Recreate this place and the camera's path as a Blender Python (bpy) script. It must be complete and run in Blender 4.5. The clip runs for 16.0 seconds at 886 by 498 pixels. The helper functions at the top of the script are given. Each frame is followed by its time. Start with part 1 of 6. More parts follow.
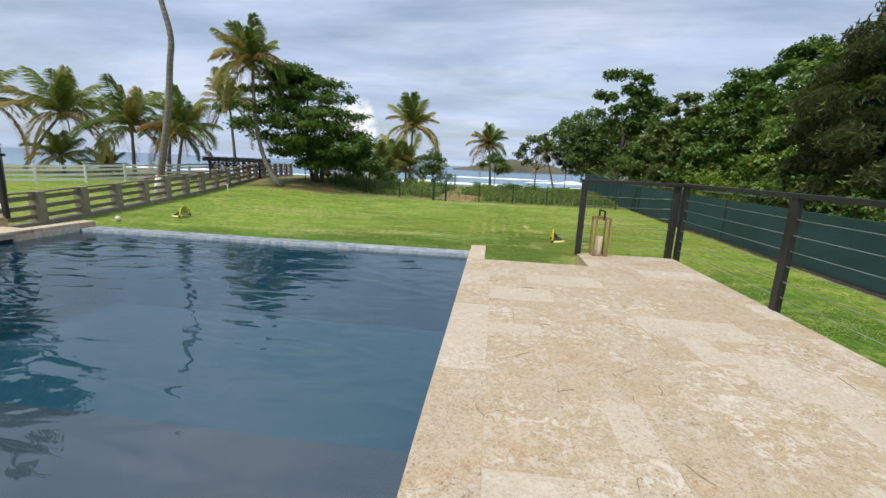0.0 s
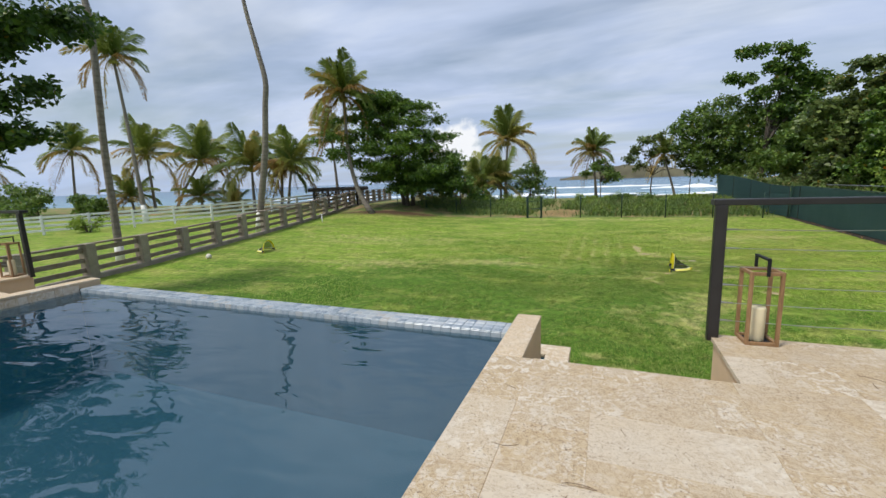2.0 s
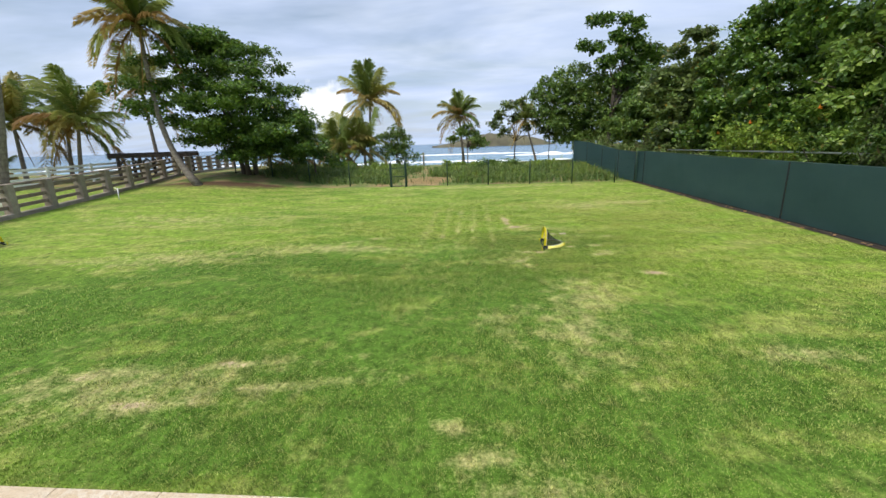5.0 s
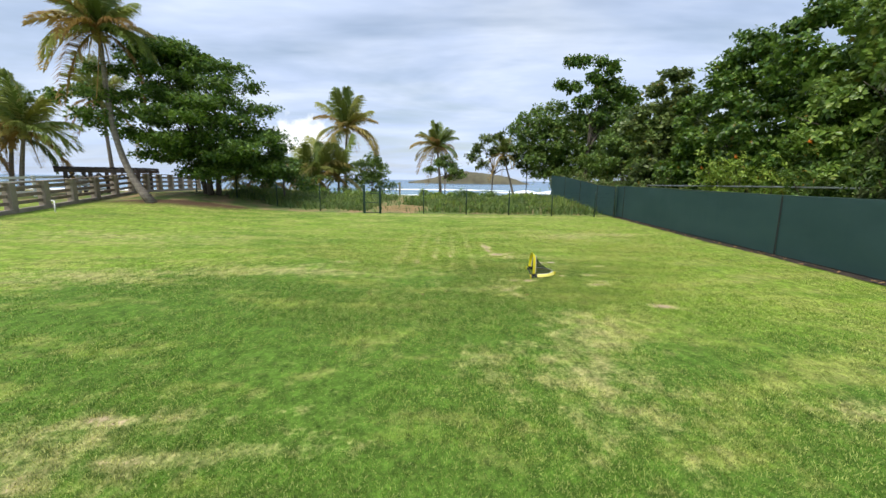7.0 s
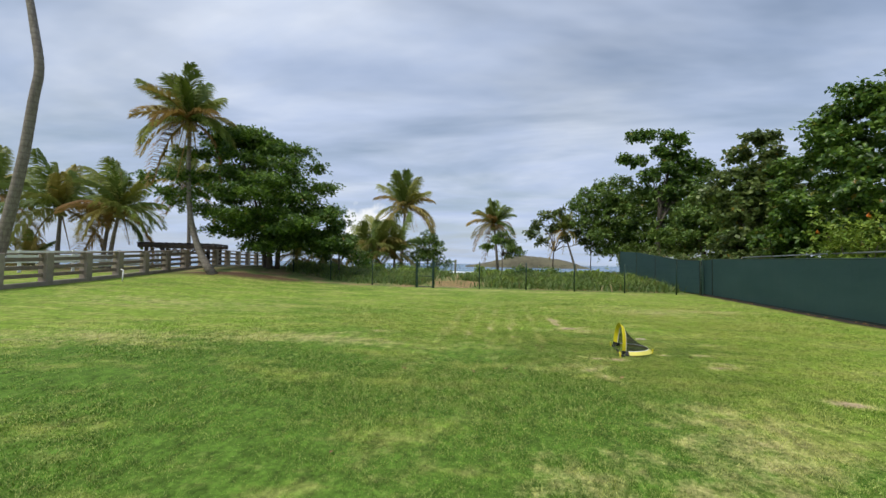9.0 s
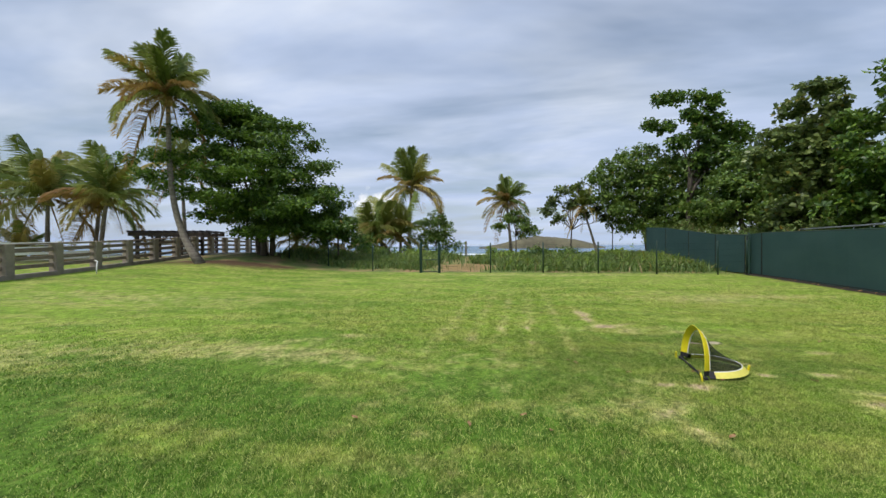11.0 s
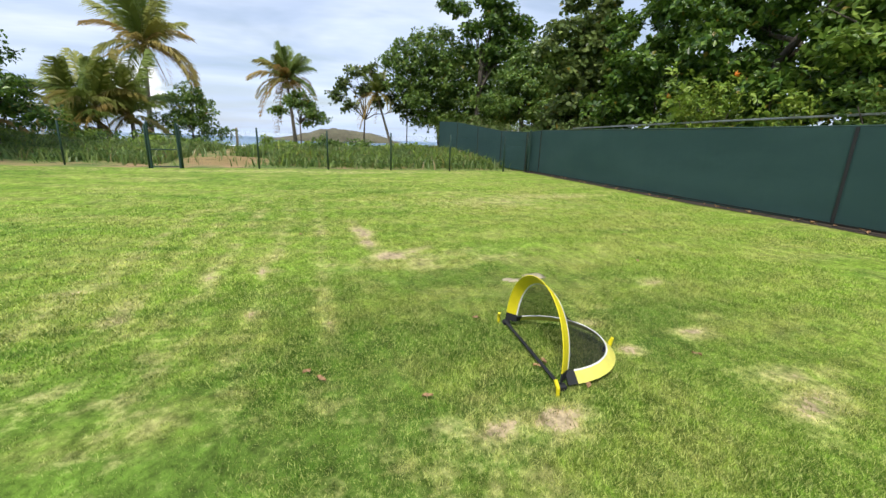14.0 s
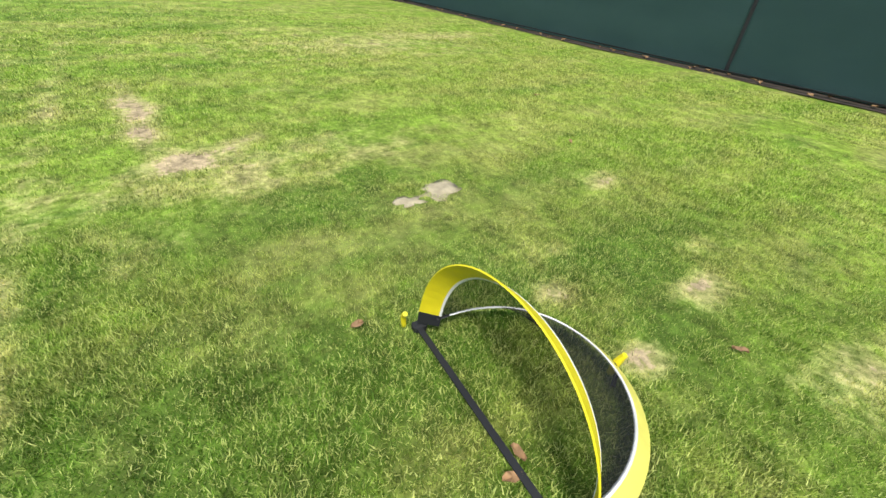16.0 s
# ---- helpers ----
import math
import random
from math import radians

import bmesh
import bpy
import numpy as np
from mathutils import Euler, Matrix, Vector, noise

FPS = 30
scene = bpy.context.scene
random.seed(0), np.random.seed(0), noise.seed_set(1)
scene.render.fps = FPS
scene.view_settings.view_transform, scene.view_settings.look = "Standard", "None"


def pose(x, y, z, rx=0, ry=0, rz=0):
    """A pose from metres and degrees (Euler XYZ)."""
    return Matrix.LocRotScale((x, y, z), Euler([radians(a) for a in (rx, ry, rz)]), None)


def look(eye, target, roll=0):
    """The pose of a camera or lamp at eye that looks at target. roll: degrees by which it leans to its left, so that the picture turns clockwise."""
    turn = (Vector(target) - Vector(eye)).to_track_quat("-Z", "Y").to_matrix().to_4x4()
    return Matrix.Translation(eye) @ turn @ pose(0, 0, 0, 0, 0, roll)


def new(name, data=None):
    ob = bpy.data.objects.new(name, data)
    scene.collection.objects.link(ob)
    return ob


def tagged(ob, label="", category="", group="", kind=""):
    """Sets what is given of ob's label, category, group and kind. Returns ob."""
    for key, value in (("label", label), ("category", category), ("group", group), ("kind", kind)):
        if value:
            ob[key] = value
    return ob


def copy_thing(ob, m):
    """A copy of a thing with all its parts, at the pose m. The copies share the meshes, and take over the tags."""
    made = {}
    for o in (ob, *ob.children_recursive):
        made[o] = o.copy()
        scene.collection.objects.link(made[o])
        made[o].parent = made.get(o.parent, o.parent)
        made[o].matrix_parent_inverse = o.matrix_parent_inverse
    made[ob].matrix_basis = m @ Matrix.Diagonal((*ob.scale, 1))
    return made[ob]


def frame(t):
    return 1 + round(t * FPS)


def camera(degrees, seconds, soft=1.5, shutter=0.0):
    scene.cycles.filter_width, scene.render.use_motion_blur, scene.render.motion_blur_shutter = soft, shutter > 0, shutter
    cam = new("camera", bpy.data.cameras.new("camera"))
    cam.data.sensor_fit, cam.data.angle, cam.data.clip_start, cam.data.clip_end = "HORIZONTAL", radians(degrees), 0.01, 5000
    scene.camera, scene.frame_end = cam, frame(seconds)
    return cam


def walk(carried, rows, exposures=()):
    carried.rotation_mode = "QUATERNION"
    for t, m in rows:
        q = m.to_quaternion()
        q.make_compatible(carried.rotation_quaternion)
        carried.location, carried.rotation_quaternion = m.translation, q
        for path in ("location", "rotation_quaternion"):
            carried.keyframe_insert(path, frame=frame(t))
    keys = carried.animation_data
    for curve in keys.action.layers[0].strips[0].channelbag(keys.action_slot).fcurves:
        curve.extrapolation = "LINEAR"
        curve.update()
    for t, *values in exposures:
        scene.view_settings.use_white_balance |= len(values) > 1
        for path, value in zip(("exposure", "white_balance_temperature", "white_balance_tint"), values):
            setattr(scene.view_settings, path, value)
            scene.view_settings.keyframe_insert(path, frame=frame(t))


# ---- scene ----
cam = camera(94.9, 16.0)
PATH = [
    (0, (1.206, -0.265, 2.682), (1.048, 1.688, 2.278), 2.4),
    (0.5, (1.352, 0.386, 2.753), (0.935, 2.316, 2.431), -0.2),
    (1, (1.447, 0.937, 2.756), (0.696, 2.775, 2.518), -0.8),
    (1.5, (1.593, 1.596, 2.743), (0.828, 3.419, 2.443), -1.7),
    (2, (1.782, 2.212, 2.786), (1.11, 4.066, 2.455), -2.2),
    (2.5, (1.941, 2.833, 2.735), (1.477, 4.731, 2.308), -1.9),
    (3, (2.114, 3.461, 2.748), (1.853, 5.38, 2.248), -2.5),
    (3.5, (2.2, 4.099, 2.741), (2.029, 6.03, 2.253), -2.7),
    (3.7, (2.258, 4.363, 2.722), (2.047, 6.285, 2.21), -3.1),
    (5.8, (1.923, 5.838, 2.429), (1.938, 7.785, 1.972), -0.1),
    (6, (1.936, 5.983, 2.398), (1.969, 7.938, 1.975), 0.3),
    (6.5, (1.987, 6.318, 2.227), (2.034, 8.284, 1.858), 0.5),
    (7, (1.944, 6.591, 2.025), (1.983, 8.563, 1.69), 0.8),
    (7.5, (2.007, 6.902, 1.824), (2.004, 8.884, 1.559), 1.0),
    (8, (1.978, 7.231, 1.618), (1.915, 9.225, 1.467), 1.2),
    (8.5, (1.974, 7.604, 1.484), (1.821, 9.598, 1.447), 0.8),
    (9, (1.963, 8.169, 1.427), (1.719, 10.152, 1.497), 1.0),
    (9.2, (1.953, 8.369, 1.419), (1.676, 10.349, 1.484), 0.8),
    (11.3, (2.058, 10.779, 1.376), (1.749, 12.755, 1.326), -0.5),
    (11.5, (2.09, 10.995, 1.33), (1.826, 12.975, 1.246), 0.6),
    (12, (2.235, 11.446, 1.35), (2.113, 13.434, 1.165), 1.4),
    (12.5, (2.349, 11.94, 1.31), (2.4, 13.926, 1.075), 4.1),
    (13, (2.52, 12.413, 1.28), (2.736, 14.368, 0.92), 4.3),
    (13.5, (2.653, 12.847, 1.285), (3.125, 14.732, 0.816), 3.0),
    (14, (2.78, 13.333, 1.253), (3.411, 15.162, 0.744), 1.8),
    (14.5, (2.934, 13.834, 1.245), (3.69, 15.583, 0.637), 0.3),
    (15, (3.158, 14.306, 1.222), (4.078, 15.901, 0.439), 0.8),
    (15.5, (3.333, 14.619, 1.127), (4.39, 16.008, 0.15), 3.6),
    (16, (3.469, 14.854, 1.104), (4.515, 16.13, -0.026), 5.3),
]
walk(cam, [(t, look(eye, target, roll)) for t, eye, target, roll in PATH], exposures=[(0.0, 0.10), (1.0, 0.05), (3.0, 0.0), (3.7, 0.05), (6.0, 0.38), (7.5, 0.34), (9.0, 0.0), (11.3, 0.08), (12.5, 0.30), (14.5, 0.50), (16.0, 0.55)])

# ---------------------------------------------------------------- world and sun
SUN_EL, SUN_AZ = 58.0, 222.0          # degrees above the horizon; clockwise from +y
world = bpy.data.worlds.new("sky")
scene.world = world
world.use_nodes = True
wn, wl = world.node_tree.nodes, world.node_tree.links
wn.clear()
w_out, w_bg = wn.new("ShaderNodeOutputWorld"), wn.new("ShaderNodeBackground")
w_sky = wn.new("ShaderNodeTexSky")
w_sky.sky_type, w_sky.sun_disc = "NISHITA", False
w_sky.sun_elevation, w_sky.sun_rotation = radians(SUN_EL), radians(SUN_AZ)
w_sky.dust_density, w_sky.air_density = 1.0, 1.3
w_tc = wn.new("ShaderNodeTexCoord")
w_sep = wn.new("ShaderNodeSeparateXYZ")
wl.new(w_tc.outputs["Generated"], w_sep.inputs[0])


def w_math(op, a, b=None, c=None):
    n = wn.new("ShaderNodeMath")
    n.operation = op
    for i, v in enumerate((a, b, c)):
        if v is None:
            continue
        if hasattr(v, "is_output"):
            wl.new(v, n.inputs[i])
        else:
            n.inputs[i].default_value = v
    return n.outputs[0]


# Cloud deck: the direction is laid out on a high flat layer, so bands thin out towards the horizon.
up = w_math("MAXIMUM", w_sep.outputs[2], 0.0)
flat = w_math("ADD", up, 0.16)
w_cmb = wn.new("ShaderNodeCombineXYZ")
wl.new(w_math("DIVIDE", w_sep.outputs[0], flat), w_cmb.inputs[0])
wl.new(w_math("DIVIDE", w_sep.outputs[1], flat), w_cmb.inputs[1])
w_map = wn.new("ShaderNodeMapping")
w_map.inputs["Rotation"].default_value = (0, 0, radians(24))
w_map.inputs["Scale"].default_value = (0.42, 0.85, 1)
w_map.inputs["Location"].default_value = (0.7, 0.35, 0)
wl.new(w_cmb.outputs[0], w_map.inputs["Vector"])


def w_noise(scale, detail, rough, shift):
    n = wn.new("ShaderNodeTexNoise")
    n.inputs["Scale"].default_value, n.inputs["Detail"].default_value = scale, detail
    n.inputs["Roughness"].default_value, n.inputs["Distortion"].default_value = rough, 0.35
    m = wn.new("ShaderNodeVectorMath")
    m.operation = "ADD"
    m.inputs[1].default_value = (shift, shift * 0.7, 0)
    wl.new(w_map.outputs[0], m.inputs[0])
    wl.new(m.outputs[0], n.inputs["Vector"])
    return n.outputs[0]


def w_ramp(value, stops):
    n = wn.new("ShaderNodeValToRGB")
    while len(n.color_ramp.elements) < len(stops):
        n.color_ramp.elements.new(0.5)
    for e, (p, c) in zip(n.color_ramp.elements, stops):
        e.position, e.color = p, (*c, 1)
    wl.new(value, n.inputs[0])
    return n.outputs[0]


def w_mix(fac, a, b):
    n = wn.new("ShaderNodeMix")
    n.data_type = "RGBA"
    for s, v in ((n.inputs[0], fac), (n.inputs[6], a), (n.inputs[7], b)):
        if hasattr(v, "is_output"):
            wl.new(v, s)
        else:
            s.default_value = v if not isinstance(v, tuple) else (*v, 1)
    return n.outputs[2]


w_scaled = wn.new("ShaderNodeVectorMath")
w_scaled.operation = "SCALE"
w_scaled.inputs["Scale"].default_value = 0.085
wl.new(w_sky.outputs[0], w_scaled.inputs[0])
cover = w_ramp(w_noise(1.25, 5, 0.55, 0.0), [(0.34, (0.25, 0.25, 0.25)), (0.58, (1, 1, 1))])
tone = w_ramp(w_noise(1.7, 6, 0.55, 3.1), [(0.28, (0.435, 0.540, 0.765)), (0.48, (0.540, 0.635, 0.835)), (0.68, (0.70, 0.77, 0.905))])
clouds = w_mix(cover, w_scaled.outputs[0], tone)
low = w_ramp(w_sep.outputs[2], [(0.0, (1, 1, 1)), (0.16, (0, 0, 0))])
clouds = w_mix(w_math("MULTIPLY", low, 0.55), clouds, (0.46, 0.58, 0.79))
# one bright cumulus low over the sea
w_dot = wn.new("ShaderNodeVectorMath")
w_dot.operation = "DISTANCE"
wl.new(w_tc.outputs["Generated"], w_dot.inputs[0])
w_dot.inputs[1].default_value = (-0.303, 0.949, 0.086)
w_puff = wn.new("ShaderNodeTexNoise")
w_puff.inputs["Scale"].default_value, w_puff.inputs["Detail"].default_value = 26.0, 5.0
wl.new(w_tc.outputs["Generated"], w_puff.inputs["Vector"])
puff = w_math("ADD", w_dot.outputs["Value"], w_math("MULTIPLY", w_math("SUBTRACT", w_puff.outputs[0], 0.5), 0.09))
clouds = w_mix(w_ramp(puff, [(0.042, (0.95, 0.95, 0.95)), (0.058, (0, 0, 0))]), clouds, (0.93, 0.95, 0.98))
wl.new(clouds, w_bg.inputs["Color"])
w_bg.inputs["Strength"].default_value = 1.0
wl.new(w_bg.outputs[0], w_out.inputs["Surface"])

sun = new("sun", bpy.data.lights.new("sun", "SUN"))
sun.data.energy, sun.data.angle, sun.data.color = 2.9, radians(14), (1.0, 0.95, 0.86)
sun_to = Vector((math.sin(radians(SUN_AZ)) * math.cos(radians(SUN_EL)), math.cos(radians(SUN_AZ)) * math.cos(radians(SUN_EL)), math.sin(radians(SUN_EL))))
sun.matrix_world = look(tuple(sun_to * 60), (0, 0, 0))


# ---------------------------------------------------------------- materials
class Nodes:
    """A small builder of node trees."""

    def __init__(self, name):
        self.mat = bpy.data.materials.new(name)
        self.mat.use_nodes = True
        self.tree = self.mat.node_tree
        self.bsdf = self.tree.nodes["Principled BSDF"]
        self.out = self.tree.nodes["Material Output"]

    def node(self, kind, **values):
        n = self.tree.nodes.new("ShaderNode" + kind)
        for k, v in values.items():
            self.put(n.inputs[k], v)
        return n

    def put(self, socket, v):
        if hasattr(v, "is_output"):
            self.tree.links.new(v, socket)
        else:
            socket.default_value = (*v, 1) if isinstance(v, tuple) and len(v) == 3 and socket.type == "RGBA" else v

    def set(self, **values):
        for k, v in values.items():
            self.put(self.bsdf.inputs[k.replace("_", " ")], v)
        return self

    def coord(self, scale=(1, 1, 1), kind="Object", rot=(0, 0, 0)):
        tc = self.node("TexCoord")
        m = self.node("Mapping")
        m.inputs["Scale"].default_value = scale
        m.inputs["Rotation"].default_value = rot
        self.put(m.inputs["Vector"], tc.outputs[kind])
        return m.outputs[0]

    def noise(self, scale, detail=4, rough=0.55, at=None, distort=0.0):
        n = self.node("TexNoise", Scale=scale, Detail=detail, Roughness=rough, Distortion=distort)
        if at is not None:
            self.put(n.inputs["Vector"], at)
        return n.outputs[0]

    def ramp(self, value, *stops):
        n = self.node("ValToRGB")
        while len(n.color_ramp.elements) < len(stops):
            n.color_ramp.elements.new(0.5)
        for e, (p, c) in zip(n.color_ramp.elements, stops):
            e.position, e.color = p, (*(c if isinstance(c, tuple) else (c, c, c)), 1)
        self.put(n.inputs[0], value)
        return n.outputs[0]

    def mix(self, fac, a, b, blend="MIX"):
        n = self.tree.nodes.new("ShaderNodeMix")
        n.data_type, n.blend_type = "RGBA", blend
        for s, v in ((n.inputs[0], fac), (n.inputs[6], a), (n.inputs[7], b)):
            self.put(s, v)
        return n.outputs[2]

    def math(self, op, a, b=0.0, c=0.0):
        n = self.tree.nodes.new("ShaderNodeMath")
        n.operation = op
        for s, v in zip(n.inputs, (a, b, c)):
            self.put(s, v)
        return n.outputs[0]

    def bump(self, height, strength=0.3, distance=0.01):
        n = self.node("Bump", Strength=strength, Distance=distance, Height=height)
        self.put(self.bsdf.inputs["Normal"], n.outputs[0])
        return self

    def island(self):
        return self.node("NewGeometry").outputs["Random Per Island"]

    def each(self):
        return self.node("ObjectInfo").outputs["Random"]


def travertine(name, light, warm, white, each=True, speck=1.0):
    m = Nodes(name)
    at = m.coord()
    if each:
        info = m.node("ObjectInfo")
        shift = m.node("VectorMath")
        shift.operation = "ADD"
        m.put(shift.inputs[0], at)
        c = m.node("CombineXYZ", X=m.math("MULTIPLY", info.outputs["Random"], 37.0), Y=m.math("MULTIPLY", info.outputs["Random"], 91.0))
        m.put(shift.inputs[1], c.outputs[0])
        at = shift.outputs[0]
        pick = info.outputs["Random"]
    else:
        pick = m.island()
    cloud = m.noise(2.6, 6, 0.6, at, 0.6)
    col = m.mix(m.ramp(cloud, (0.36, 0.0), (0.66, 1.0)), light, warm)
    col = m.mix(m.ramp(pick, (0.10, 0.55), (0.25, 0.0)), col, warm)
    vein = m.noise(9.0, 8, 0.7, at, 2.4)
    col = m.mix(m.ramp(vein, (0.472, 0.0), (0.5, 0.8 * speck), (0.528, 0.0)), col, (0.31, 0.20, 0.105))
    fleck = m.ramp(m.noise(15.0, 6, 0.72, at, 1.0), (0.49, 0.0), (0.57, 1.0))
    patch = m.ramp(m.noise(1.1, 5, 0.6, at), (0.42, 0.0), (0.60, 1.0))
    col = m.mix(m.math("MULTIPLY", fleck, m.math("ADD", m.math("MULTIPLY", patch, 0.8), 0.15)), col, white)
    col = m.mix(m.ramp(pick, (0.80, 0.0), (0.85, 0.42)), col, white)
    pits = m.noise(60.0, 3, 0.6, at, 0.4)
    pit = m.ramp(pits, (0.35, 1.0), (0.42, 0.0))
    col = m.mix(m.math("MULTIPLY", m.math("MULTIPLY", pit, m.ramp(m.noise(3.0, 3, 0.6, at), (0.40, 0.15), (0.62, 1.0))), 0.85 * speck), col, (0.16, 0.10, 0.055))
    crack = m.noise(2.4, 7, 0.72, m.coord((1.0, 2.2, 1)), 3.0)
    col = m.mix(m.ramp(crack, (0.488, 0.0), (0.5, 0.6), (0.512, 0.0)), col, (0.30, 0.20, 0.11))
    m.set(Base_Color=col, Roughness=m.ramp(cloud, (0.3, 0.55), (0.7, 0.8)))
    m.bump(m.math("SUBTRACT", m.math("ADD", m.math("MULTIPLY", vein, 0.3), m.math("MULTIPLY", fleck, 0.25)), pit), 0.35, 0.004)
    return m.mat


def plain(name, color, rough, metal=0.0, vary=0.15, scale=6.0, bump=0.0, bump_scale=120.0, each=False):
    m = Nodes(name)
    at = m.coord()
    n = m.noise(scale, 5, 0.6, at)
    dark, pale = tuple(c * (1 - vary) for c in color), tuple(min(1, c * (1 + vary)) for c in color)
    col = m.mix(m.ramp(n, (0.3, 0.0), (0.7, 1.0)), dark, pale)
    if each:
        col = m.mix(m.math("MULTIPLY", m.each(), 0.5), col, tuple(c * 0.62 for c in color))
    m.set(Base_Color=col, Roughness=m.ramp(n, (0.3, max(0, rough - 0.08)), (0.7, min(1, rough + 0.08))), Metallic=metal)
    if bump:
        m.bump(m.noise(bump_scale, 4, 0.6, at), bump, 0.004)
    return m.mat


def wood(name, dark, pale, scale=(2, 2, 26), rough=0.6, grey=0.0):
    m = Nodes(name)
    at = m.coord(scale)
    info = m.each()
    n = m.noise(3.0, 7, 0.65, at, 0.8)
    col = m.mix(m.ramp(n, (0.3, 0.0), (0.7, 1.0)), dark, pale)
    col = m.mix(m.math("MULTIPLY", info, 0.35), col, dark)
    if grey:
        col = m.mix(m.math("MULTIPLY", m.ramp(m.noise(2.2, 5, 0.6, m.coord()), (0.4, 0.0), (0.65, 1.0)), grey), col, (0.30, 0.27, 0.24))
    m.set(Base_Color=col, Roughness=rough)
    m.bump(n, 0.25, 0.003)
    return m.mat


def leaf(name, dark, mid, pale, odd=(0.30, 0.20, 0.03), odd_share=0.03, each=False, gloss=0.45, vary_at=0.35):
    m = Nodes(name)
    pick = m.each() if each else m.island()
    col = m.ramp(pick, (0.0, dark), (0.5, mid), (1.0 - odd_share - 0.01, pale), (1.0 - odd_share, odd))
    area = m.noise(vary_at, 3, 0.5, m.coord())
    col = m.mix(m.ramp(area, (0.35, 0.0), (0.65, 0.75)), col, m.mix(0.5, col, dark))
    m.set(Base_Color=col, Roughness=gloss)
    m.bsdf.inputs["Specular IOR Level"].default_value = 0.35
    tr = m.node("BsdfTranslucent")
    m.put(tr.inputs["Color"], m.mix(0.5, col, pale))
    sh = m.tree.nodes.new("ShaderNodeMixShader")
    sh.inputs[0].default_value = 0.30
    m.put(sh.inputs[1], m.bsdf.outputs[0])
    m.put(sh.inputs[2], tr.outputs[0])
    m.put(m.out.inputs["Surface"], sh.outputs[0])
    return m.mat


# Worn places of the lawn: centre, half-length, half-width, turn in degrees, strength.
WORN = [
    (-0.72, 9.75, 0.50, 0.10, 3, 0.9), (-1.35, 8.95, 1.0, 0.16, 8, 0.66), (-0.25, 9.25, 1.3, 0.13, 6, 0.55), (-2.3, 9.5, 0.7, 0.18, 8, 0.66), (-1.6, 9.3, 1.5, 0.5, 8, 0.45),
    (3.6, 10.5, 0.9, 0.7, 100, 0.40), (4.15, 11.9, 0.9, 0.6, 80, 0.46), (2.6, 10.9, 0.5, 0.35, 60, 0.35), (6.0, 9.9, 0.7, 0.2, 0, 0.45), (5.77, 13.05, 0.30, 0.12, -12, 1.15),
    (3.50, 18.95, 0.50, 0.15, 96, 1.15), (3.50, 18.35, 0.40, 0.12, 92, 1.1), (3.66, 17.66, 0.32, 0.20, 15, 1.25), (4.0, 17.85, 0.3, 0.10, 25, 0.8), (4.0, 17.4, 0.9, 0.40, 10, 0.5), (3.5, 19.5, 0.5, 0.10, 95, 0.7),
    (3.88, 14.72, 0.22, 0.10, 12, 1.15), (3.57, 14.72, 0.22, 0.12, 5, 0.85), (3.35, 14.80, 0.20, 0.10, -10, 0.8), (3.6, 14.7, 0.5, 0.2, 5, 0.5), (3.32, 14.0, 0.45, 0.16, 35, 0.75), (3.4, 13.75, 0.5, 0.10, 110, 0.7), (3.1, 14.1, 0.7, 0.35, 0, 0.4),
    (4.71, 15.17, 0.12, 0.09, 0, 1.15), (5.34, 15.25, 0.22, 0.10, 0, 0.9), (4.70, 15.6, 0.11, 0.08, 0, 1.0), (5.9, 16.2, 0.25, 0.1, 0, 0.8), (5.2, 14.4, 0.35, 0.14, 20, 0.75), (5.34, 14.7, 0.3, 0.12, -10, 0.7), (1.94, 17.3, 0.45, 0.09, 95, 0.85), (1.53, 16.6, 0.4, 0.08, 100, 0.6), (1.0, 17.2, 0.25, 0.10, 20, 0.65), (1.5, 15.55, 0.25, 0.08, 40, 0.55), (5.95, 16.25, 0.30, 0.12, 0, 0.55), (5.0, 15.8, 0.12, 0.08, 0, 0.5), (5.7, 15.45, 0.15, 0.1, 0, 0.5),
    (-0.28, 16.5, 0.35, 0.14, 0, 0.7), (1.07, 17.3, 0.30, 0.12, 0, 0.65), (-2.2, 15.4, 2.4, 0.55, 8, 0.42), (-5.0, 14.8, 2.2, 0.7, 5, 0.42), (-0.7, 15.3, 1.6, 0.35, 0, 0.45), (8.6, 22.2, 1.6, 0.5, 0, 0.55), (6.5, 21.5, 2.2, 1.0, 0, 0.42),
    (3.0, 28.7, 7.0, 0.5, -2, 0.55), (2.36, 17.35, 0.30, 0.05, 90, 0.8), (2.38, 16.36, 0.17, 0.06, 90, 0.9), (2.90, 16.05, 0.22, 0.07, 100, 0.7), (-8.0, 20.0, 3.0, 1.0, 0, 0.3), (10.0, 5.0, 3.6, 0.5, 88, 1.0), (9.3, 2.5, 2.0, 0.5, 85, 0.7), (2.2, 8.2, 0.35, 0.12, 0, 0.45), (2.5, 7.9, 0.5, 0.2, 10, 0.38), (1.9, 8.6, 0.3, 0.12, -8, 0.38),
]
WORN_TRACKS = [1.00, 1.50, 1.95, 2.42, 2.90]      # lines of thin grass, running away over the lawn


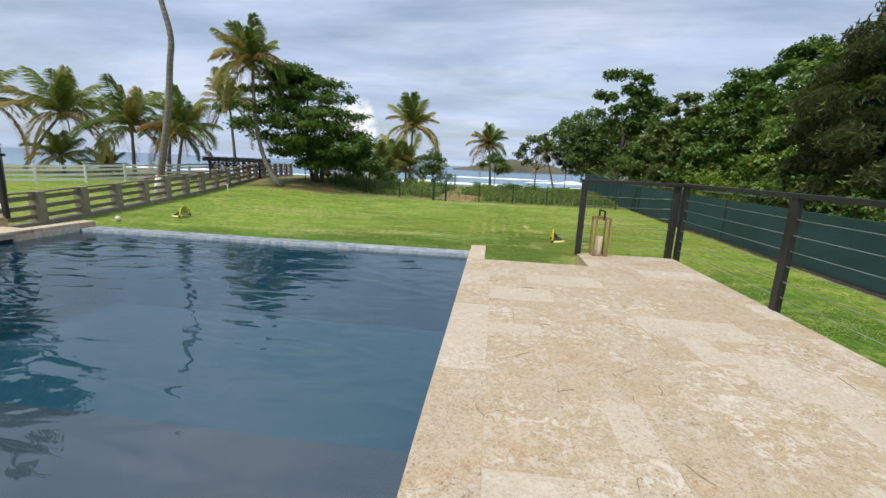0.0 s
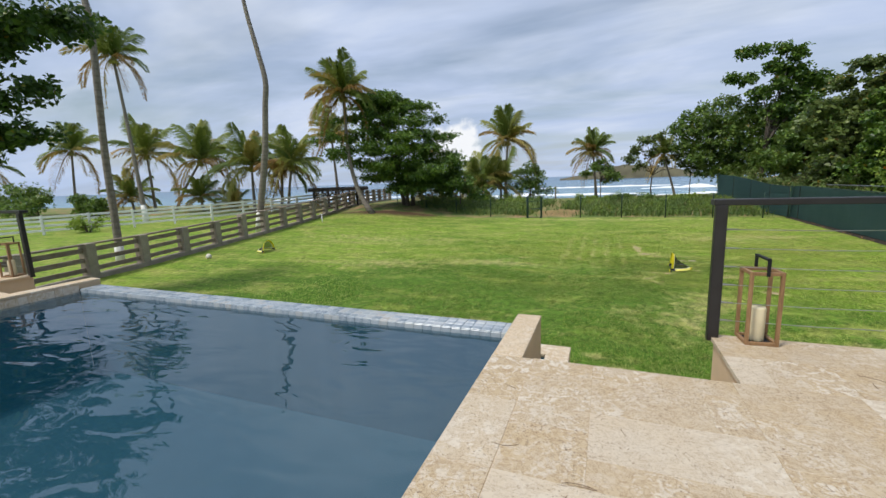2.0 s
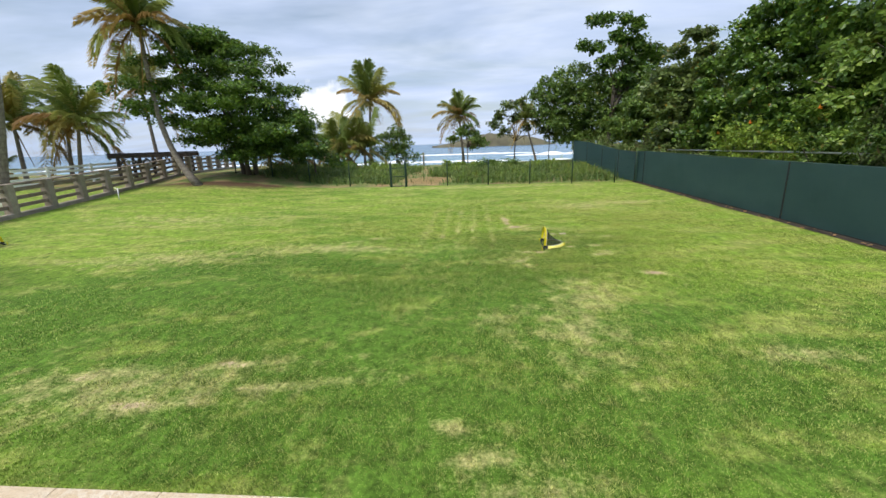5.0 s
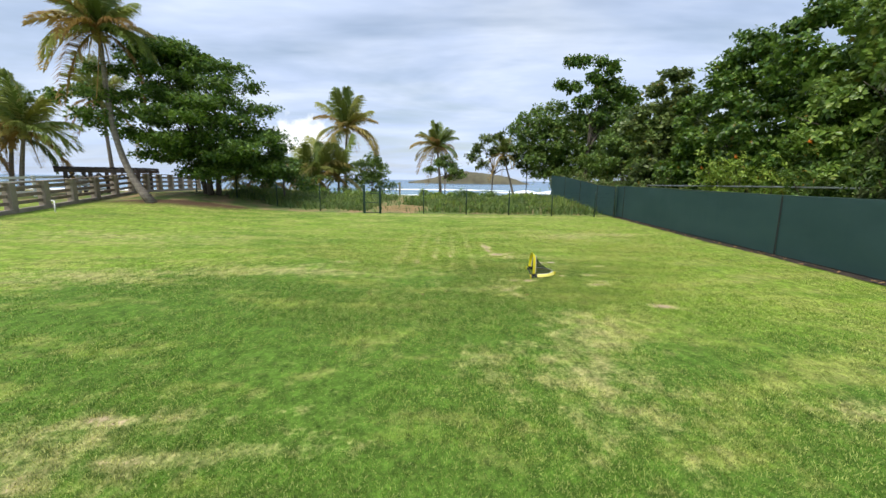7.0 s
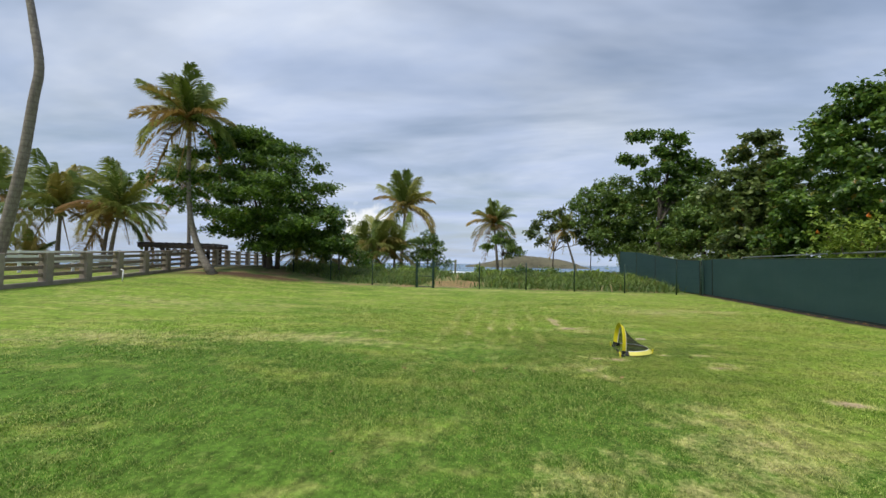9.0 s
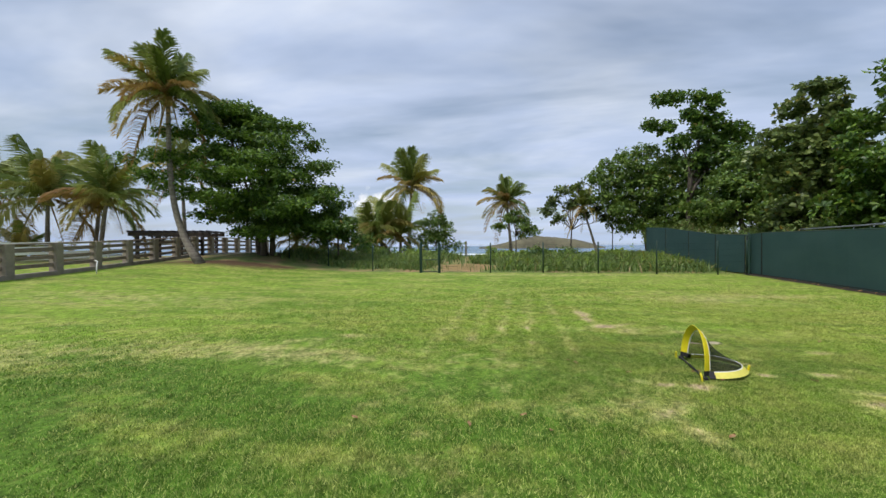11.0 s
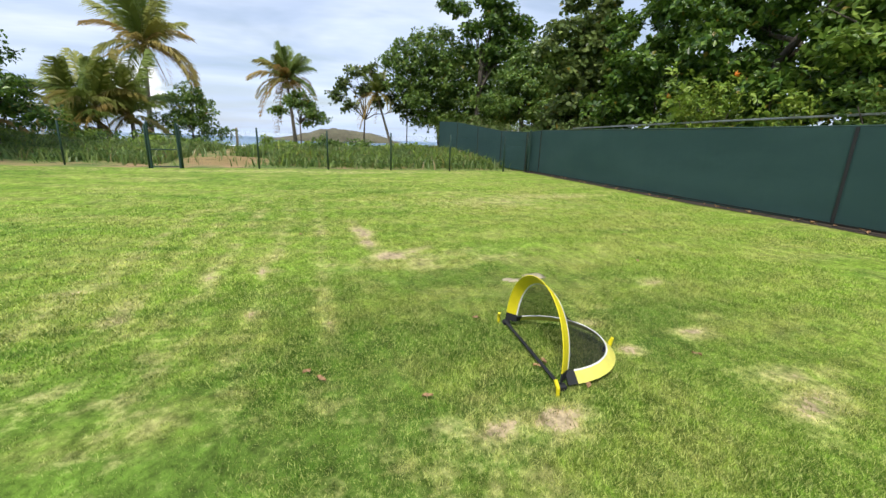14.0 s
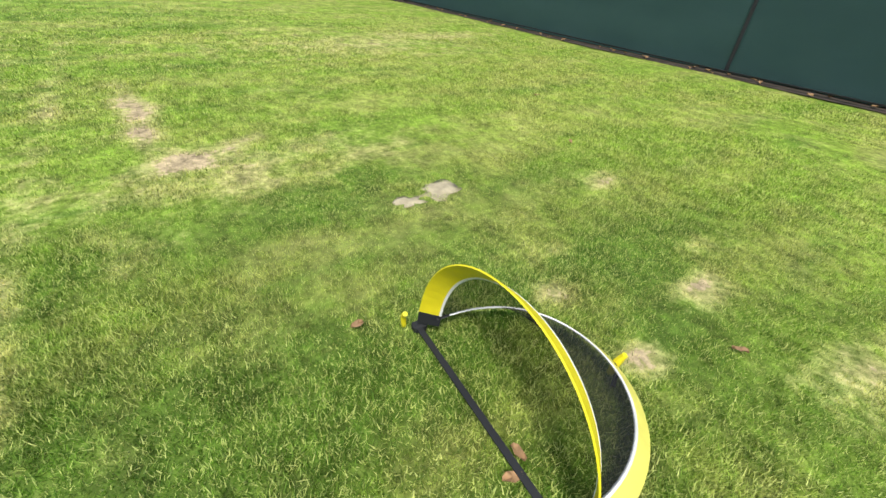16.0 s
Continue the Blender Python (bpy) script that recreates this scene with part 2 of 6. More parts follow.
def worn_at(x, y):
    """How worn the lawn is at a place, from -1 (thick grass) to about 1.35 (bare)."""
    x, y = np.asarray(x, float), np.asarray(y, float)
    worn = np.full(x.shape, -1.0)
    for cx_, cy_, a, b, turn, k in WORN:
        c, s_ = math.cos(radians(turn)), math.sin(radians(turn))
        dx, dy = x - cx_, y - cy_
        worn = np.maximum(worn, k * (1.35 - np.hypot((c * dx + s_ * dy) / a, (c * dy - s_ * dx) / b)))
    for line in WORN_TRACKS:
        off = np.abs(x - (line + 0.03 * (y - 17.0)))
        broken = 0.42 + 0.16 * np.sin(2.3 * y + 9.0 * line) + 0.12 * np.sin(5.1 * y + 4.0 * line)
        worn = np.maximum(worn, broken * np.minimum(1 - off / 0.13, 1.3 - np.abs(y - 18.6) / 3.3))
    return worn


def deep_green_at(x, y):
    """How much deeper green the lawn is coloured; below zero it turns paler."""
    return -0.7 * np.exp(-(((x - 8.0) / 3.6) ** 2 + ((y - 19.5) / 5.5) ** 2)) + 1.25 * np.exp(-(((x + 1.4) / 5.8) ** 2 + ((y - 11.6) / 3.3) ** 2)) + 0.75 * np.exp(-(((x - 2.0) / 2.4) ** 2 + ((y - 8.5) / 1.7) ** 2)) + 1.0 * np.exp(-(((x - 7.5) / 2.6) ** 2 + ((y - 5.0) / 4.5) ** 2)) + 0.6 * np.exp(-(((x - 4.5) / 2.5) ** 2 + ((y - 16.2) / 1.2) ** 2))


# the worn way across the lawn, where the turf is built blade by blade
WAY = [(2.0, 8.2), (2.0, 9.5), (2.1, 10.8), (2.3, 12.0), (2.7, 13.2), (3.4, 14.4), (4.2, 15.4), (5.2, 16.4)]


def off_way(x, y):
    far = np.full(np.shape(x), 99.0)
    for px, py in WAY:
        far = np.minimum(far, np.hypot(x - px, y - py))
    return far


def wear_on(me):
    """Keeps the wear of the lawn with the points of a mesh that lies on it."""
    co = np.empty(len(me.vertices) * 3, np.float32)
    me.vertices.foreach_get("co", co)
    co = co.reshape(-1, 3)
    layer = me.attributes.new("worn", "FLOAT", "POINT")
    layer.data.foreach_set("value", worn_at(co[:, 0], co[:, 1]).astype(np.float32))
    layer = me.attributes.new("deep_green", "FLOAT", "POINT")
    layer.data.foreach_set("value", deep_green_at(co[:, 0], co[:, 1]).astype(np.float32))
    layer = me.attributes.new("soil_shade", "FLOAT", "POINT")
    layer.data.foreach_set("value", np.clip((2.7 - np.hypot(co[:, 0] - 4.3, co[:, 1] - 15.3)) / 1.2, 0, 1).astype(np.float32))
    return me


def lawn_colour(m, dry_a, dry_b, soil, greens):
    """The lawn's colour at a place in the world: greens, thinned to straw and soil where it is worn."""
    at = m.coord()
    broad = m.noise(0.16, 3, 0.5, at)
    mid = m.noise(0.75, 5, 0.6, m.coord((0.7, 1.6, 1)))
    fine = m.noise(3.2, 6, 0.7, at)
    speck = m.noise(22.0, 5, 0.75, at)
    deep_green = m.node("Attribute")
    deep_green.attribute_name = "deep_green"
    tone_at = m.math("SUBTRACT", m.math("ADD", broad, 0.06), m.math("MULTIPLY", deep_green.outputs["Fac"], 0.38))
    mid = m.math("SUBTRACT", mid, m.math("MULTIPLY", deep_green.outputs["Fac"], 0.10))
    col = m.mix(m.ramp(tone_at, (0.30, 0.0), (0.62, 1.0)), greens[0], greens[1])
    col = m.mix(m.math("MULTIPLY", m.ramp(mid, (0.45, 0.0), (0.64, 1.0)), 0.8), col, greens[2])
    col = m.mix(m.ramp(m.noise(1.1, 6, 0.65, m.coord((0.55, 2.0, 1)), 0.6), (0.34, 0.75), (0.48, 0.0)), col, greens[0])
    wear = m.node("Attribute")
    wear.attribute_name = "worn"
    worn = wear.outputs["Fac"]
    rough = m.math("ADD", m.math("MULTIPLY", m.math("SUBTRACT", fine, 0.5), 2.6), m.math("MULTIPLY", m.math("SUBTRACT", speck, 0.5), 1.3))
    worn = m.math("ADD", worn, rough)
    dry = m.ramp(worn, (0.05, 0.0), (0.85, 1.0))
    everywhere = m.ramp(m.math("ADD", m.math("MULTIPLY", fine, 0.6), m.math("MULTIPLY", mid, 0.5)), (0.52, 0.0), (0.70, 0.75))
    col = m.mix(everywhere, col, dry_a)
    col = m.mix(m.math("MULTIPLY", dry, 0.85), col, m.mix(speck, dry_a, dry_b))
    bare = m.ramp(worn, (0.85, 0.0), (1.25, 1.0))
    col = m.mix(m.math("MULTIPLY", bare, 0.9), col, soil)
    grain = m.math("ADD", m.math("MULTIPLY", speck, 0.6), m.math("MULTIPLY", m.noise(7.0, 6, 0.7, m.coord((1, 0.6, 1))), 0.6))
    col = m.mix(1.0, col, m.ramp(grain, (0.44, 0.36), (0.60, 1.0), (0.76, 1.75)), "MULTIPLY")
    return col, speck, bare, fine


GREENS = ((0.090, 0.170, 0.022), (0.190, 0.285, 0.036), (0.256, 0.315, 0.055))
DRY_A, DRY_B, SOIL = (0.315, 0.315, 0.100), (0.46, 0.395, 0.19), (0.42, 0.325, 0.20)


def ground_material():
    m = Nodes("ground")
    col, speck, bare, fine = lawn_colour(m, DRY_A, DRY_B, SOIL, GREENS)
    at = m.coord()
    # dark soil and the shade between dense blades, mixed into the ground's colour
    soil_shade = m.node("Attribute")
    soil_shade.attribute_name = "soil_shade"
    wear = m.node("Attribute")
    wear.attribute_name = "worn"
    cover = m.math("MULTIPLY", soil_shade.outputs["Fac"], m.ramp(wear.outputs["Fac"], (0.0, 1.0), (0.35, 0.0)))
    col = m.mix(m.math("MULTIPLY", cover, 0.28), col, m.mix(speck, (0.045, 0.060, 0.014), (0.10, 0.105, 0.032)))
    sep = m.node("SeparateXYZ", Vector=at)
    wob = m.math("MULTIPLY", m.math("SUBTRACT", m.noise(0.9, 5, 0.6, at), 0.5), 2.4)
    # leaf litter under the trees on the mound
    mp = m.node("Mapping")
    mp.vector_type = "TEXTURE"
    mp.inputs["Location"].default_value, mp.inputs["Scale"].default_value = (-12.5, 32.2, 0), (6.6, 4.4, 1000)
    m.put(mp.inputs["Vector"], at)
    ln = m.tree.nodes.new("ShaderNodeVectorMath")
    ln.operation = "LENGTH"
    m.put(ln.inputs[0], mp.outputs[0])
    litter = m.ramp(m.math("ADD", ln.outputs["Value"], m.math("MULTIPLY", wob, 0.16)), (0.75, 1.0), (1.0, 0.0))
    col = m.mix(litter, col, m.mix(m.noise(9, 5, 0.7, at), (0.045, 0.026, 0.015), (0.16, 0.10, 0.06)))
    # wild ground beyond the wire fence, then sand
    wy = m.math("SUBTRACT", m.math("ADD", sep.outputs[1], m.math("MULTIPLY", wob, 0.25)), 29.7)
    wild = m.ramp(wy, (0.0, 0.0), (0.4, 1.0))
    earth = m.mix(m.ramp(m.noise(0.8, 5, 0.6, at), (0.42, 0.0), (0.66, 1.0)), (0.13, 0.19, 0.05), (0.36, 0.24, 0.13))
    col = m.mix(wild, col, earth)
    mp2 = m.node("Mapping")
    mp2.vector_type = "TEXTURE"
    mp2.inputs["Location"].default_value, mp2.inputs["Scale"].default_value = (-0.1, 31.9, 0), (1.9, 1.35, 1000)
    m.put(mp2.inputs["Vector"], at)
    ln2 = m.tree.nodes.new("ShaderNodeVectorMath")
    ln2.operation = "LENGTH"
    m.put(ln2.inputs[0], mp2.outputs[0])
    dirt = m.ramp(m.math("ADD", ln2.outputs["Value"], m.math("MULTIPLY", wob, 0.2)), (0.7, 1.0), (1.0, 0.0))
    col = m.mix(m.math("MULTIPLY", dirt, 0.8), col, m.mix(fine, (0.19, 0.115, 0.050), (0.40, 0.27, 0.135)))
    sand = m.ramp(m.math("MULTIPLY", m.math("SUBTRACT", m.math("ADD", sep.outputs[1], wob), 48.0), 0.5), (0.0, 0.0), (1.0, 1.0))
    col = m.mix(sand, col, m.mix(fine, (0.42, 0.33, 0.23), (0.55, 0.45, 0.33)))
    m.set(Base_Color=col, Roughness=0.95)
    m.bsdf.inputs["Specular IOR Level"].default_value = 0.15
    m.bump(m.math("ADD", speck, m.math("MULTIPLY", bare, -0.3)), 0.45, 0.02)
    return m.mat


def blade_material():
    m = Nodes("grass_blade")
    col, speck, bare, fine = lawn_colour(m, DRY_A, DRY_B, (0.30, 0.25, 0.13), GREENS)
    pick = m.island()
    col = m.mix(m.ramp(pick, (0.0, 0.9), (0.48, 0.0)), col, (0.034, 0.080, 0.009))
    col = m.mix(m.ramp(pick, (0.55, 0.0), (0.92, 0.75)), col, (0.56, 0.57, 0.22))
    col = m.mix(1.0, col, (1.58, 1.60, 1.45), "MULTIPLY")
    m.set(Base_Color=col, Roughness=0.6)
    m.bsdf.inputs["Specular IOR Level"].default_value = 0.25
    tr = m.node("BsdfTranslucent")
    m.put(tr.inputs["Color"], col)
    sh = m.tree.nodes.new("ShaderNodeMixShader")
    sh.inputs[0].default_value = 0.35
    m.put(sh.inputs[1], m.bsdf.outputs[0])
    m.put(sh.inputs[2], tr.outputs[0])
    m.put(m.out.inputs["Surface"], sh.outputs[0])
    return m.mat


def water_material(name, tint, ripple, scale, strength, stretch=(1, 1, 1)):
    """A clear, tinted surface with a sheen that follows the angle of view."""
    m = Nodes(name)
    n = m.tree.nodes
    h1 = m.noise(scale, 1.5, 0.5, m.coord(stretch), 0.9)
    b = m.node("Bump", Strength=strength, Distance=ripple, Height=h1)
    gl = m.node("BsdfGlossy", Roughness=0.015, Normal=b.outputs[0])
    clear = m.node("BsdfTransparent", Color=tint)
    cloudy = m.node("BsdfDiffuse", Color=(0.010, 0.082, 0.135, 1))
    tp = n.new("ShaderNodeMixShader")
    tp.inputs[0].default_value = 0.32
    m.put(tp.inputs[1], clear.outputs[0])
    m.put(tp.inputs[2], cloudy.outputs[0])
    fr = m.node("Fresnel", IOR=2.0, Normal=b.outputs[0])
    sh = n.new("ShaderNodeMixShader")
    m.put(sh.inputs[0], fr.outputs[0])
    m.put(sh.inputs[1], tp.outputs[0])
    m.put(sh.inputs[2], gl.outputs[0])
    m.put(m.out.inputs["Surface"], sh.outputs[0])
    return m.mat


def sea_material():
    m = Nodes("sea")
    at = m.coord()
    sep = m.node("SeparateXYZ", Vector=at)
    far = m.ramp(m.math("DIVIDE", sep.outputs[1], 500.0), (0.10, 0.0), (0.45, 0.7), (1.0, 1.0))
    col = m.mix(far, (0.16, 0.33, 0.38), (0.055, 0.15, 0.25))
    swell = m.noise(0.05, 4, 0.6, m.coord((0.35, 1.5, 1)), 0.5)
    lines = m.noise(0.022, 6, 0.62, m.coord((0.55, 2.6, 1)), 0.9)
    near = m.ramp(m.math("DIVIDE", sep.outputs[1], 400.0), (0.10, 0.30), (0.24, 0.12), (0.5, 0.0))
    foam = m.ramp(m.math("ADD", m.math("ADD", lines, near), m.math("MULTIPLY", m.math("SUBTRACT", m.noise(0.4, 5, 0.7, at), 0.5), 0.25)), (0.70, 0.0), (0.78, 1.0))
    col = m.mix(foam, col, (0.85, 0.88, 0.88))
    m.set(Base_Color=col, Roughness=m.mix(foam, (0.25, 0.25, 0.25), (0.9, 0.9, 0.9)))
    m.bump(m.math("ADD", swell, m.math("MULTIPLY", foam, 0.4)), 0.6, 0.9)
    return m.mat


def tile_material(name, pick_colours, rough=0.25, joined=False):
    m = Nodes(name)
    pick = m.island() if joined else m.each()
    col = m.ramp(pick, *pick_colours)
    n = m.noise(14.0, 6, 0.65, m.coord(), 1.0)
    col = m.mix(m.math("MULTIPLY", m.ramp(n, (0.40, 0.0), (0.60, 1.0)), 0.65), col, (0.46, 0.50, 0.52))
    m.set(Base_Color=col, Roughness=rough)
    m.bump(n, 0.12, 0.003)
    return m.mat


def pool_floor_material():
    m = Nodes("pool_tile")
    at = m.coord()
    br = m.node("TexBrick", Vector=at)
    br.offset = 0.0
    for k, v in (("Scale", 1.0), ("Mortar Size", 0.004), ("Brick Width", 0.15), ("Row Height", 0.15), ("Color1", (0.054, 0.128, 0.166, 1)), ("Color2", (0.070, 0.150, 0.192, 1)), ("Mortar", (0.050, 0.118, 0.155, 1))):
        br.inputs[k].default_value = v
    m.set(Base_Color=m.mix(m.math("MULTIPLY", m.noise(0.8, 5, 0.6, at), 0.6), br.outputs[0], (0.050, 0.125, 0.168)), Roughness=0.5)
    return m.mat


def bark(name, dark, pale, rings=0.0):
    m = Nodes(name)
    at = m.coord((5, 5, 1.4))
    n = m.noise(3.0, 7, 0.7, at, 0.6)
    col = m.mix(m.ramp(n, (0.32, 0.0), (0.68, 1.0)), dark, pale)
    h = n
    if rings:
        sep = m.node("SeparateXYZ", Vector=m.coord())
        r = m.math("SINE", m.math("ADD", m.math("MULTIPLY", sep.outputs[2], rings), m.math("MULTIPLY", n, 3.0)))
        col = m.mix(m.ramp(r, (0.55, 0.0), (0.95, 0.55)), col, dark)
        h = m.math("ADD", n, m.math("MULTIPLY", r, -0.25))
    m.set(Base_Color=col, Roughness=0.9)
    m.bump(h, 0.6, 0.02)
    return m.mat


M_PAVER = travertine("travertine_paver", (0.545, 0.45, 0.32), (0.515, 0.395, 0.24), (0.68, 0.61, 0.50))
M_COPING = travertine("travertine_coping", (0.63, 0.515, 0.365), (0.60, 0.455, 0.285), (0.74, 0.66, 0.54), each=False, speck=0.45)
M_RENDER_WALL = plain("tan_stone_face", (0.56, 0.42, 0.27), 0.75, vary=0.10, scale=2.2, bump=0.1)
M_GROUT = plain("grout", (0.50, 0.42, 0.30), 0.9, vary=0.1)
M_STEEL = plain("dark_bronze_metal", (0.030, 0.028, 0.027), 0.45, metal=0.3, vary=0.2)
M_CABLE = plain("steel_cable", (0.45, 0.46, 0.47), 0.35, metal=0.9)
M_TEAK = wood("teak", (0.19, 0.100, 0.042), (0.41, 0.245, 0.118), (14, 14, 2.0), 0.55)
M_WAX = plain("candle_wax", (0.74, 0.65, 0.42), 0.5, vary=0.06, scale=9)
M_IRON = plain("black_iron", (0.02, 0.02, 0.022), 0.5, metal=0.5)
M_WEIR = tile_material("glazed_weir_tile", ((0.0, (0.15, 0.20, 0.245)), (0.35, (0.23, 0.285, 0.325)), (0.65, (0.31, 0.355, 0.385)), (0.9, (0.38, 0.405, 0.40)), (1.0, (0.36, 0.34, 0.30))))
M_WEIR_RUN = tile_material("glazed_tile_run", ((0.0, (0.15, 0.20, 0.245)), (0.35, (0.23, 0.285, 0.325)), (0.65, (0.31, 0.355, 0.385)), (0.9, (0.38, 0.405, 0.40)), (1.0, (0.36, 0.34, 0.30))), joined=True)
M_POOL = pool_floor_material()
M_POOL_WATER = water_material("pool_water", (0.55, 0.74, 0.86), 0.034, 2.4, 0.42, (0.7, 1.5, 1))
M_LEDGE = plain("ledge_stone", (0.145, 0.115, 0.115), 0.7, vary=0.15, scale=3)
M_SEA = sea_material()
M_GROUND = ground_material()
M_BLADE = blade_material()
M_YELLOW = plain("yellow_nylon", (0.78, 0.66, 0.015), 0.55, vary=0.06, scale=20, bump=0.1, bump_scale=500)
# faded yellow of the ground hoop, with its sunlit look put into the colour
M_YELLOW_PALE = plain("faded_sunlit_yellow_nylon", (0.76, 0.70, 0.14), 0.6, vary=0.10, scale=12, bump=0.1, bump_scale=500)
M_BLACK_WEB = plain("black_webbing", (0.013, 0.014, 0.016), 0.7, vary=0.3, bump=0.2, bump_scale=400)
M_WHITE_TRIM = plain("white_piping", (0.8, 0.8, 0.76), 0.6)
M_GREEN_METAL = plain("green_coated_metal", (0.018, 0.048, 0.036), 0.45, vary=0.2)
M_CONCRETE = plain("weathered_concrete", (0.34, 0.29, 0.23), 0.92, vary=0.35, scale=3.0, bump=0.5, bump_scale=30, each=True)
M_OLD_WOOD = wood("weathered_rail_wood", (0.10, 0.065, 0.045), (0.33, 0.24, 0.17), (0.8, 0.8, 9), 0.85, grey=0.6)
M_DARK_WOOD = wood("dark_timber", (0.018, 0.012, 0.010), (0.06, 0.04, 0.03), (3, 3, 3), 0.7)
M_WHITE_PAINT = plain("white_painted_board", (0.80, 0.80, 0.78), 0.6, vary=0.06, scale=2)
M_PALM_BARK = bark("palm_bark", (0.13, 0.105, 0.085), (0.30, 0.265, 0.225), rings=26.0)
M_BARK = bark("tree_bark", (0.055, 0.042, 0.034), (0.17, 0.14, 0.11))
M_LIME = plain("lime_wash", (0.74, 0.73, 0.69), 0.85, vary=0.12, scale=5)
M_FROND = leaf("palm_leaf", (0.125, 0.195, 0.046), (0.235, 0.310, 0.066), (0.40, 0.39, 0.11), each=True, odd=(0.40, 0.33, 0.10), odd_share=0.08)
M_FROND_OLD = leaf("old_palm_leaf", (0.36, 0.20, 0.065), (0.46, 0.34, 0.11), (0.42, 0.38, 0.13), each=True, odd=(0.34, 0.20, 0.08), odd_share=0.1)
M_STALK = plain("frond_stalk", (0.30, 0.27, 0.09), 0.6)
M_LEAF_DARK = leaf("broad_leaf_dark", (0.020, 0.055, 0.009), (0.075, 0.160, 0.022), (0.24, 0.37, 0.056), odd_share=0.006, gloss=0.36)
# darker leaf tones: the backlit look of the tree by the pool, as colour
M_LEAF_BACKLIT = leaf("backlit_leaf", (0.022, 0.055, 0.010), (0.050, 0.110, 0.018), (0.13, 0.22, 0.036), odd_share=0.006, gloss=0.36)
M_LEAF = leaf("broad_leaf", (0.028, 0.068, 0.011), (0.112, 0.205, 0.034), (0.30, 0.41, 0.088), odd_share=0.010, gloss=0.36)
M_LEAF_OLIVE = leaf("olive_leaf", (0.035, 0.065, 0.016), (0.120, 0.175, 0.045), (0.27, 0.33, 0.10), odd_share=0.02, gloss=0.36)
M_LEAF_PALE = leaf("pale_broad_leaf", (0.060, 0.120, 0.018), (0.170, 0.285, 0.045), (0.35, 0.46, 0.095), odd_share=0.01, gloss=0.36)
M_LEAF_LIGHT = leaf("light_leaf", (0.135, 0.230, 0.030), (0.235, 0.350, 0.044), (0.360, 0.440, 0.075), odd_share=0.02, gloss=0.4)
M_LEAF_DRY = leaf("vine_leaf", (0.080, 0.150, 0.034), (0.165, 0.250, 0.060), (0.300, 0.350, 0.11), odd=(0.38, 0.27, 0.13), odd_share=0.05)
M_NEEDLE = leaf("needle_spray", (0.085, 0.125, 0.048), (0.150, 0.200, 0.072), (0.240, 0.280, 0.110), odd=(0.22, 0.12, 0.07), odd_share=0.05)
M_BLOSSOM = plain("orange_blossom", (0.80, 0.22, 0.02), 0.6)
M_DEAD_LEAF = plain("dead_leaf", (0.34, 0.20, 0.095), 0.8, vary=0.35, scale=30, each=True)
M_SOIL = plain("bare_soil", (0.050, 0.038, 0.026), 0.95, vary=0.5, scale=5, bump=0.8, bump_scale=40)
M_PALE_SAND = plain("pale_sand", (0.39, 0.335, 0.215), 0.9, vary=0.3, scale=14, bump=0.6, bump_scale=40)
M_ISLAND = plain("scrub_hill", (0.115, 0.105, 0.062), 0.95, vary=0.45, scale=0.05)
M_BALL = plain("white_ball", (0.72, 0.66, 0.56), 0.6)
M_TWIG = plain("dry_twig", (0.16, 0.10, 0.06), 0.9)
M_PLASTIC = plain("grey_plastic", (0.30, 0.29, 0.26), 0.5)


def screen_material():
    m = Nodes("green_windscreen")
    at = m.coord()
    weave = m.noise(180.0, 2, 0.5, at)
    n = m.noise(0.5, 4, 0.5, m.coord((1, 1, 2.2)))
    col = m.mix(m.ramp(n, (0.35, 0.0), (0.65, 1.0)), (0.050, 0.120, 0.115), (0.066, 0.146, 0.140))
    col = m.mix(m.math("MULTIPLY", weave, 0.4), col, (0.046, 0.102, 0.098))
    m.set(Base_Color=col, Roughness=0.6)
    m.bump(m.math("ADD", m.math("MULTIPLY", n, 3.0), m.math("MULTIPLY", weave, 0.05)), 0.25, 0.04)
    return m.mat


def net_material():
    m = Nodes("black_net")
    m.set(Base_Color=(0.008, 0.008, 0.009), Roughness=0.8)
    tp = m.node("BsdfTransparent")
    sh = m.tree.nodes.new("ShaderNodeMixShader")
    sh.inputs[0].default_value = 0.58
    m.put(sh.inputs[1], tp.outputs[0])
    m.put(sh.inputs[2], m.bsdf.outputs[0])
    m.put(m.out.inputs["Surface"], sh.outputs[0])
    return m.mat


M_SCREEN = screen_material()
M_NET = net_material()


# ---------------------------------------------------------------- building blocks
def thing(name, label, category, kind="", group=""):
    return tagged(new(name), label, category, group, kind)


def mesh_of(bm, name, material, smooth=False):
    me = bpy.data.meshes.new(name)
    bmesh.ops.recalc_face_normals(bm, faces=bm.faces)
    bm.to_mesh(me)
    bm.free()
    me.materials.append(material)
    if smooth:
        me.polygons.foreach_set("use_smooth", [True] * len(me.polygons))
    return me


def part(name, bm, material, parent=None, label="", smooth=False):
    """Links a bmesh, or a mesh that is shared, as one object under a thing or a part."""
    me = bm if isinstance(bm, bpy.types.Mesh) else mesh_of(bm, name, material, smooth)
    ob = new(name, me)
    ob.parent = parent
    return tagged(ob, label)


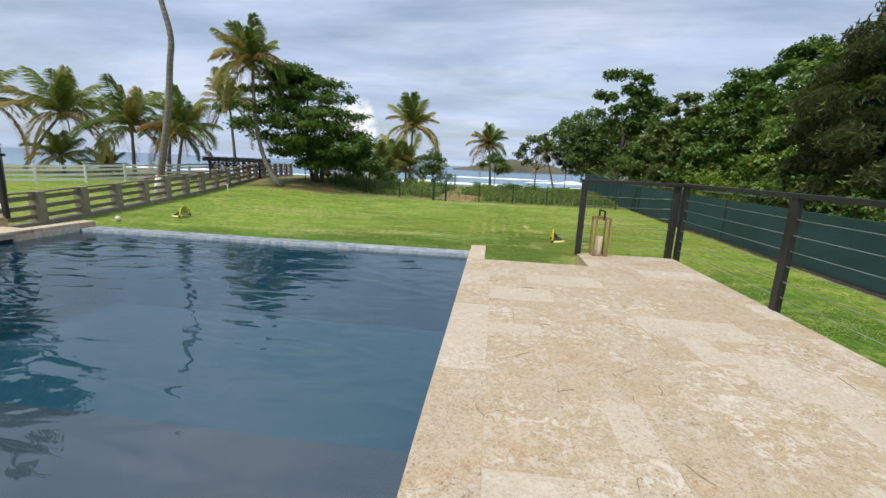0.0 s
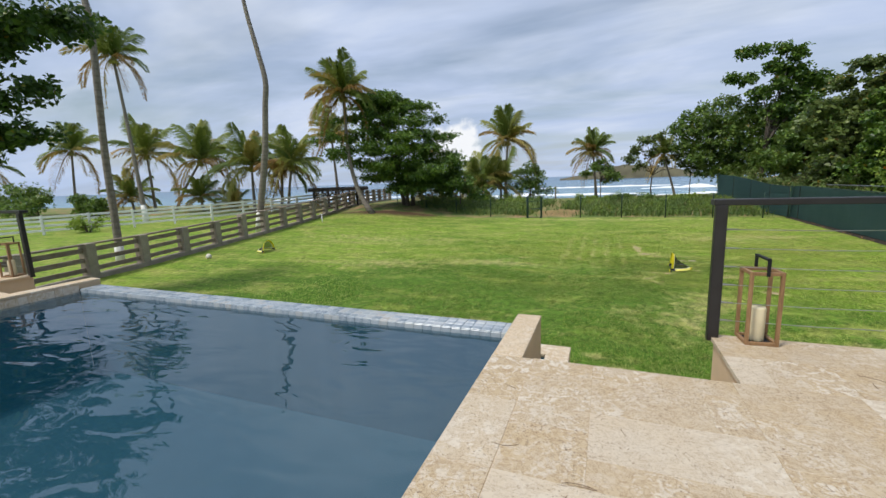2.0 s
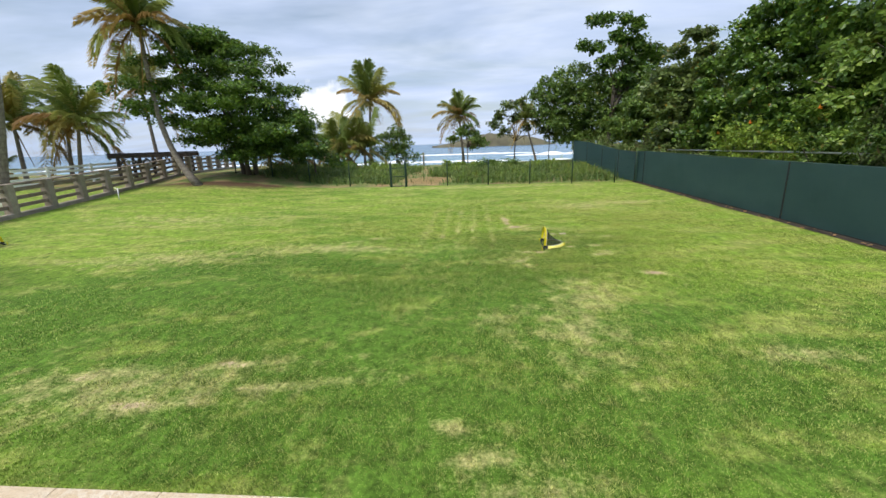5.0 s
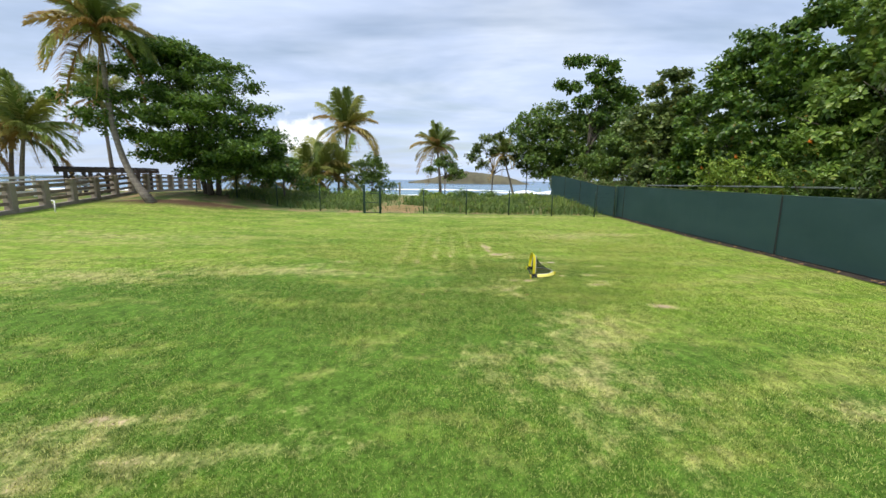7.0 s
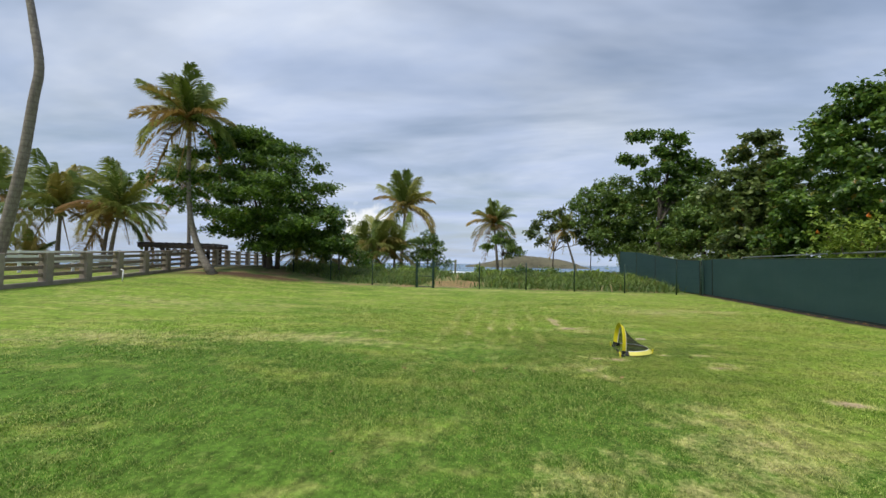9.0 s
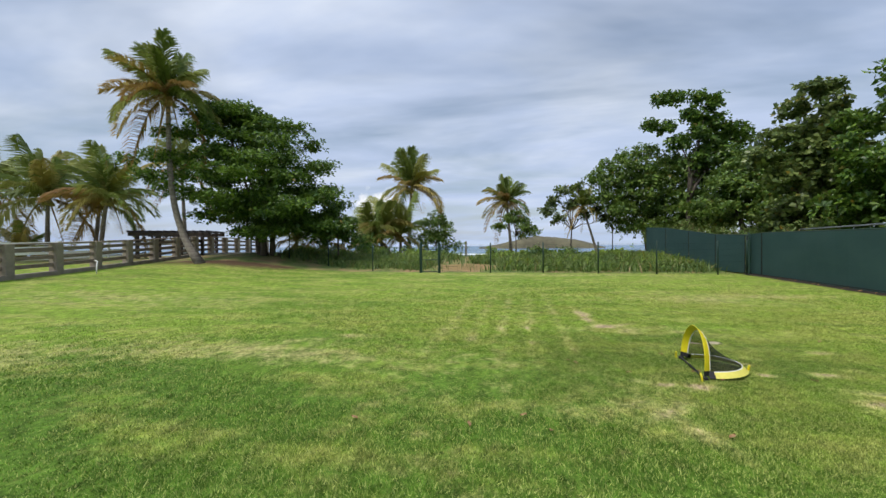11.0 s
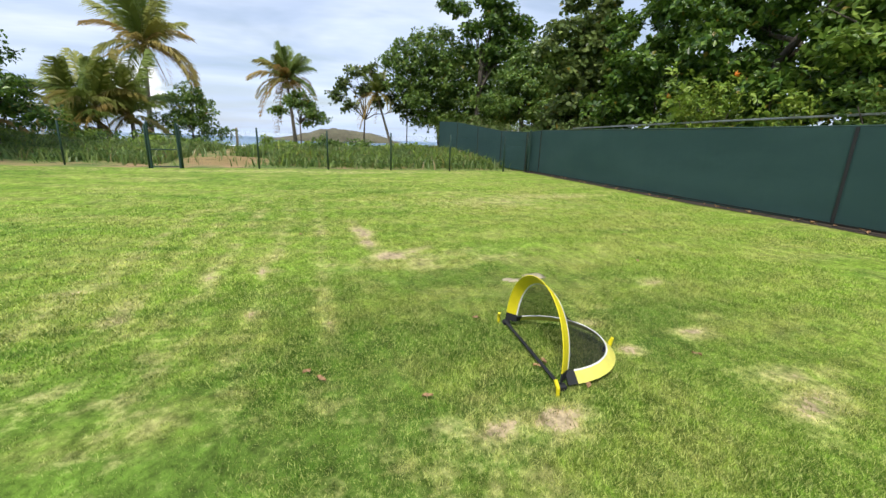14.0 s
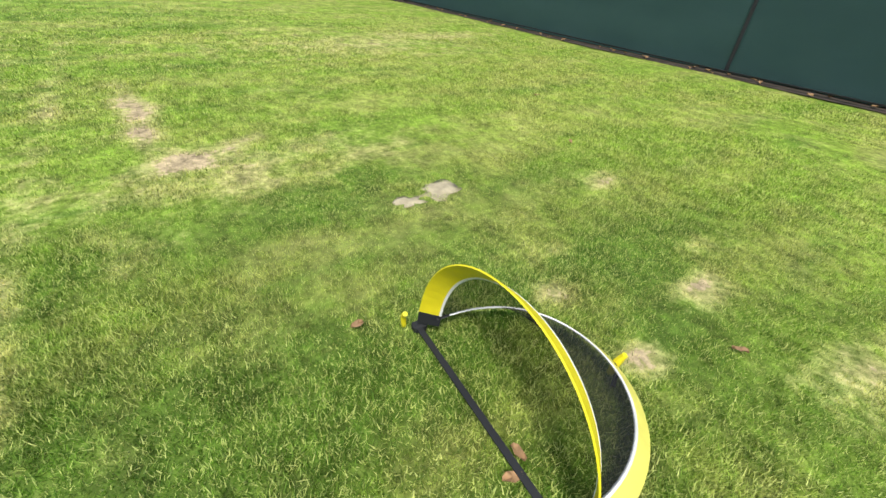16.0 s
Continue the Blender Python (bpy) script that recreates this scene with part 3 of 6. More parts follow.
def numpy_mesh(name, verts, faces, material):
    me = bpy.data.meshes.new(name)
    n, k = len(faces), faces.shape[1]
    me.vertices.add(len(verts))
    me.vertices.foreach_set("co", np.ascontiguousarray(verts, np.float32).ravel())
    me.loops.add(n * k)
    me.loops.foreach_set("vertex_index", np.ascontiguousarray(faces, np.int32).ravel())
    me.polygons.add(n)
    me.polygons.foreach_set("loop_start", np.arange(0, n * k, k, dtype=np.int32))
    me.update(calc_edges=True)
    me.materials.append(material)
    return me


def add_box(bm, x0, x1, y0, y1, z0, z1, bevel=0.0, m=None):
    r = bmesh.ops.create_cube(bm, size=1.0, matrix=Matrix.LocRotScale(((x0 + x1) / 2, (y0 + y1) / 2, (z0 + z1) / 2), None, (x1 - x0, y1 - y0, z1 - z0)))
    vs = r["verts"]
    if bevel:
        es = list({e for v in vs for e in v.link_edges})
        b = bmesh.ops.bevel(bm, geom=es, offset=bevel, segments=1, affect="EDGES", profile=0.5)
        vs = list({v for f in b["faces"] for v in f.verts} | {v for v in vs if v.is_valid})
    if m is not None:
        bmesh.ops.transform(bm, matrix=m, verts=vs)
    return vs


def box(x0, x1, y0, y1, z0, z1, bevel=0.0):
    bm = bmesh.new()
    add_box(bm, x0, x1, y0, y1, z0, z1, bevel)
    return bm


def sheet(x0, x1, y0, y1, z):
    """The still surface of water in its basin."""
    bm = bmesh.new()
    bm.faces.new([bm.verts.new(c) for c in ((x0, y0, z), (x1, y0, z), (x1, y1, z), (x0, y1, z))])
    return bm


def prism(points, z0, z1, bevel=0.0):
    """An upright block over a plan outline."""
    bm = bmesh.new()
    f = bm.faces.new([bm.verts.new((x, y, z0)) for x, y in points])
    top = bmesh.ops.extrude_face_region(bm, geom=[f])
    vs = [v for v in top["geom"] if isinstance(v, bmesh.types.BMVert)]
    bmesh.ops.translate(bm, verts=vs, vec=(0, 0, z1 - z0))
    if bevel:
        bmesh.ops.bevel(bm, geom=bm.edges[:], offset=bevel, segments=1, affect="EDGES")
    return bm


def tube(bm, points, radii, sides=8, caps=True):
    """A round limb along points, with a radius at each."""
    pts = [Vector(p) for p in points]
    rings = []
    ref = Vector((1, 0, 0))
    for i, p in enumerate(pts):
        d = (pts[min(i + 1, len(pts) - 1)] - pts[max(i - 1, 0)]).normalized()
        a = d.cross(ref)
        if a.length < 0.1:
            a = d.cross(Vector((0, 1, 0)))
        a.normalize()
        b = d.cross(a)
        r = radii[i] if hasattr(radii, "__len__") else radii
        rings.append([bm.verts.new(p + r * (math.cos(2 * math.pi * k / sides) * a + math.sin(2 * math.pi * k / sides) * b)) for k in range(sides)])
    for u, v in zip(rings, rings[1:]):
        for k in range(sides):
            bm.faces.new((u[k], u[(k + 1) % sides], v[(k + 1) % sides], v[k]))
    if caps:
        bm.faces.new(rings[0][::-1])
        bm.faces.new(rings[-1])
    return bm


def smoothstep(a, b, x):
    t = np.clip((x - a) / (b - a), 0, 1)
    return t * t * (3 - 2 * t)


def ground_z(x, y):
    """Height of the ground: flat lawn, a rise to the trees at one side, a low dune, then the beach falling into the sea."""
    x, y = np.asarray(x, float), np.asarray(y, float)
    z = 0.022 * np.clip(y - 12, 0, 22) * smoothstep(-6, -14, x)
    z = z + 0.10 * smoothstep(20, 30, y)
    z = z + 0.35 * np.exp(-(((x + 12.5) / 4.5) ** 2 + ((y - 32) / 3.5) ** 2))
    z = z + 0.40 * smoothstep(30, 37, y) * smoothstep(-30, -12, x)
    z = z + 0.15 * smoothstep(31, 42, y) * smoothstep(4, 11, x)
    z = z + 0.22 * np.exp(-(((x + 0.1) / 1.6) ** 2 + ((y - 32.3) / 1.1) ** 2))
    z = z + 1.5 * smoothstep(12.6, 18, x)
    z = z - 4.6 * smoothstep(47, 60, y)
    return z


def gz(x, y):
    return float(ground_z(x, y))

# ---------------------------------------------------------------- ground, sea, island
def axis_steps(stops):
    out = []
    for a, b, step in stops:
        out += list(np.arange(a, b, step))
    return np.array(out + [stops[-1][1]])


gx = axis_steps([(-3000, -200, 400), (-200, -40, 16), (-40, -18, 2), (-18, -7, 0.5), (-7, 10, 0.09), (10, 22, 0.5), (22, 60, 4), (60, 200, 20), (200, 3000, 400)])
gy = axis_steps([(-3000, -200, 400), (-200, -10, 10), (-10, 7, 0.5), (7, 23, 0.09), (23, 62, 0.5), (62, 86, 6)])
GX, GY = np.meshgrid(gx, gy)
bumps = np.array([noise.noise(Vector((x * 0.5, y * 0.5, 0))) + 0.5 * noise.noise(Vector((x * 1.7, y * 1.7, 3))) for x, y in zip(GX.ravel(), GY.ravel())]).reshape(GX.shape)
GZ = ground_z(GX, GY) + 0.018 * bumps * (np.abs(GX) < 30)
nx, ny = len(gx), len(gy)
idx = np.arange(nx * ny).reshape(ny, nx)
quads = np.stack([idx[:-1, :-1], idx[:-1, 1:], idx[1:, 1:], idx[1:, :-1]], -1).reshape(-1, 4)
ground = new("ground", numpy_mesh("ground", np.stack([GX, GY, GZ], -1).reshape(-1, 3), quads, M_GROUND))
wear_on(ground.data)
ground.data.polygons.foreach_set("use_smooth", [True] * len(ground.data.polygons))
tagged(ground, "mown green lawn with dry straw patches and bare soil", "lawn", kind="structure")

SEA_Z = -3.0
sy = axis_steps([(44, 120, 4), (120, 400, 20), (400, 4600, 300)])
sx = axis_steps([(-4500, -400, 410), (-400, 400, 20), (400, 4500, 410)])
SX, SY = np.meshgrid(sx, sy)
idx = np.arange(len(sx) * len(sy)).reshape(len(sy), len(sx))
quads = np.stack([idx[:-1, :-1], idx[:-1, 1:], idx[1:, 1:], idx[1:, :-1]], -1).reshape(-1, 4)
sea = new("water", numpy_mesh("sea", np.stack([SX, SY, np.full_like(SX, SEA_Z)], -1).reshape(-1, 3), quads, M_SEA))
tagged(sea, "blue-green sea with white breaking waves", "sea", kind="structure")


def breaker(x0, x1, y, h, seed):
    """A line of surf: a low, torn ridge of foam."""
    rnd = random.Random(seed)
    bm = bmesh.new()
    n = 60
    rows = []
    for i in range(n + 1):
        x = x0 + (x1 - x0) * i / n
        k = math.sin(math.pi * i / n) ** 0.5 * (0.35 + 0.65 * abs(noise.noise(Vector((x * 0.09, seed, 0)))) * 2)
        yy = y + 2.5 * noise.noise(Vector((x * 0.05, seed, 2)))
        rows.append([bm.verts.new((x, yy - 2.2 - rnd.random(), SEA_Z - 0.02)), bm.verts.new((x, yy - 0.5, SEA_Z + h * k * 0.8)), bm.verts.new((x, yy, SEA_Z + h * k)), bm.verts.new((x, yy + 1.6, SEA_Z - 0.02))])
    for a, b in zip(rows, rows[1:]):
        for k in range(3):
            bm.faces.new((a[k], b[k], b[k + 1], a[k + 1]))
    ob = new("breaking_wave", mesh_of(bm, "breaking_wave", M_FOAM, True))
    return tagged(ob, "white foaming breaker rolling towards the beach", "wave", group="breakers off the beach", kind="structure")


M_FOAM = plain("sea_foam", (0.82, 0.84, 0.84), 0.9, vary=0.08, scale=0.8, bump=0.5, bump_scale=3)
for i, (x0, x1, y, h) in enumerate([(-26, 6, 68, 0.9), (-8, 30, 84, 1.0), (-70, -20, 92, 1.0), (10, 70, 120, 1.1), (-40, 18, 132, 1.2), (20, 110, 175, 1.3), (-150, -60, 150, 1.0), (-30, 40, 210, 1.2)]):
    breaker(x0, x1, y, h, i + 3)


def island():
    bm = bmesh.new()
    n, k = 70, 10
    rows = []
    for i in range(n + 1):
        t = i / n
        x = -37 + 172 * t
        prof = 13 * math.exp(-(((t - 0.48) / 0.26) ** 2)) + 5.5 * math.exp(-(((t - 0.8) / 0.16) ** 2)) + 2 * math.sin(math.pi * t)
        prof *= 1 + 0.10 * noise.noise(Vector((x * 0.12, 0, 0))) + 0.05 * noise.noise(Vector((x * 0.5, 0, 0)))
        prof *= min(1, 12 * t, 12 * (1 - t))
        rows.append([bm.verts.new((x, 585 + 60 * j / k, SEA_Z - 0.5 + (prof + 3.0) * math.sin(math.pi * j / k) ** 0.6 * (1 + 0.12 * noise.noise(Vector((x * 0.1, j, 5)))))) for j in range(k + 1)])
    for a, b in zip(rows, rows[1:]):
        for j in range(k):
            bm.faces.new((a[j], b[j], b[j + 1], a[j + 1]))
    ob = new("backdrop", mesh_of(bm, "island", M_ISLAND, True))
    return tagged(ob, "low brown-green island on the far side of the bay", "island", kind="structure")


island()

# ---------------------------------------------------------------- pool terrace, in its own frame: u across, v ahead
HOUSE = pose(1.145, 6.06, 0, 0, 0, -2.0)
D, STEPS = 1.47, 8
RISE, TREAD = D / STEPS, 0.312
MID = -3.32                                # the terrace is the same on both sides of this line


def housed(ob):
    ob.matrix_basis = HOUSE
    return ob


def mirror(ob):
    ob.matrix_basis = HOUSE @ Matrix.Translation((2 * MID, 0, 0)) @ Matrix.Diagonal((-1, 1, 1, 1))
    return ob


pavement = housed(tagged(new("pavement"), "pale travertine pool terrace of irregular stone pavers", "terrace", kind="structure"))
V0 = -12.0                                 # the terrace goes on behind the first place of the walk
TH = 0.03


def slab(name, u0, u1, v0, v1, z0, z1, mat, parent, label="", bevel=0.004):
    return part(name, box(u0, u1, v0, v1, z0, z1, bevel), mat, parent, label)


# cores under the paving
slab("core", 0.03, 2.95, V0, -0.975, 0.0, D - 0.0025, M_RENDER_WALL, pavement, "tan rendered terrace side", 0)
slab("core", 1.615, 2.95, -0.97, -0.13, 0.0, D - 0.0025, M_RENDER_WALL, pavement, "", 0)
slab("core", 2 * MID - 2.95, 2 * MID - 0.03, V0, -0.975, 0.0, D - 0.0025, M_RENDER_WALL, pavement, "", 0)
slab("core", 2 * MID - 2.95, 2 * MID - 1.615, -0.97, -0.13, 0.0, D - 0.0025, M_RENDER_WALL, pavement, "", 0)

pool_wall = housed(tagged(new("wall_pool"), "travertine-capped pool wall beside the garden steps", "wall", kind="structure"))
for a, b in ((0.0, 0.226), (2 * MID - 0.226, 2 * MID)):
    slab("wall_core", a + 0.004, b - 0.004, -0.974, -0.004, 0.0, D - TH - 0.002, M_RENDER_WALL, pool_wall, "", 0)
    slab("cap", a, b, -0.972, 0.0, D - TH, D, M_COPING, pool_wall, "travertine cap", 0.004)

# steps down to the lawn, on both sides of the pool
for side in (0, 1):
    st = tagged(new("stairs"), "travertine garden steps down to the lawn", "stairs", group="garden steps", kind="structure")
    (mirror if side else housed)(st)
    for k in range(1, STEPS):
        z = D - k * RISE
        v1 = -0.96 + TREAD * k
        u0 = 0.23 if k < 4 else 0.436
        u1 = 1.582 if k < 3 else 1.64
        if k == 4:
            u0 = 0.24
        part("riser", box(u0 + 0.01, u1 - 0.01, v1 - TREAD - 0.02, v1 - 0.014, 0.0 if k > 2 else 0.0, z - TH - 0.001, 0), M_RENDER_WALL, st)
        part("tread", box(u0, u1, v1 - TREAD - 0.01, v1, z - TH, z, 0.005), M_COPING, st)

# low basin that takes the overflow
basin = housed(tagged(new("basin"), "low overflow basin with travertine rim below the pool edge", "basin", kind="structure"))
ZB = D - 4 * RISE
slab("basin_wall", 2 * MID - 0.42, 0.42, 0.79, 1.05, 0.0, ZB - TH, M_RENDER_WALL, basin, "", 0)
slab("basin_wall", 0.185, 0.42, 0.30, 0.789, 0.0, ZB - TH, M_RENDER_WALL, basin, "", 0)
slab("basin_wall", 2 * MID - 0.42, 2 * MID - 0.185, 0.30, 0.789, 0.0, ZB - TH, M_RENDER_WALL, basin, "", 0)
n_cap = 12
for i in range(n_cap):
    a = 2 * MID - 0.43 + (0.86 - 2 * MID) * i / n_cap
    slab("rim_stone", a + 0.001, a + (0.86 - 2 * MID) / n_cap - 0.001, 0.77, 1.06, ZB - TH + 0.002, ZB + 0.002, M_COPING, basin)
slab("rim_stone", 0.165, 0.43, 0.29, 0.768, ZB - TH + 0.002, ZB + 0.002, M_COPING, basin)
slab("rim_stone", 2 * MID - 0.43, 2 * MID - 0.165, 0.29, 0.768, ZB - TH + 0.002, ZB + 0.002, M_COPING, basin)
slab("basin_floor", 2 * MID - 0.18, 0.18, 0.0, 0.785, 0.02, 0.10, M_POOL, basin, "", 0)
slab("basin_lining", 2 * MID - 0.178, 0.178, 0.784, 0.7895, 0.1, ZB - 0.05, M_POOL, basin, "dark blue tile lining", 0)
slab("basin_lining", 0.1795, 0.1845, 0.02, 0.783, 0.1, ZB - 0.05, M_POOL, basin, "dark blue tile lining", 0)
basin_water = housed(new("water_basin", mesh_of(sheet(2 * MID - 0.18, 0.18, 0.002, 0.785, 0.60), "water_basin", M_POOL_WATER)))
tagged(basin_water, "dark still water in the overflow basin", "water", kind="structure")

# pool shell, ledge and water
shell = housed(tagged(new("pool"), "dark blue tiled swimming pool with a vanishing edge", "pool", kind="structure"))
W_Z = 1.325
slab("pool_floor", 2 * MID, 0.0, V0, -0.3, 0.04, 0.10, M_POOL, shell, "", 0)
slab("pool_side", 0.0, 0.03, V0, -0.3, 0.10, 1.42, M_POOL, shell, "", 0)
slab("pool_side", 2 * MID - 0.03, 2 * MID, V0, -0.3, 0.10, 1.42, M_POOL, shell, "", 0)
slab("pool_ledge", 2 * MID + 0.01, -0.01, V0, -4.22, 0.10, 1.00, M_LEDGE, shell, "grey stone bathing ledge", 0.01)
slab("pool_end", 2 * MID - 0.03, 0.03, V0 - 0.04, V0 - 0.002, 0.0, 1.44, M_POOL, shell, "", 0)
slab("weir_core", 2 * MID + 0.004, -0.004, -0.295, -0.035, 0.03, 1.366, M_POOL, shell, "", 0)
pool_water = housed(new("water_pool", mesh_of(sheet(2 * MID + 0.002, -0.002, V0, -0.305, W_Z), "water_pool", M_POOL_WATER)))
tagged(pool_water, "dark blue rippled pool water mirroring the sky", "water", kind="structure")
pool_water.visible_shadow = False
basin_water.visible_shadow = False

# skimmer mouth in the far wall
skimmer = housed(thing("pool_skimmer", "grey plastic skimmer mouth at the waterline of the pool", "skimmer"))
su, sv = 2 * MID + 0.031, -1.45
for a, b, c, d in ((-0.17, 0.17, 1.43, 1.455), (-0.17, 0.17, 1.29, 1.31), (-0.17, -0.145, 1.31, 1.43), (0.145, 0.17, 1.31, 1.43)):
    slab("frame", su - 0.01, su + 0.015, sv + a, sv + b, c, d, M_PLASTIC, skimmer)
slab("flap", su - 0.012, su + 0.004, sv - 0.145, sv + 0.145, 1.31, 1.37, M_IRON, skimmer)


# ---------------------------------------------------------------- railings
def railing():
    """Steel posts with a flat cap rail and six cables, round the end of the terrace."""
    r = thing("railing", "dark bronze metal railing with thin steel cables at the terrace edge", "railing", group="terrace railings")
    zt = D + 1.095
    front, side = -0.09, 2.99

    def post(u, v, name="post"):
        return part(name, box(u - 0.03, u + 0.03, v - 0.045, v + 0.045, D - 0.30, zt - 0.045, 0.004), M_STEEL, r)

    def postx(u, v):
        return part("post", box(u - 0.045, u + 0.045, v - 0.03, v + 0.03, D - 0.30, zt - 0.045, 0.004), M_STEEL, r)

    p0 = part("post", box(1.555, 1.6345, front - 0.09, front - 0.03, D - 0.03, zt - 0.045, 0.004), M_STEEL, r)
    p1 = postx(side - 0.095, front + 0.005)
    vs = [-0.155, -2.30, -4.45, -6.60, -8.75]
    ps = [post(side, v) for v in vs]
    part("cap_rail", box(1.545, side + 0.03, front - 0.075, front + 0.045, zt - 0.045, zt, 0.004), M_STEEL, r)
    part("cap_rail", box(side - 0.04, side + 0.04, -10.5, front - 0.076, zt - 0.045, zt, 0.004), M_STEEL, r)
    for i in range(6):
        z = D + 0.14 + i * 0.145
        bm = bmesh.new()
        tube(bm, [(1.60, front - 0.055, z), (2.26, front - 0.028, z - 0.008), (side - 0.14, front, z)], 0.0028, 5)
        part("cable", bm, M_CABLE, r)
        bm = bmesh.new()
        tube(bm, [(side, -0.155, z)] + [(side, v, z - 0.002) for v in vs[1:]], 0.0028, 5)
        part("cable", bm, M_CABLE, r)
        for u, d in ((1.66, 1), (side - 0.20, -1)):
            bm = bmesh.new()
            fv = front - 0.053 if d > 0 else front
            tube(bm, [(u - 0.02 * d, fv, z), (u, fv, z), (u + 0.05 * d, fv, z), (u + 0.07 * d, fv, z)], [0.009, 0.007, 0.006, 0.003], 6)
            part("tensioner", bm, M_CABLE, r)
        for v in (-0.22, -2.24, -2.36):
            bm = bmesh.new()
            tube(bm, [(side, v + 0.02, z), (side, v - 0.03, z), (side, v - 0.06, z)], [0.008, 0.006, 0.003], 6)
            part("tensioner", bm, M_CABLE, r)
    return r


rail_a = housed(railing())
rail_b = copy_thing(rail_a, Matrix.Identity(4))
mirror(rail_b)


# ---------------------------------------------------------------- lanterns
def lantern():
    r = thing("lantern", "open teak-framed lantern holding a cream pillar candle", "lantern", group="lanterns on the terrace")
    w, h, t = 0.108, 0.565, 0.012
    for sx_ in (-1, 1):
        for sy_ in (-1, 1):
            cx_, cy_ = sx_ * (w - t), sy_ * (w - t)
            part("upright", box(cx_ - t, cx_ + t, cy_ - t, cy_ + t, 0.0, h, 0.002), M_TEAK, r)
    for z in (0.0, h - 0.026):
        for s in (-1, 1):
            c = s * (w - t)
            part("rail", box(-w + 2 * t, w - 2 * t, c - t, c + t, z + 0.001, z + 0.026, 0.002), M_TEAK, r)
            part("rail", box(c - t, c + t, -w + 2 * t, w - 2 * t, z + 0.001, z + 0.026, 0.002), M_TEAK, r)
    part("base_plate", box(-w + 2 * t, w - 2 * t, -w + 2 * t, w - 2 * t, 0.002, 0.010, 0.001), M_IRON, r, "black metal tray")
    part("handle_arm", box(-0.012, 0.012, -w - 0.006, -w, h - 0.03, h + 0.085, 0.002), M_IRON, r, "black iron strap handle")
    part("handle_arm", box(-0.012, 0.012, w, w + 0.006, h - 0.03, h + 0.085, 0.002), M_IRON, r, "black iron strap handle")
    part("handle_grip", box(-0.013, 0.013, -w - 0.006, w + 0.006, h + 0.085, h + 0.103, 0.003), M_IRON, r, "black iron grip")
    bm = bmesh.new()
    tube(bm, [(0, 0, 0.010), (0, 0, 0.018), (0, 0, 0.262), (0, 0, 0.276), (0, 0, 0.274)], [0.047, 0.050, 0.049, 0.044, 0.03], 24)
    candle = part("candle", bm, M_WAX, r, "cream wax pillar candle", True)
    bm = bmesh.new()
    tube(bm, [(0, 0, 0.272), (0.001, 0, 0.280), (0.003, 0.001, 0.286)], 0.0015, 5)
    part("wick", bm, M_IRON, candle)
    return r


lan = lantern()
lan.matrix_basis = pose(3.02, 5.83, D, 0, 0, 2)
lan_b = copy_thing(lan, HOUSE @ pose(2 * MID - 1.86, -0.27, D, 0, 0, 20))


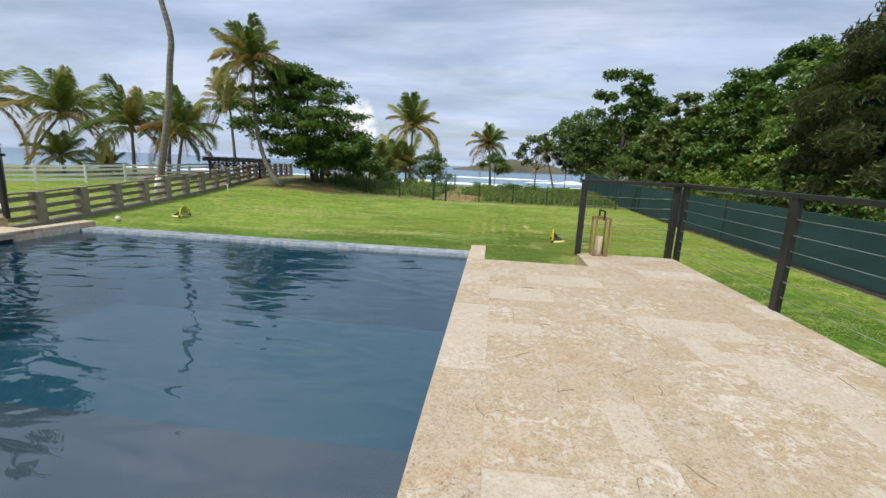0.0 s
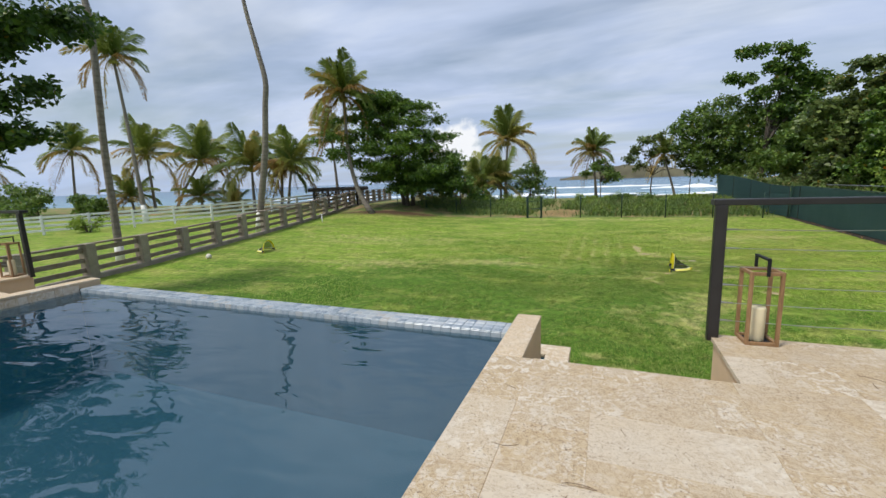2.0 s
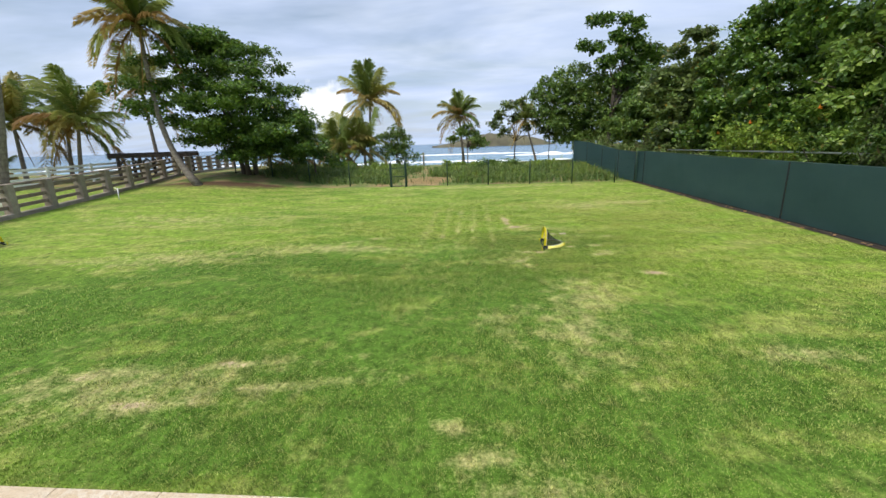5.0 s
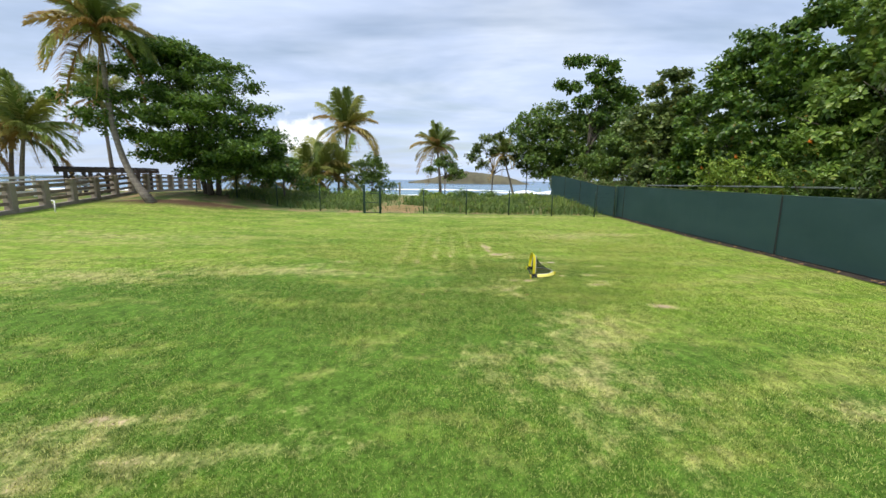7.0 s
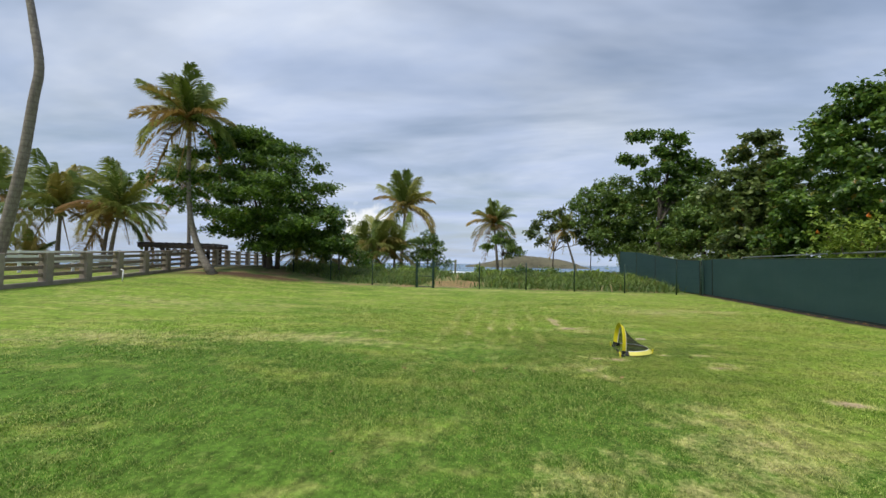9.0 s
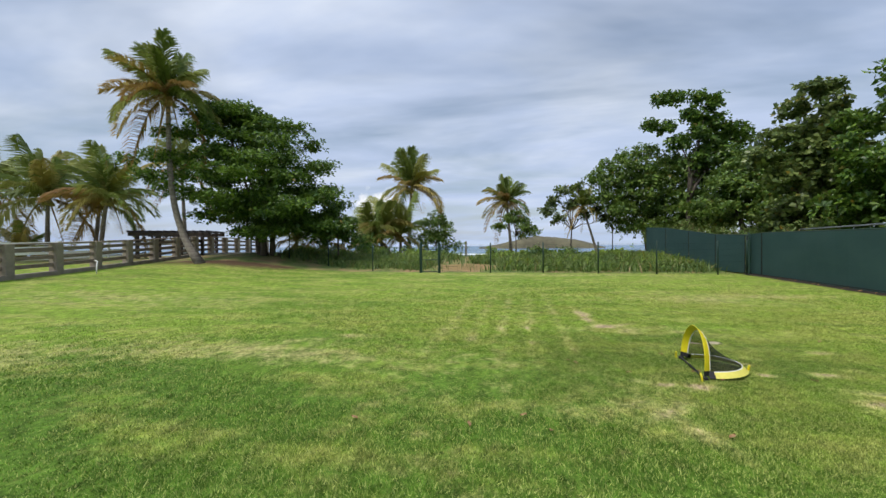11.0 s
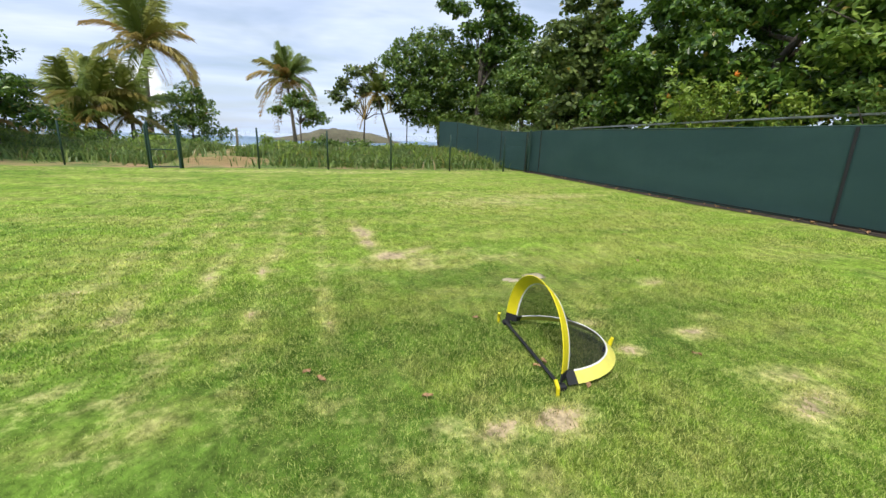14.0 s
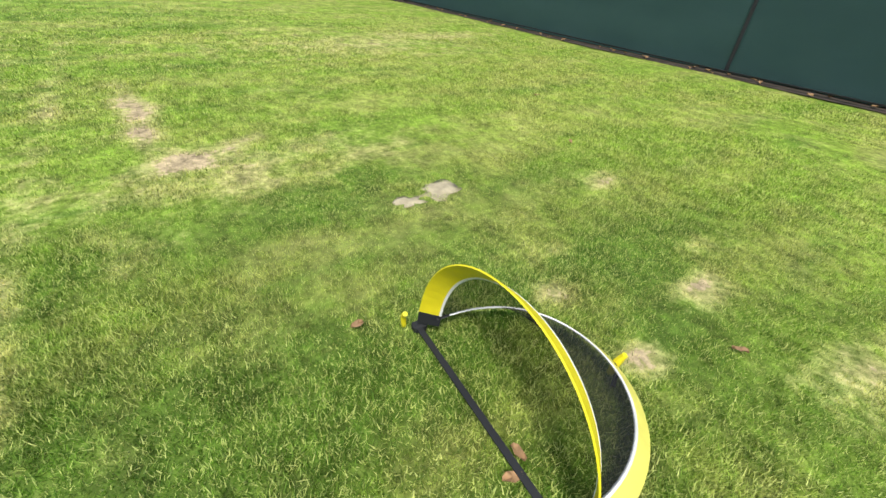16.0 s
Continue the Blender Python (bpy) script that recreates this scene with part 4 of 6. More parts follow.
# ---------------------------------------------------------------- pop-up goals
def goal():
    """A fold-out goal: two yellow half-hoops hinged on a black strap, with a net between them."""
    r = thing("pop_up_goal", "yellow and black pop-up football goal with black net", "goal", group="pop-up goals on the lawn")
    W = 0.405                                        # half the mouth
    H, B = 0.44, 0.47                                # hoop's height, and how far the ground hoop reaches back
    lean = radians(4)
    n = 36

    def hoop(i, s=1.0):
        a = math.pi * i / n
        return W * s * math.cos(a), math.sin(a) ** 0.85 * s

    def front(i, s=1.0):
        x, h = hoop(i, s)
        return Vector((x, h * H * math.sin(lean) + (1 - s) * W * 1.25, 0.045 + h * H * math.cos(lean)))

    def back(i, s=1.0):
        x, h = hoop(i, s)
        return Vector((x, 0.05 + h * B, 0.026 + 0.02 * h + (1 - s) * W * 1.1))

    def band(curve, s0, s1, i0, i1, thick, name, mat, label):
        bm = bmesh.new()
        rows = []
        for i in range(i0, i1 + 1):
            a, b = curve(i, s0), curve(i, s1)
            t = curve(min(i + 1, n), s0) - curve(max(i - 1, 0), s0)
            nn = t.cross(a - b)
            nn = nn.normalized() * thick if nn.length > 1e-9 else Vector((0, 0, thick))
            rows.append([bm.verts.new(p) for p in (a + nn, b + nn, b - nn, a - nn)])
        for p, q in zip(rows, rows[1:]):
            for k in range(4):
                bm.faces.new((p[k], p[(k + 1) % 4], q[(k + 1) % 4], q[k]))
        bm.faces.new(rows[0])
        bm.faces.new(rows[-1][::-1])
        part(name, bm, mat, r, label)

    for curve, nm in ((front, "front_hoop"), (back, "ground_hoop")):
        band(curve, 1.0, 0.885, 1, n - 1, 0.0025, nm, M_YELLOW if curve is front else M_YELLOW_PALE, "bright yellow nylon sleeve" if curve is front else "faded yellow nylon sleeve, coloured paler for the sun on it")
        band(curve, 0.888, 0.874, 1, n - 1, 0.0035, "piping", M_WHITE_TRIM, "white edge tape")
        band(curve, 1.0, 0.875, 0, 1, 0.004, "corner_gusset", M_BLACK_WEB, "black corner patch")
        band(curve, 1.0, 0.875, n - 1, n, 0.004, "corner_gusset", M_BLACK_WEB, "black corner patch")
    # net, drawn tight and hollow between the hoops
    bm = bmesh.new()
    rows = []
    m_ = 8
    for i in range(1, n):
        a, b = front(i, 0.878), back(i, 0.878)
        row = []
        for j in range(m_ + 1):
            t = j / m_
            p = a.lerp(b, t)
            p += Vector((0, -0.035 * math.sin(math.pi * t) * hoop(i)[1], -0.035 * math.sin(math.pi * t) * hoop(i)[1]))
            p.z = max(p.z, 0.03)
            row.append(bm.verts.new(p))
        rows.append(row)
    for p, q in zip(rows, rows[1:]):
        for j in range(m_):
            bm.faces.new((p[j], p[j + 1], q[j + 1], q[j]))
    part("net", bm, M_NET, r, "fine black mesh", True)
    # ground strap
    bm = bmesh.new()
    add_box(bm, -W, W, -0.011, 0.011, 0.030, 0.034)
    part("ground_strap", bm, M_BLACK_WEB, r, "black ground strap")
    for s in (-1, 1):
        part("corner_block", box(s * W - 0.020, s * W + 0.020, -0.018, 0.036, 0.004, 0.040, 0.008), M_BLACK_WEB, r, "black hinge block")
        bm = bmesh.new()
        tube(bm, [(s * (W + 0.045), -0.03, -0.02), (s * (W + 0.045), -0.035, 0.05), (s * (W + 0.02), -0.04, 0.085)], [0.009, 0.011, 0.010], 6)
        part("peg_tab", bm, M_YELLOW, r, "yellow peg loop")
    bm = bmesh.new()
    tube(bm, [(0.06, B + 0.04, -0.02), (0.065, B + 0.05, 0.06), (0.075, B + 0.055, 0.10)], [0.012, 0.014, 0.010], 6)
    part("peg_tab", bm, M_YELLOW, r, "yellow peg loop")
    bm = bmesh.new()
    tube(bm, [(0.06, B + 0.04, 0.05), (0.10, B + 0.0, 0.07), (0.12, B - 0.03, 0.04)], 0.008, 6)
    part("peg_strap", bm, M_BLACK_WEB, r, "black loop")
    return r


g1 = goal()
# the mouth runs from (4.09, 15.72) to (4.00, 14.91)
g1.matrix_basis = pose(4.045, 15.317, gz(4, 15), 0, 0, -96.4)
g2 = copy_thing(g1, pose(-11.15, 15.95, gz(-11.1, 15.9) + 0.01, 0, 0, 100))
g2["label"] = "yellow pop-up football goal standing on the lawn near the rail fence"

bm = bmesh.new()
bmesh.ops.create_icosphere(bm, subdivisions=3, radius=0.11)
for v in bm.verts:
    v.co *= 1 - 0.02 * abs(noise.noise(v.co * 18))
ball = new("ball", mesh_of(bm, "ball", M_BALL, True))
ball.matrix_basis = pose(-12.55, 14.15, gz(-12.5, 14.1) + 0.105)
tagged(ball, "small off-white ball lying on the lawn", "ball")


# ---------------------------------------------------------------- wire fence, gate, green screen fence
FENCE = [(-13.2, 32.9), (-10.4, 32.3), (-7.65, 31.53), (-4.80, 30.59), (-2.12, 29.72)], [(-1.16, 29.80), (1.27, 29.80), (3.69, 29.72), (6.08, 29.52), (8.43, 29.22), (10.74, 28.99), (11.95, 29.2)]


def wire_panel(a, b, z0, z1, step=0.06):
    bm = bmesh.new()
    a, b = Vector((*a, 0)), Vector((*b, 0))
    n = max(2, int((b - a).length / step))
    side = (b - a).normalized().cross(Vector((0, 0, 1))) * 0.0015
    along = (b - a).normalized() * 0.0012

    def strip(p, q, w):
        bm.faces.new([bm.verts.new(c) for c in (p - w, p + w, q + w, q - w)])

    for i in range(1, n):
        p = a.lerp(b, i / n)
        z = gz(p.x, p.y)
        strip(Vector((p.x, p.y, z + z0)), Vector((p.x, p.y, z + z1)), along)
    for k in range(6):
        z = z0 + (z1 - z0) * k / 5
        strip(a + Vector((0, 0, gz(a.x, a.y) + z)), b + Vector((0, 0, gz(b.x, b.y) + z)), Vector((0, 0, 0.002)))
    return bm


wire_fence = thing("wire_fence", "low dark green wire fence along the end of the lawn", "fence")
for run in FENCE:
    for x, y in run:
        z = gz(x, y)
        bm = bmesh.new()
        tube(bm, [(x, y, z - 0.05), (x, y, z + 1.42), (x, y, z + 1.435)], [0.032, 0.032, 0.02], 8)
        part("post", bm, M_GREEN_METAL, wire_fence, "", True)
    for a, b in zip(run, run[1:]):
        part("wire_panel", wire_panel(a, b, 0.04, 1.32), M_GREEN_METAL, wire_fence)

gate = thing("garden_gate", "closed dark green wire gate with tall posts", "gate")
ga, gb = (-2.05, 29.72), (-1.22, 29.78)
for x, y in (ga, gb):
    z = gz(x, y)
    bm = bmesh.new()
    tube(bm, [(x, y, z - 0.05), (x, y, z + 1.48), (x, y, z + 1.50)], [0.04, 0.04, 0.025], 8)
    part("gate_post", bm, M_GREEN_METAL, gate)
zg = gz(-1.6, 29.75)
for z in (0.06, 0.62, 1.12):
    bm = bmesh.new()
    tube(bm, [(ga[0] + 0.03, ga[1], zg + z), (gb[0] - 0.03, gb[1], zg + z)], 0.02, 6)
    part("gate_rail", bm, M_GREEN_METAL, gate)
part("wire_panel", wire_panel((-2.0, 29.725), (-1.27, 29.775), 0.06, 1.12, 0.05), M_GREEN_METAL, gate)

SCREEN = [(10.35, -8.0), (10.62, -1.2), (10.98, 8.3), (11.64, 17.85), (12.02, 28.3), (12.06, 29.35)]
SCREEN_FAR = [(12.0, 29.4), (11.83, 31.5), (11.55, 33.7), (11.18, 35.8), (10.75, 37.8)]


def screen_fence(points, name, label, tops):
    r = thing(name, label, "fence")
    for i, (x, y) in enumerate(points):
        z, h = gz(x, y), tops[i]
        bm = bmesh.new()
        tube(bm, [(x + 0.06, y, z - 0.05), (x + 0.06, y, z + h + 0.01), (x + 0.06, y, z + h + 0.025)], [0.038, 0.038, 0.02], 8)
        part("post", bm, M_GREEN_METAL, r, "", True)
        ob = part("seam", box(-0.026, -0.016, -0.028, 0.028, 0.06, h - 0.01, 0.002), M_BLACK_WEB, r, "dark laced seam")
        ob.matrix_basis = pose(x, y, z, 0, 0, -3)
    for i, (a, b) in enumerate(zip(points, points[1:])):
        bm = bmesh.new()
        n, m_ = max(8, int(math.dist(a, b) / 0.25)), 7
        d = Vector((b[0] - a[0], b[1] - a[1], 0)).normalized()
        out = d.cross(Vector((0, 0, 1)))
        grid = []
        for k in range(n + 1):
            t = k / n
            x, y = a[0] + (b[0] - a[0]) * t, a[1] + (b[1] - a[1]) * t
            z, h = gz(x, y), tops[i] + (tops[i + 1] - tops[i]) * t
            row = []
            for j in range(m_ + 1):
                s = j / m_
                w = 0.016 * noise.noise(Vector((x * 1.3, y * 1.3, s * 2.5))) * math.sin(math.pi * min(1, max(0, t))) ** 0.3
                row.append(bm.verts.new(Vector((x, y, z + 0.05 + (h - 0.05) * s)) - out * w + d * (0.007 if k == 0 else -0.007 if k == n else 0)))
            grid.append(row)
        for p, q in zip(grid, grid[1:]):
            for j in range(m_):
                bm.faces.new((p[j], p[j + 1], q[j + 1], q[j]))
        g = bmesh.ops.solidify(bm, geom=bm.faces[:], thickness=0.006)
        part("screen_panel", bm, M_SCREEN, r, "dark green woven windscreen fabric")
        bm = bmesh.new()
        tube(bm, [(a[0] + 0.02, a[1], gz(*a) + tops[i]), (b[0] + 0.02, b[1], gz(*b) + tops[i + 1])], 0.022, 8)
        part("top_rail", bm, M_GREEN_METAL, r)
    return r


screen_a = screen_fence(SCREEN, "screen_fence", "dark green windscreen fence along the side of the lawn", [1.72] * 5 + [1.66])
screen_b = screen_fence(SCREEN_FAR, "screen_fence", "dark green windscreen fence running on towards the beach", [1.66, 1.68, 1.74, 1.80, 1.84])
for x, y in ((11.93, 29.0),):
    bm = bmesh.new()
    tube(bm, [(x, y, gz(x, y) - 0.05), (x, y, gz(x, y) + 1.72), (x, y, gz(x, y) + 1.74)], [0.04, 0.04, 0.02], 8)
    part("end_post", bm, M_GREEN_METAL, screen_a)

# soil strip and kerb pipe at the foot of the screen
strip = []
for (x, y) in SCREEN:
    strip.append((x, y))
bm = bmesh.new()
rows = []
for k in range(160):
    t = k / 159 * (len(strip) - 1)
    i = min(int(t), len(strip) - 2)
    x = strip[i][0] + (strip[i + 1][0] - strip[i][0]) * (t - i)
    y = strip[i][1] + (strip[i + 1][1] - strip[i][1]) * (t - i)
    w = 0.22 + 0.10 * noise.noise(Vector((y * 1.1, 3, 0))) + 0.07 * noise.noise(Vector((y * 4.3, 7, 0)))
    z = gz(x, y)
    rows.append([bm.verts.new((x - w, y, z + 0.012)), bm.verts.new((x - w * 0.6, y, z + 0.022 + 0.02 * noise.noise(Vector((y * 4, 0, 1))))), bm.verts.new((x - 0.1, y, z + 0.035 + 0.03 * noise.noise(Vector((y * 3, 0, 5))))), bm.verts.new((x + 0.25, y, z + 0.03))])
for p, q in zip(rows, rows[1:]):
    for j in range(3):
        bm.faces.new((p[j], p[j + 1], q[j + 1], q[j]))
soil_strip = new("soil_strip", mesh_of(bm, "soil_strip", M_SOIL, True))
tagged(soil_strip, "strip of bare brown soil under the screen fence", "soil", kind="structure")
hose = thing("irrigation_pipe", "thin black irrigation pipe lying along the fence foot", "pipe")
bm = bmesh.new()
tube(bm, [(x - 0.13 + 0.03 * math.sin(y), y, gz(x, y) + 0.085) for x, y in SCREEN], 0.013, 6)
part("pipe", bm, M_IRON, hose)


# ---------------------------------------------------------------- fence of concrete piers and boards
def pier_x(y):
    return -14.0 - (y - 12) * 0.2


pier_fence = thing("rail_fence", "weathered fence of concrete piers and three wooden boards", "fence")
ys = [4.7 + 2.0 * i for i in range(22)]


def pier_top(y):
    return 1.20 if y < 18 else 1.32


for y in ys:
    x = pier_x(y)
    z = gz(x, y)
    bm = box(-0.17, 0.17, -0.17, 0.17, -0.1, pier_top(y), 0.02)
    ob = part("pier", bm, M_CONCRETE, pier_fence, "rough concrete pier")
    ob.matrix_basis = pose(x, y, z, 0, 0, 11.3)
for a, b in zip(ys, ys[1:]):
    for h in (0.34, 0.66, 0.98):
        xa, xb = pier_x(a), pier_x(b)
        p, q = Vector((xa, a, gz(xa, a) + h)), Vector((xb, b, gz(xb, b) + h))
        if a >= 18:
            p.z += 0.08
            q.z += 0.08
        d = (q - p)
        m = Matrix.Translation(p) @ d.to_track_quat("Y", "Z").to_matrix().to_4x4()
        ob = part("board", box(-0.03, 0.03, 0.12, d.length - 0.12, -0.075, 0.075, 0.008), M_OLD_WOOD, pier_fence, "weathered board")
        ob.matrix_basis = m
    xa, xb = pier_x(a), pier_x(b)
    p, q = Vector((xa, a, gz(xa, a) + pier_top(a) - 0.03)), Vector((xb, b, gz(xb, b) + pier_top(a) - 0.03))
    d = q - p
    ob = part("top_board", box(-0.10, 0.10, 0.14, d.length - 0.14, -0.025, 0.03, 0.008), M_OLD_WOOD, pier_fence, "flat weathered top board")
    ob.matrix_basis = Matrix.Translation(p) @ d.to_track_quat("Y", "Z").to_matrix().to_4x4()
    p, q = Vector((xa, a, gz(xa, a))), Vector((xb, b, gz(xb, b)))
    d = q - p
    ob = part("footing", box(-0.13, 0.17, 0.0, d.length - 0.004, -0.2, 0.16, 0.02), M_CONCRETE, pier_fence, "low concrete footing")
    ob.matrix_basis = Matrix.Translation(p) @ d.to_track_quat("Y", "Z").to_matrix().to_4x4()

# white board fence of the next garden
white_fence = thing("white_fence", "white painted board fence round the next garden", "fence")
wf = [(-48, 3.5), (-35.0, 17.2), (-26.3, 26.4), (-22.0, 38.0)]
for a, b in zip(wf, wf[1:]):
    L = math.dist(a, b)
    n = max(2, round(L / 2.4))
    d = Vector((b[0] - a[0], b[1] - a[1], 0)).normalized()
    turn = math.degrees(math.atan2(d.y, d.x))
    for i in range(n):
        x, y = a[0] + d.x * L * i / n, a[1] + d.y * L * i / n
        ob = part("post", box(-0.07, 0.07, -0.07, 0.07, -0.1, 1.32, 0.01), M_WHITE_PAINT, white_fence)
        ob.matrix_basis = pose(x, y, gz(x, y), 0, 0, turn)
        for h in (0.30, 0.62, 0.94, 1.20):
            x2, y2 = a[0] + d.x * L * (i + 1) / n, a[1] + d.y * L * (i + 1) / n
            p, q = Vector((x, y, gz(x, y) + h)), Vector((x2, y2, gz(x2, y2) + h))
            ob = part("board", box(-0.018, 0.018, 0.05, (q - p).length - 0.05, -0.075, 0.075, 0.004), M_WHITE_PAINT, white_fence)
            ob.matrix_basis = Matrix.Translation(p) @ (q - p).to_track_quat("Y", "Z").to_matrix().to_4x4()

# pergola behind the rail fence
pergola = thing("pergola", "dark timber beach pergola behind the rail fence", "pergola")
P0, P1 = Vector((-22.55, 33.95)), Vector((-18.15, 35.35))
pd = (P1 - P0).normalized()
pn = Vector((-pd.y, pd.x))
pturn = math.degrees(math.atan2(pd.y, pd.x))
PL = (P1 - P0).length
PM = pose(P0.x, P0.y, 0, 0, 0, pturn)
PT = 2.52
for v in (0.0, 2.4):
    for i in range(4):
        u = 0.3 + (PL - 0.6) * i / 3
        ob = part("post", box(u - 0.09, u + 0.09, v - 0.09, v + 0.09, 0.0, PT - 0.32, 0.01), M_DARK_WOOD, pergola)
        ob.matrix_basis = PM
        for s in (-1, 1):
            if 0 <= u + s * 0.55 <= PL:
                bm = bmesh.new()
                add_box(bm, -0.05, 0.05, -0.05, 0.05, 0.0, 0.68, 0.0, pose(u, v, PT - 0.85, 0, s * 45, 0))
                ob = part("brace", bm, M_DARK_WOOD, pergola)
                ob.matrix_basis = PM
    ob = part("beam", box(-0.25, PL + 0.25, v - 0.07, v + 0.07, PT - 0.32, PT - 0.10, 0.01), M_DARK_WOOD, pergola)
    ob.matrix_basis = PM
for i in range(12):
    u = -0.1 + (PL + 0.2) * i / 11
    ob = part("rafter", box(u - 0.03, u + 0.03, -0.4, 2.8, PT - 0.10, PT + 0.04, 0.006), M_DARK_WOOD, pergola)
    ob.matrix_basis = PM

# ---------------------------------------------------------------- palms
def frond_mesh(name, length, droop, rise, mat, seed, leaflets=42, width=0.62, sparse=1.0):
    """A feather leaf along +y: an arching stalk with two rows of hanging leaflets."""
    rng = np.random.default_rng(seed)
    t = np.linspace(0, 1, leaflets)
    y = length * (t - 0.16 * droop * t**2)
    z = length * (rise * t - droop * t**2.1)
    V, F = [], []

    def tri(a, b, c):
        k = len(V)
        V.extend([a, b, c])
        F.append((k, k + 1, k + 2))

    w = 0.022
    for i in range(leaflets - 1):
        a, b = np.array([0, y[i], z[i]]), np.array([0, y[i + 1], z[i + 1]])
        e0, e1 = np.array([w * (1 - t[i] * 0.8), 0, 0]), np.array([w * (1 - t[i + 1] * 0.8), 0, 0])
        tri(a - e0, a + e0, b + e1)
        tri(a - e0, b + e1, b - e1)
        tri(a - e0, b + [0, 0, -0.02], a + e0)
    for i in range(3, leaflets):
        span = width * length * 0.42 * (math.sin(math.pi * min(1, t[i] * 0.86 + 0.10)) ** 0.6)
        for s in (-1, 1):
            for sub in (0, 0.33, 0.67):
                if rng.random() > sparse:
                    continue
                j = min(i + sub, leaflets - 1.001)
                k = int(j)
                f = j - k
                k2 = min(k + 1, leaflets - 1)
                p = np.array([0, y[k] * (1 - f) + y[k2] * f, z[k] * (1 - f) + z[k2] * f])
                fwd = span * (0.55 + 0.5 * t[i]) * (0.8 + 0.4 * rng.random())
                out = s * span * (0.75 + 0.2 * rng.random())
                sag = -span * (0.25 + 0.75 * rng.random()) * (0.6 + t[i] * 0.5)
                midp = p + np.array([out * 0.5, fwd * 0.5, sag * 0.15 + 0.03])
                tip = p + np.array([out, fwd, sag])
                b = np.array([0, 0.0135, 0.0])
                tri(p - b, p + b, midp + b)
                tri(p - b, midp + b, midp - b)
                tri(midp - b, midp + b, tip)
    return numpy_mesh(name, np.array(V), np.array(F), mat)


FRESH = [frond_mesh("frond", 1.0, d, r, M_FROND, i, sparse=0.62) for i, (d, r) in enumerate([(0.16, 0.50), (0.34, 0.48), (0.55, 0.42), (0.78, 0.30)])]
AGED = [frond_mesh("old_frond", 1.0, d, r, M_FROND_OLD, 20 + i, sparse=0.5) for i, (d, r) in enumerate([(0.66, 0.30), (0.92, 0.10), (1.15, -0.10)])]


def palm(x, y, top, height, base_r, seed, fronds=22, length=2.6, aged=0.35, limed=False, bend=0.35, label="coconut palm with arching green and yellowing fronds", wind=(0.5, -0.2), z=None):
    """A leaning palm: top is the crown's place, height above the foot."""
    rnd = random.Random(seed)
    zb = gz(x, y) if z is None else z
    r = thing("palm_tree", label, "palm tree", group="coconut palms")
    n = 14
    pts, rad = [], []
    for i in range(n + 1):
        t = i / n
        b = t ** (1 + bend) if bend > -1 else 1 - (1 - t) ** -bend
        pts.append((x + (top[0] - x) * b, y + (top[1] - y) * b, zb - 0.1 + (height + 0.1) * t))
        rad.append(base_r * (1.0 - 0.42 * t + 0.55 * math.exp(-9 * t)))
    part("trunk", tube(bmesh.new(), pts, rad, 10), M_PALM_BARK, r, "ringed grey trunk", True)
    if limed:
        part("limewash", tube(bmesh.new(), [(p[0], p[1], p[2]) for p in pts[:3]], [q * 1.03 for q in rad[:3]], 10), M_LIME, r, "whitewashed foot", True)
    c = Vector((top[0], top[1], zb + height))
    bm = bmesh.new()
    tube(bm, [c + Vector((0, 0, -0.35)), c, c + Vector((0, 0, 0.35))], [base_r * 0.7, base_r * 1.3, 0.05], 9)
    part("crown_base", bm, M_STALK, r, "fibrous crown base", True)
    for i in range(fronds):
        age = i / (fronds - 1)
        yaw = i * 137.5 + rnd.uniform(-14, 14)
        tilt = 70 - 88 * age + rnd.uniform(-9, 9)
        old = age > 1 - aged and rnd.random() < 0.85
        if old:
            me = AGED[min(2, int((age - (1 - aged)) / aged * 3))]
            tilt = max(tilt, -20) + 8
        else:
            me = FRESH[min(3, int(age * 4.4))]
        L = length * rnd.uniform(0.82, 1.08) * (0.75 if age < 0.12 else 1.0)
        ob = part("frond", me, None, r)
        lean = Vector((wind[0], wind[1], 0)) * 9
        ob.matrix_basis = Matrix.Translation(c + Vector((0, 0, 0.12))) @ pose(0, 0, 0, lean.y * 0.6, lean.x * 0.6, 0) @ pose(0, 0, 0, 0, 0, yaw) @ pose(0, 0, 0, tilt, rnd.uniform(-16, 16), 0) @ Matrix.Diagonal((L, L, L, 1))
    bm = bmesh.new()
    for i in range(7):
        a = i * 0.9
        bmesh.ops.create_icosphere(bm, subdivisions=2, radius=0.13, matrix=Matrix.Translation(c + Vector((0.24 * math.cos(a), 0.24 * math.sin(a), -0.18 - 0.1 * (i % 2)))))
    part("coconuts", bm, M_STALK, r, "bunch of yellow-green nuts", True)
    return r


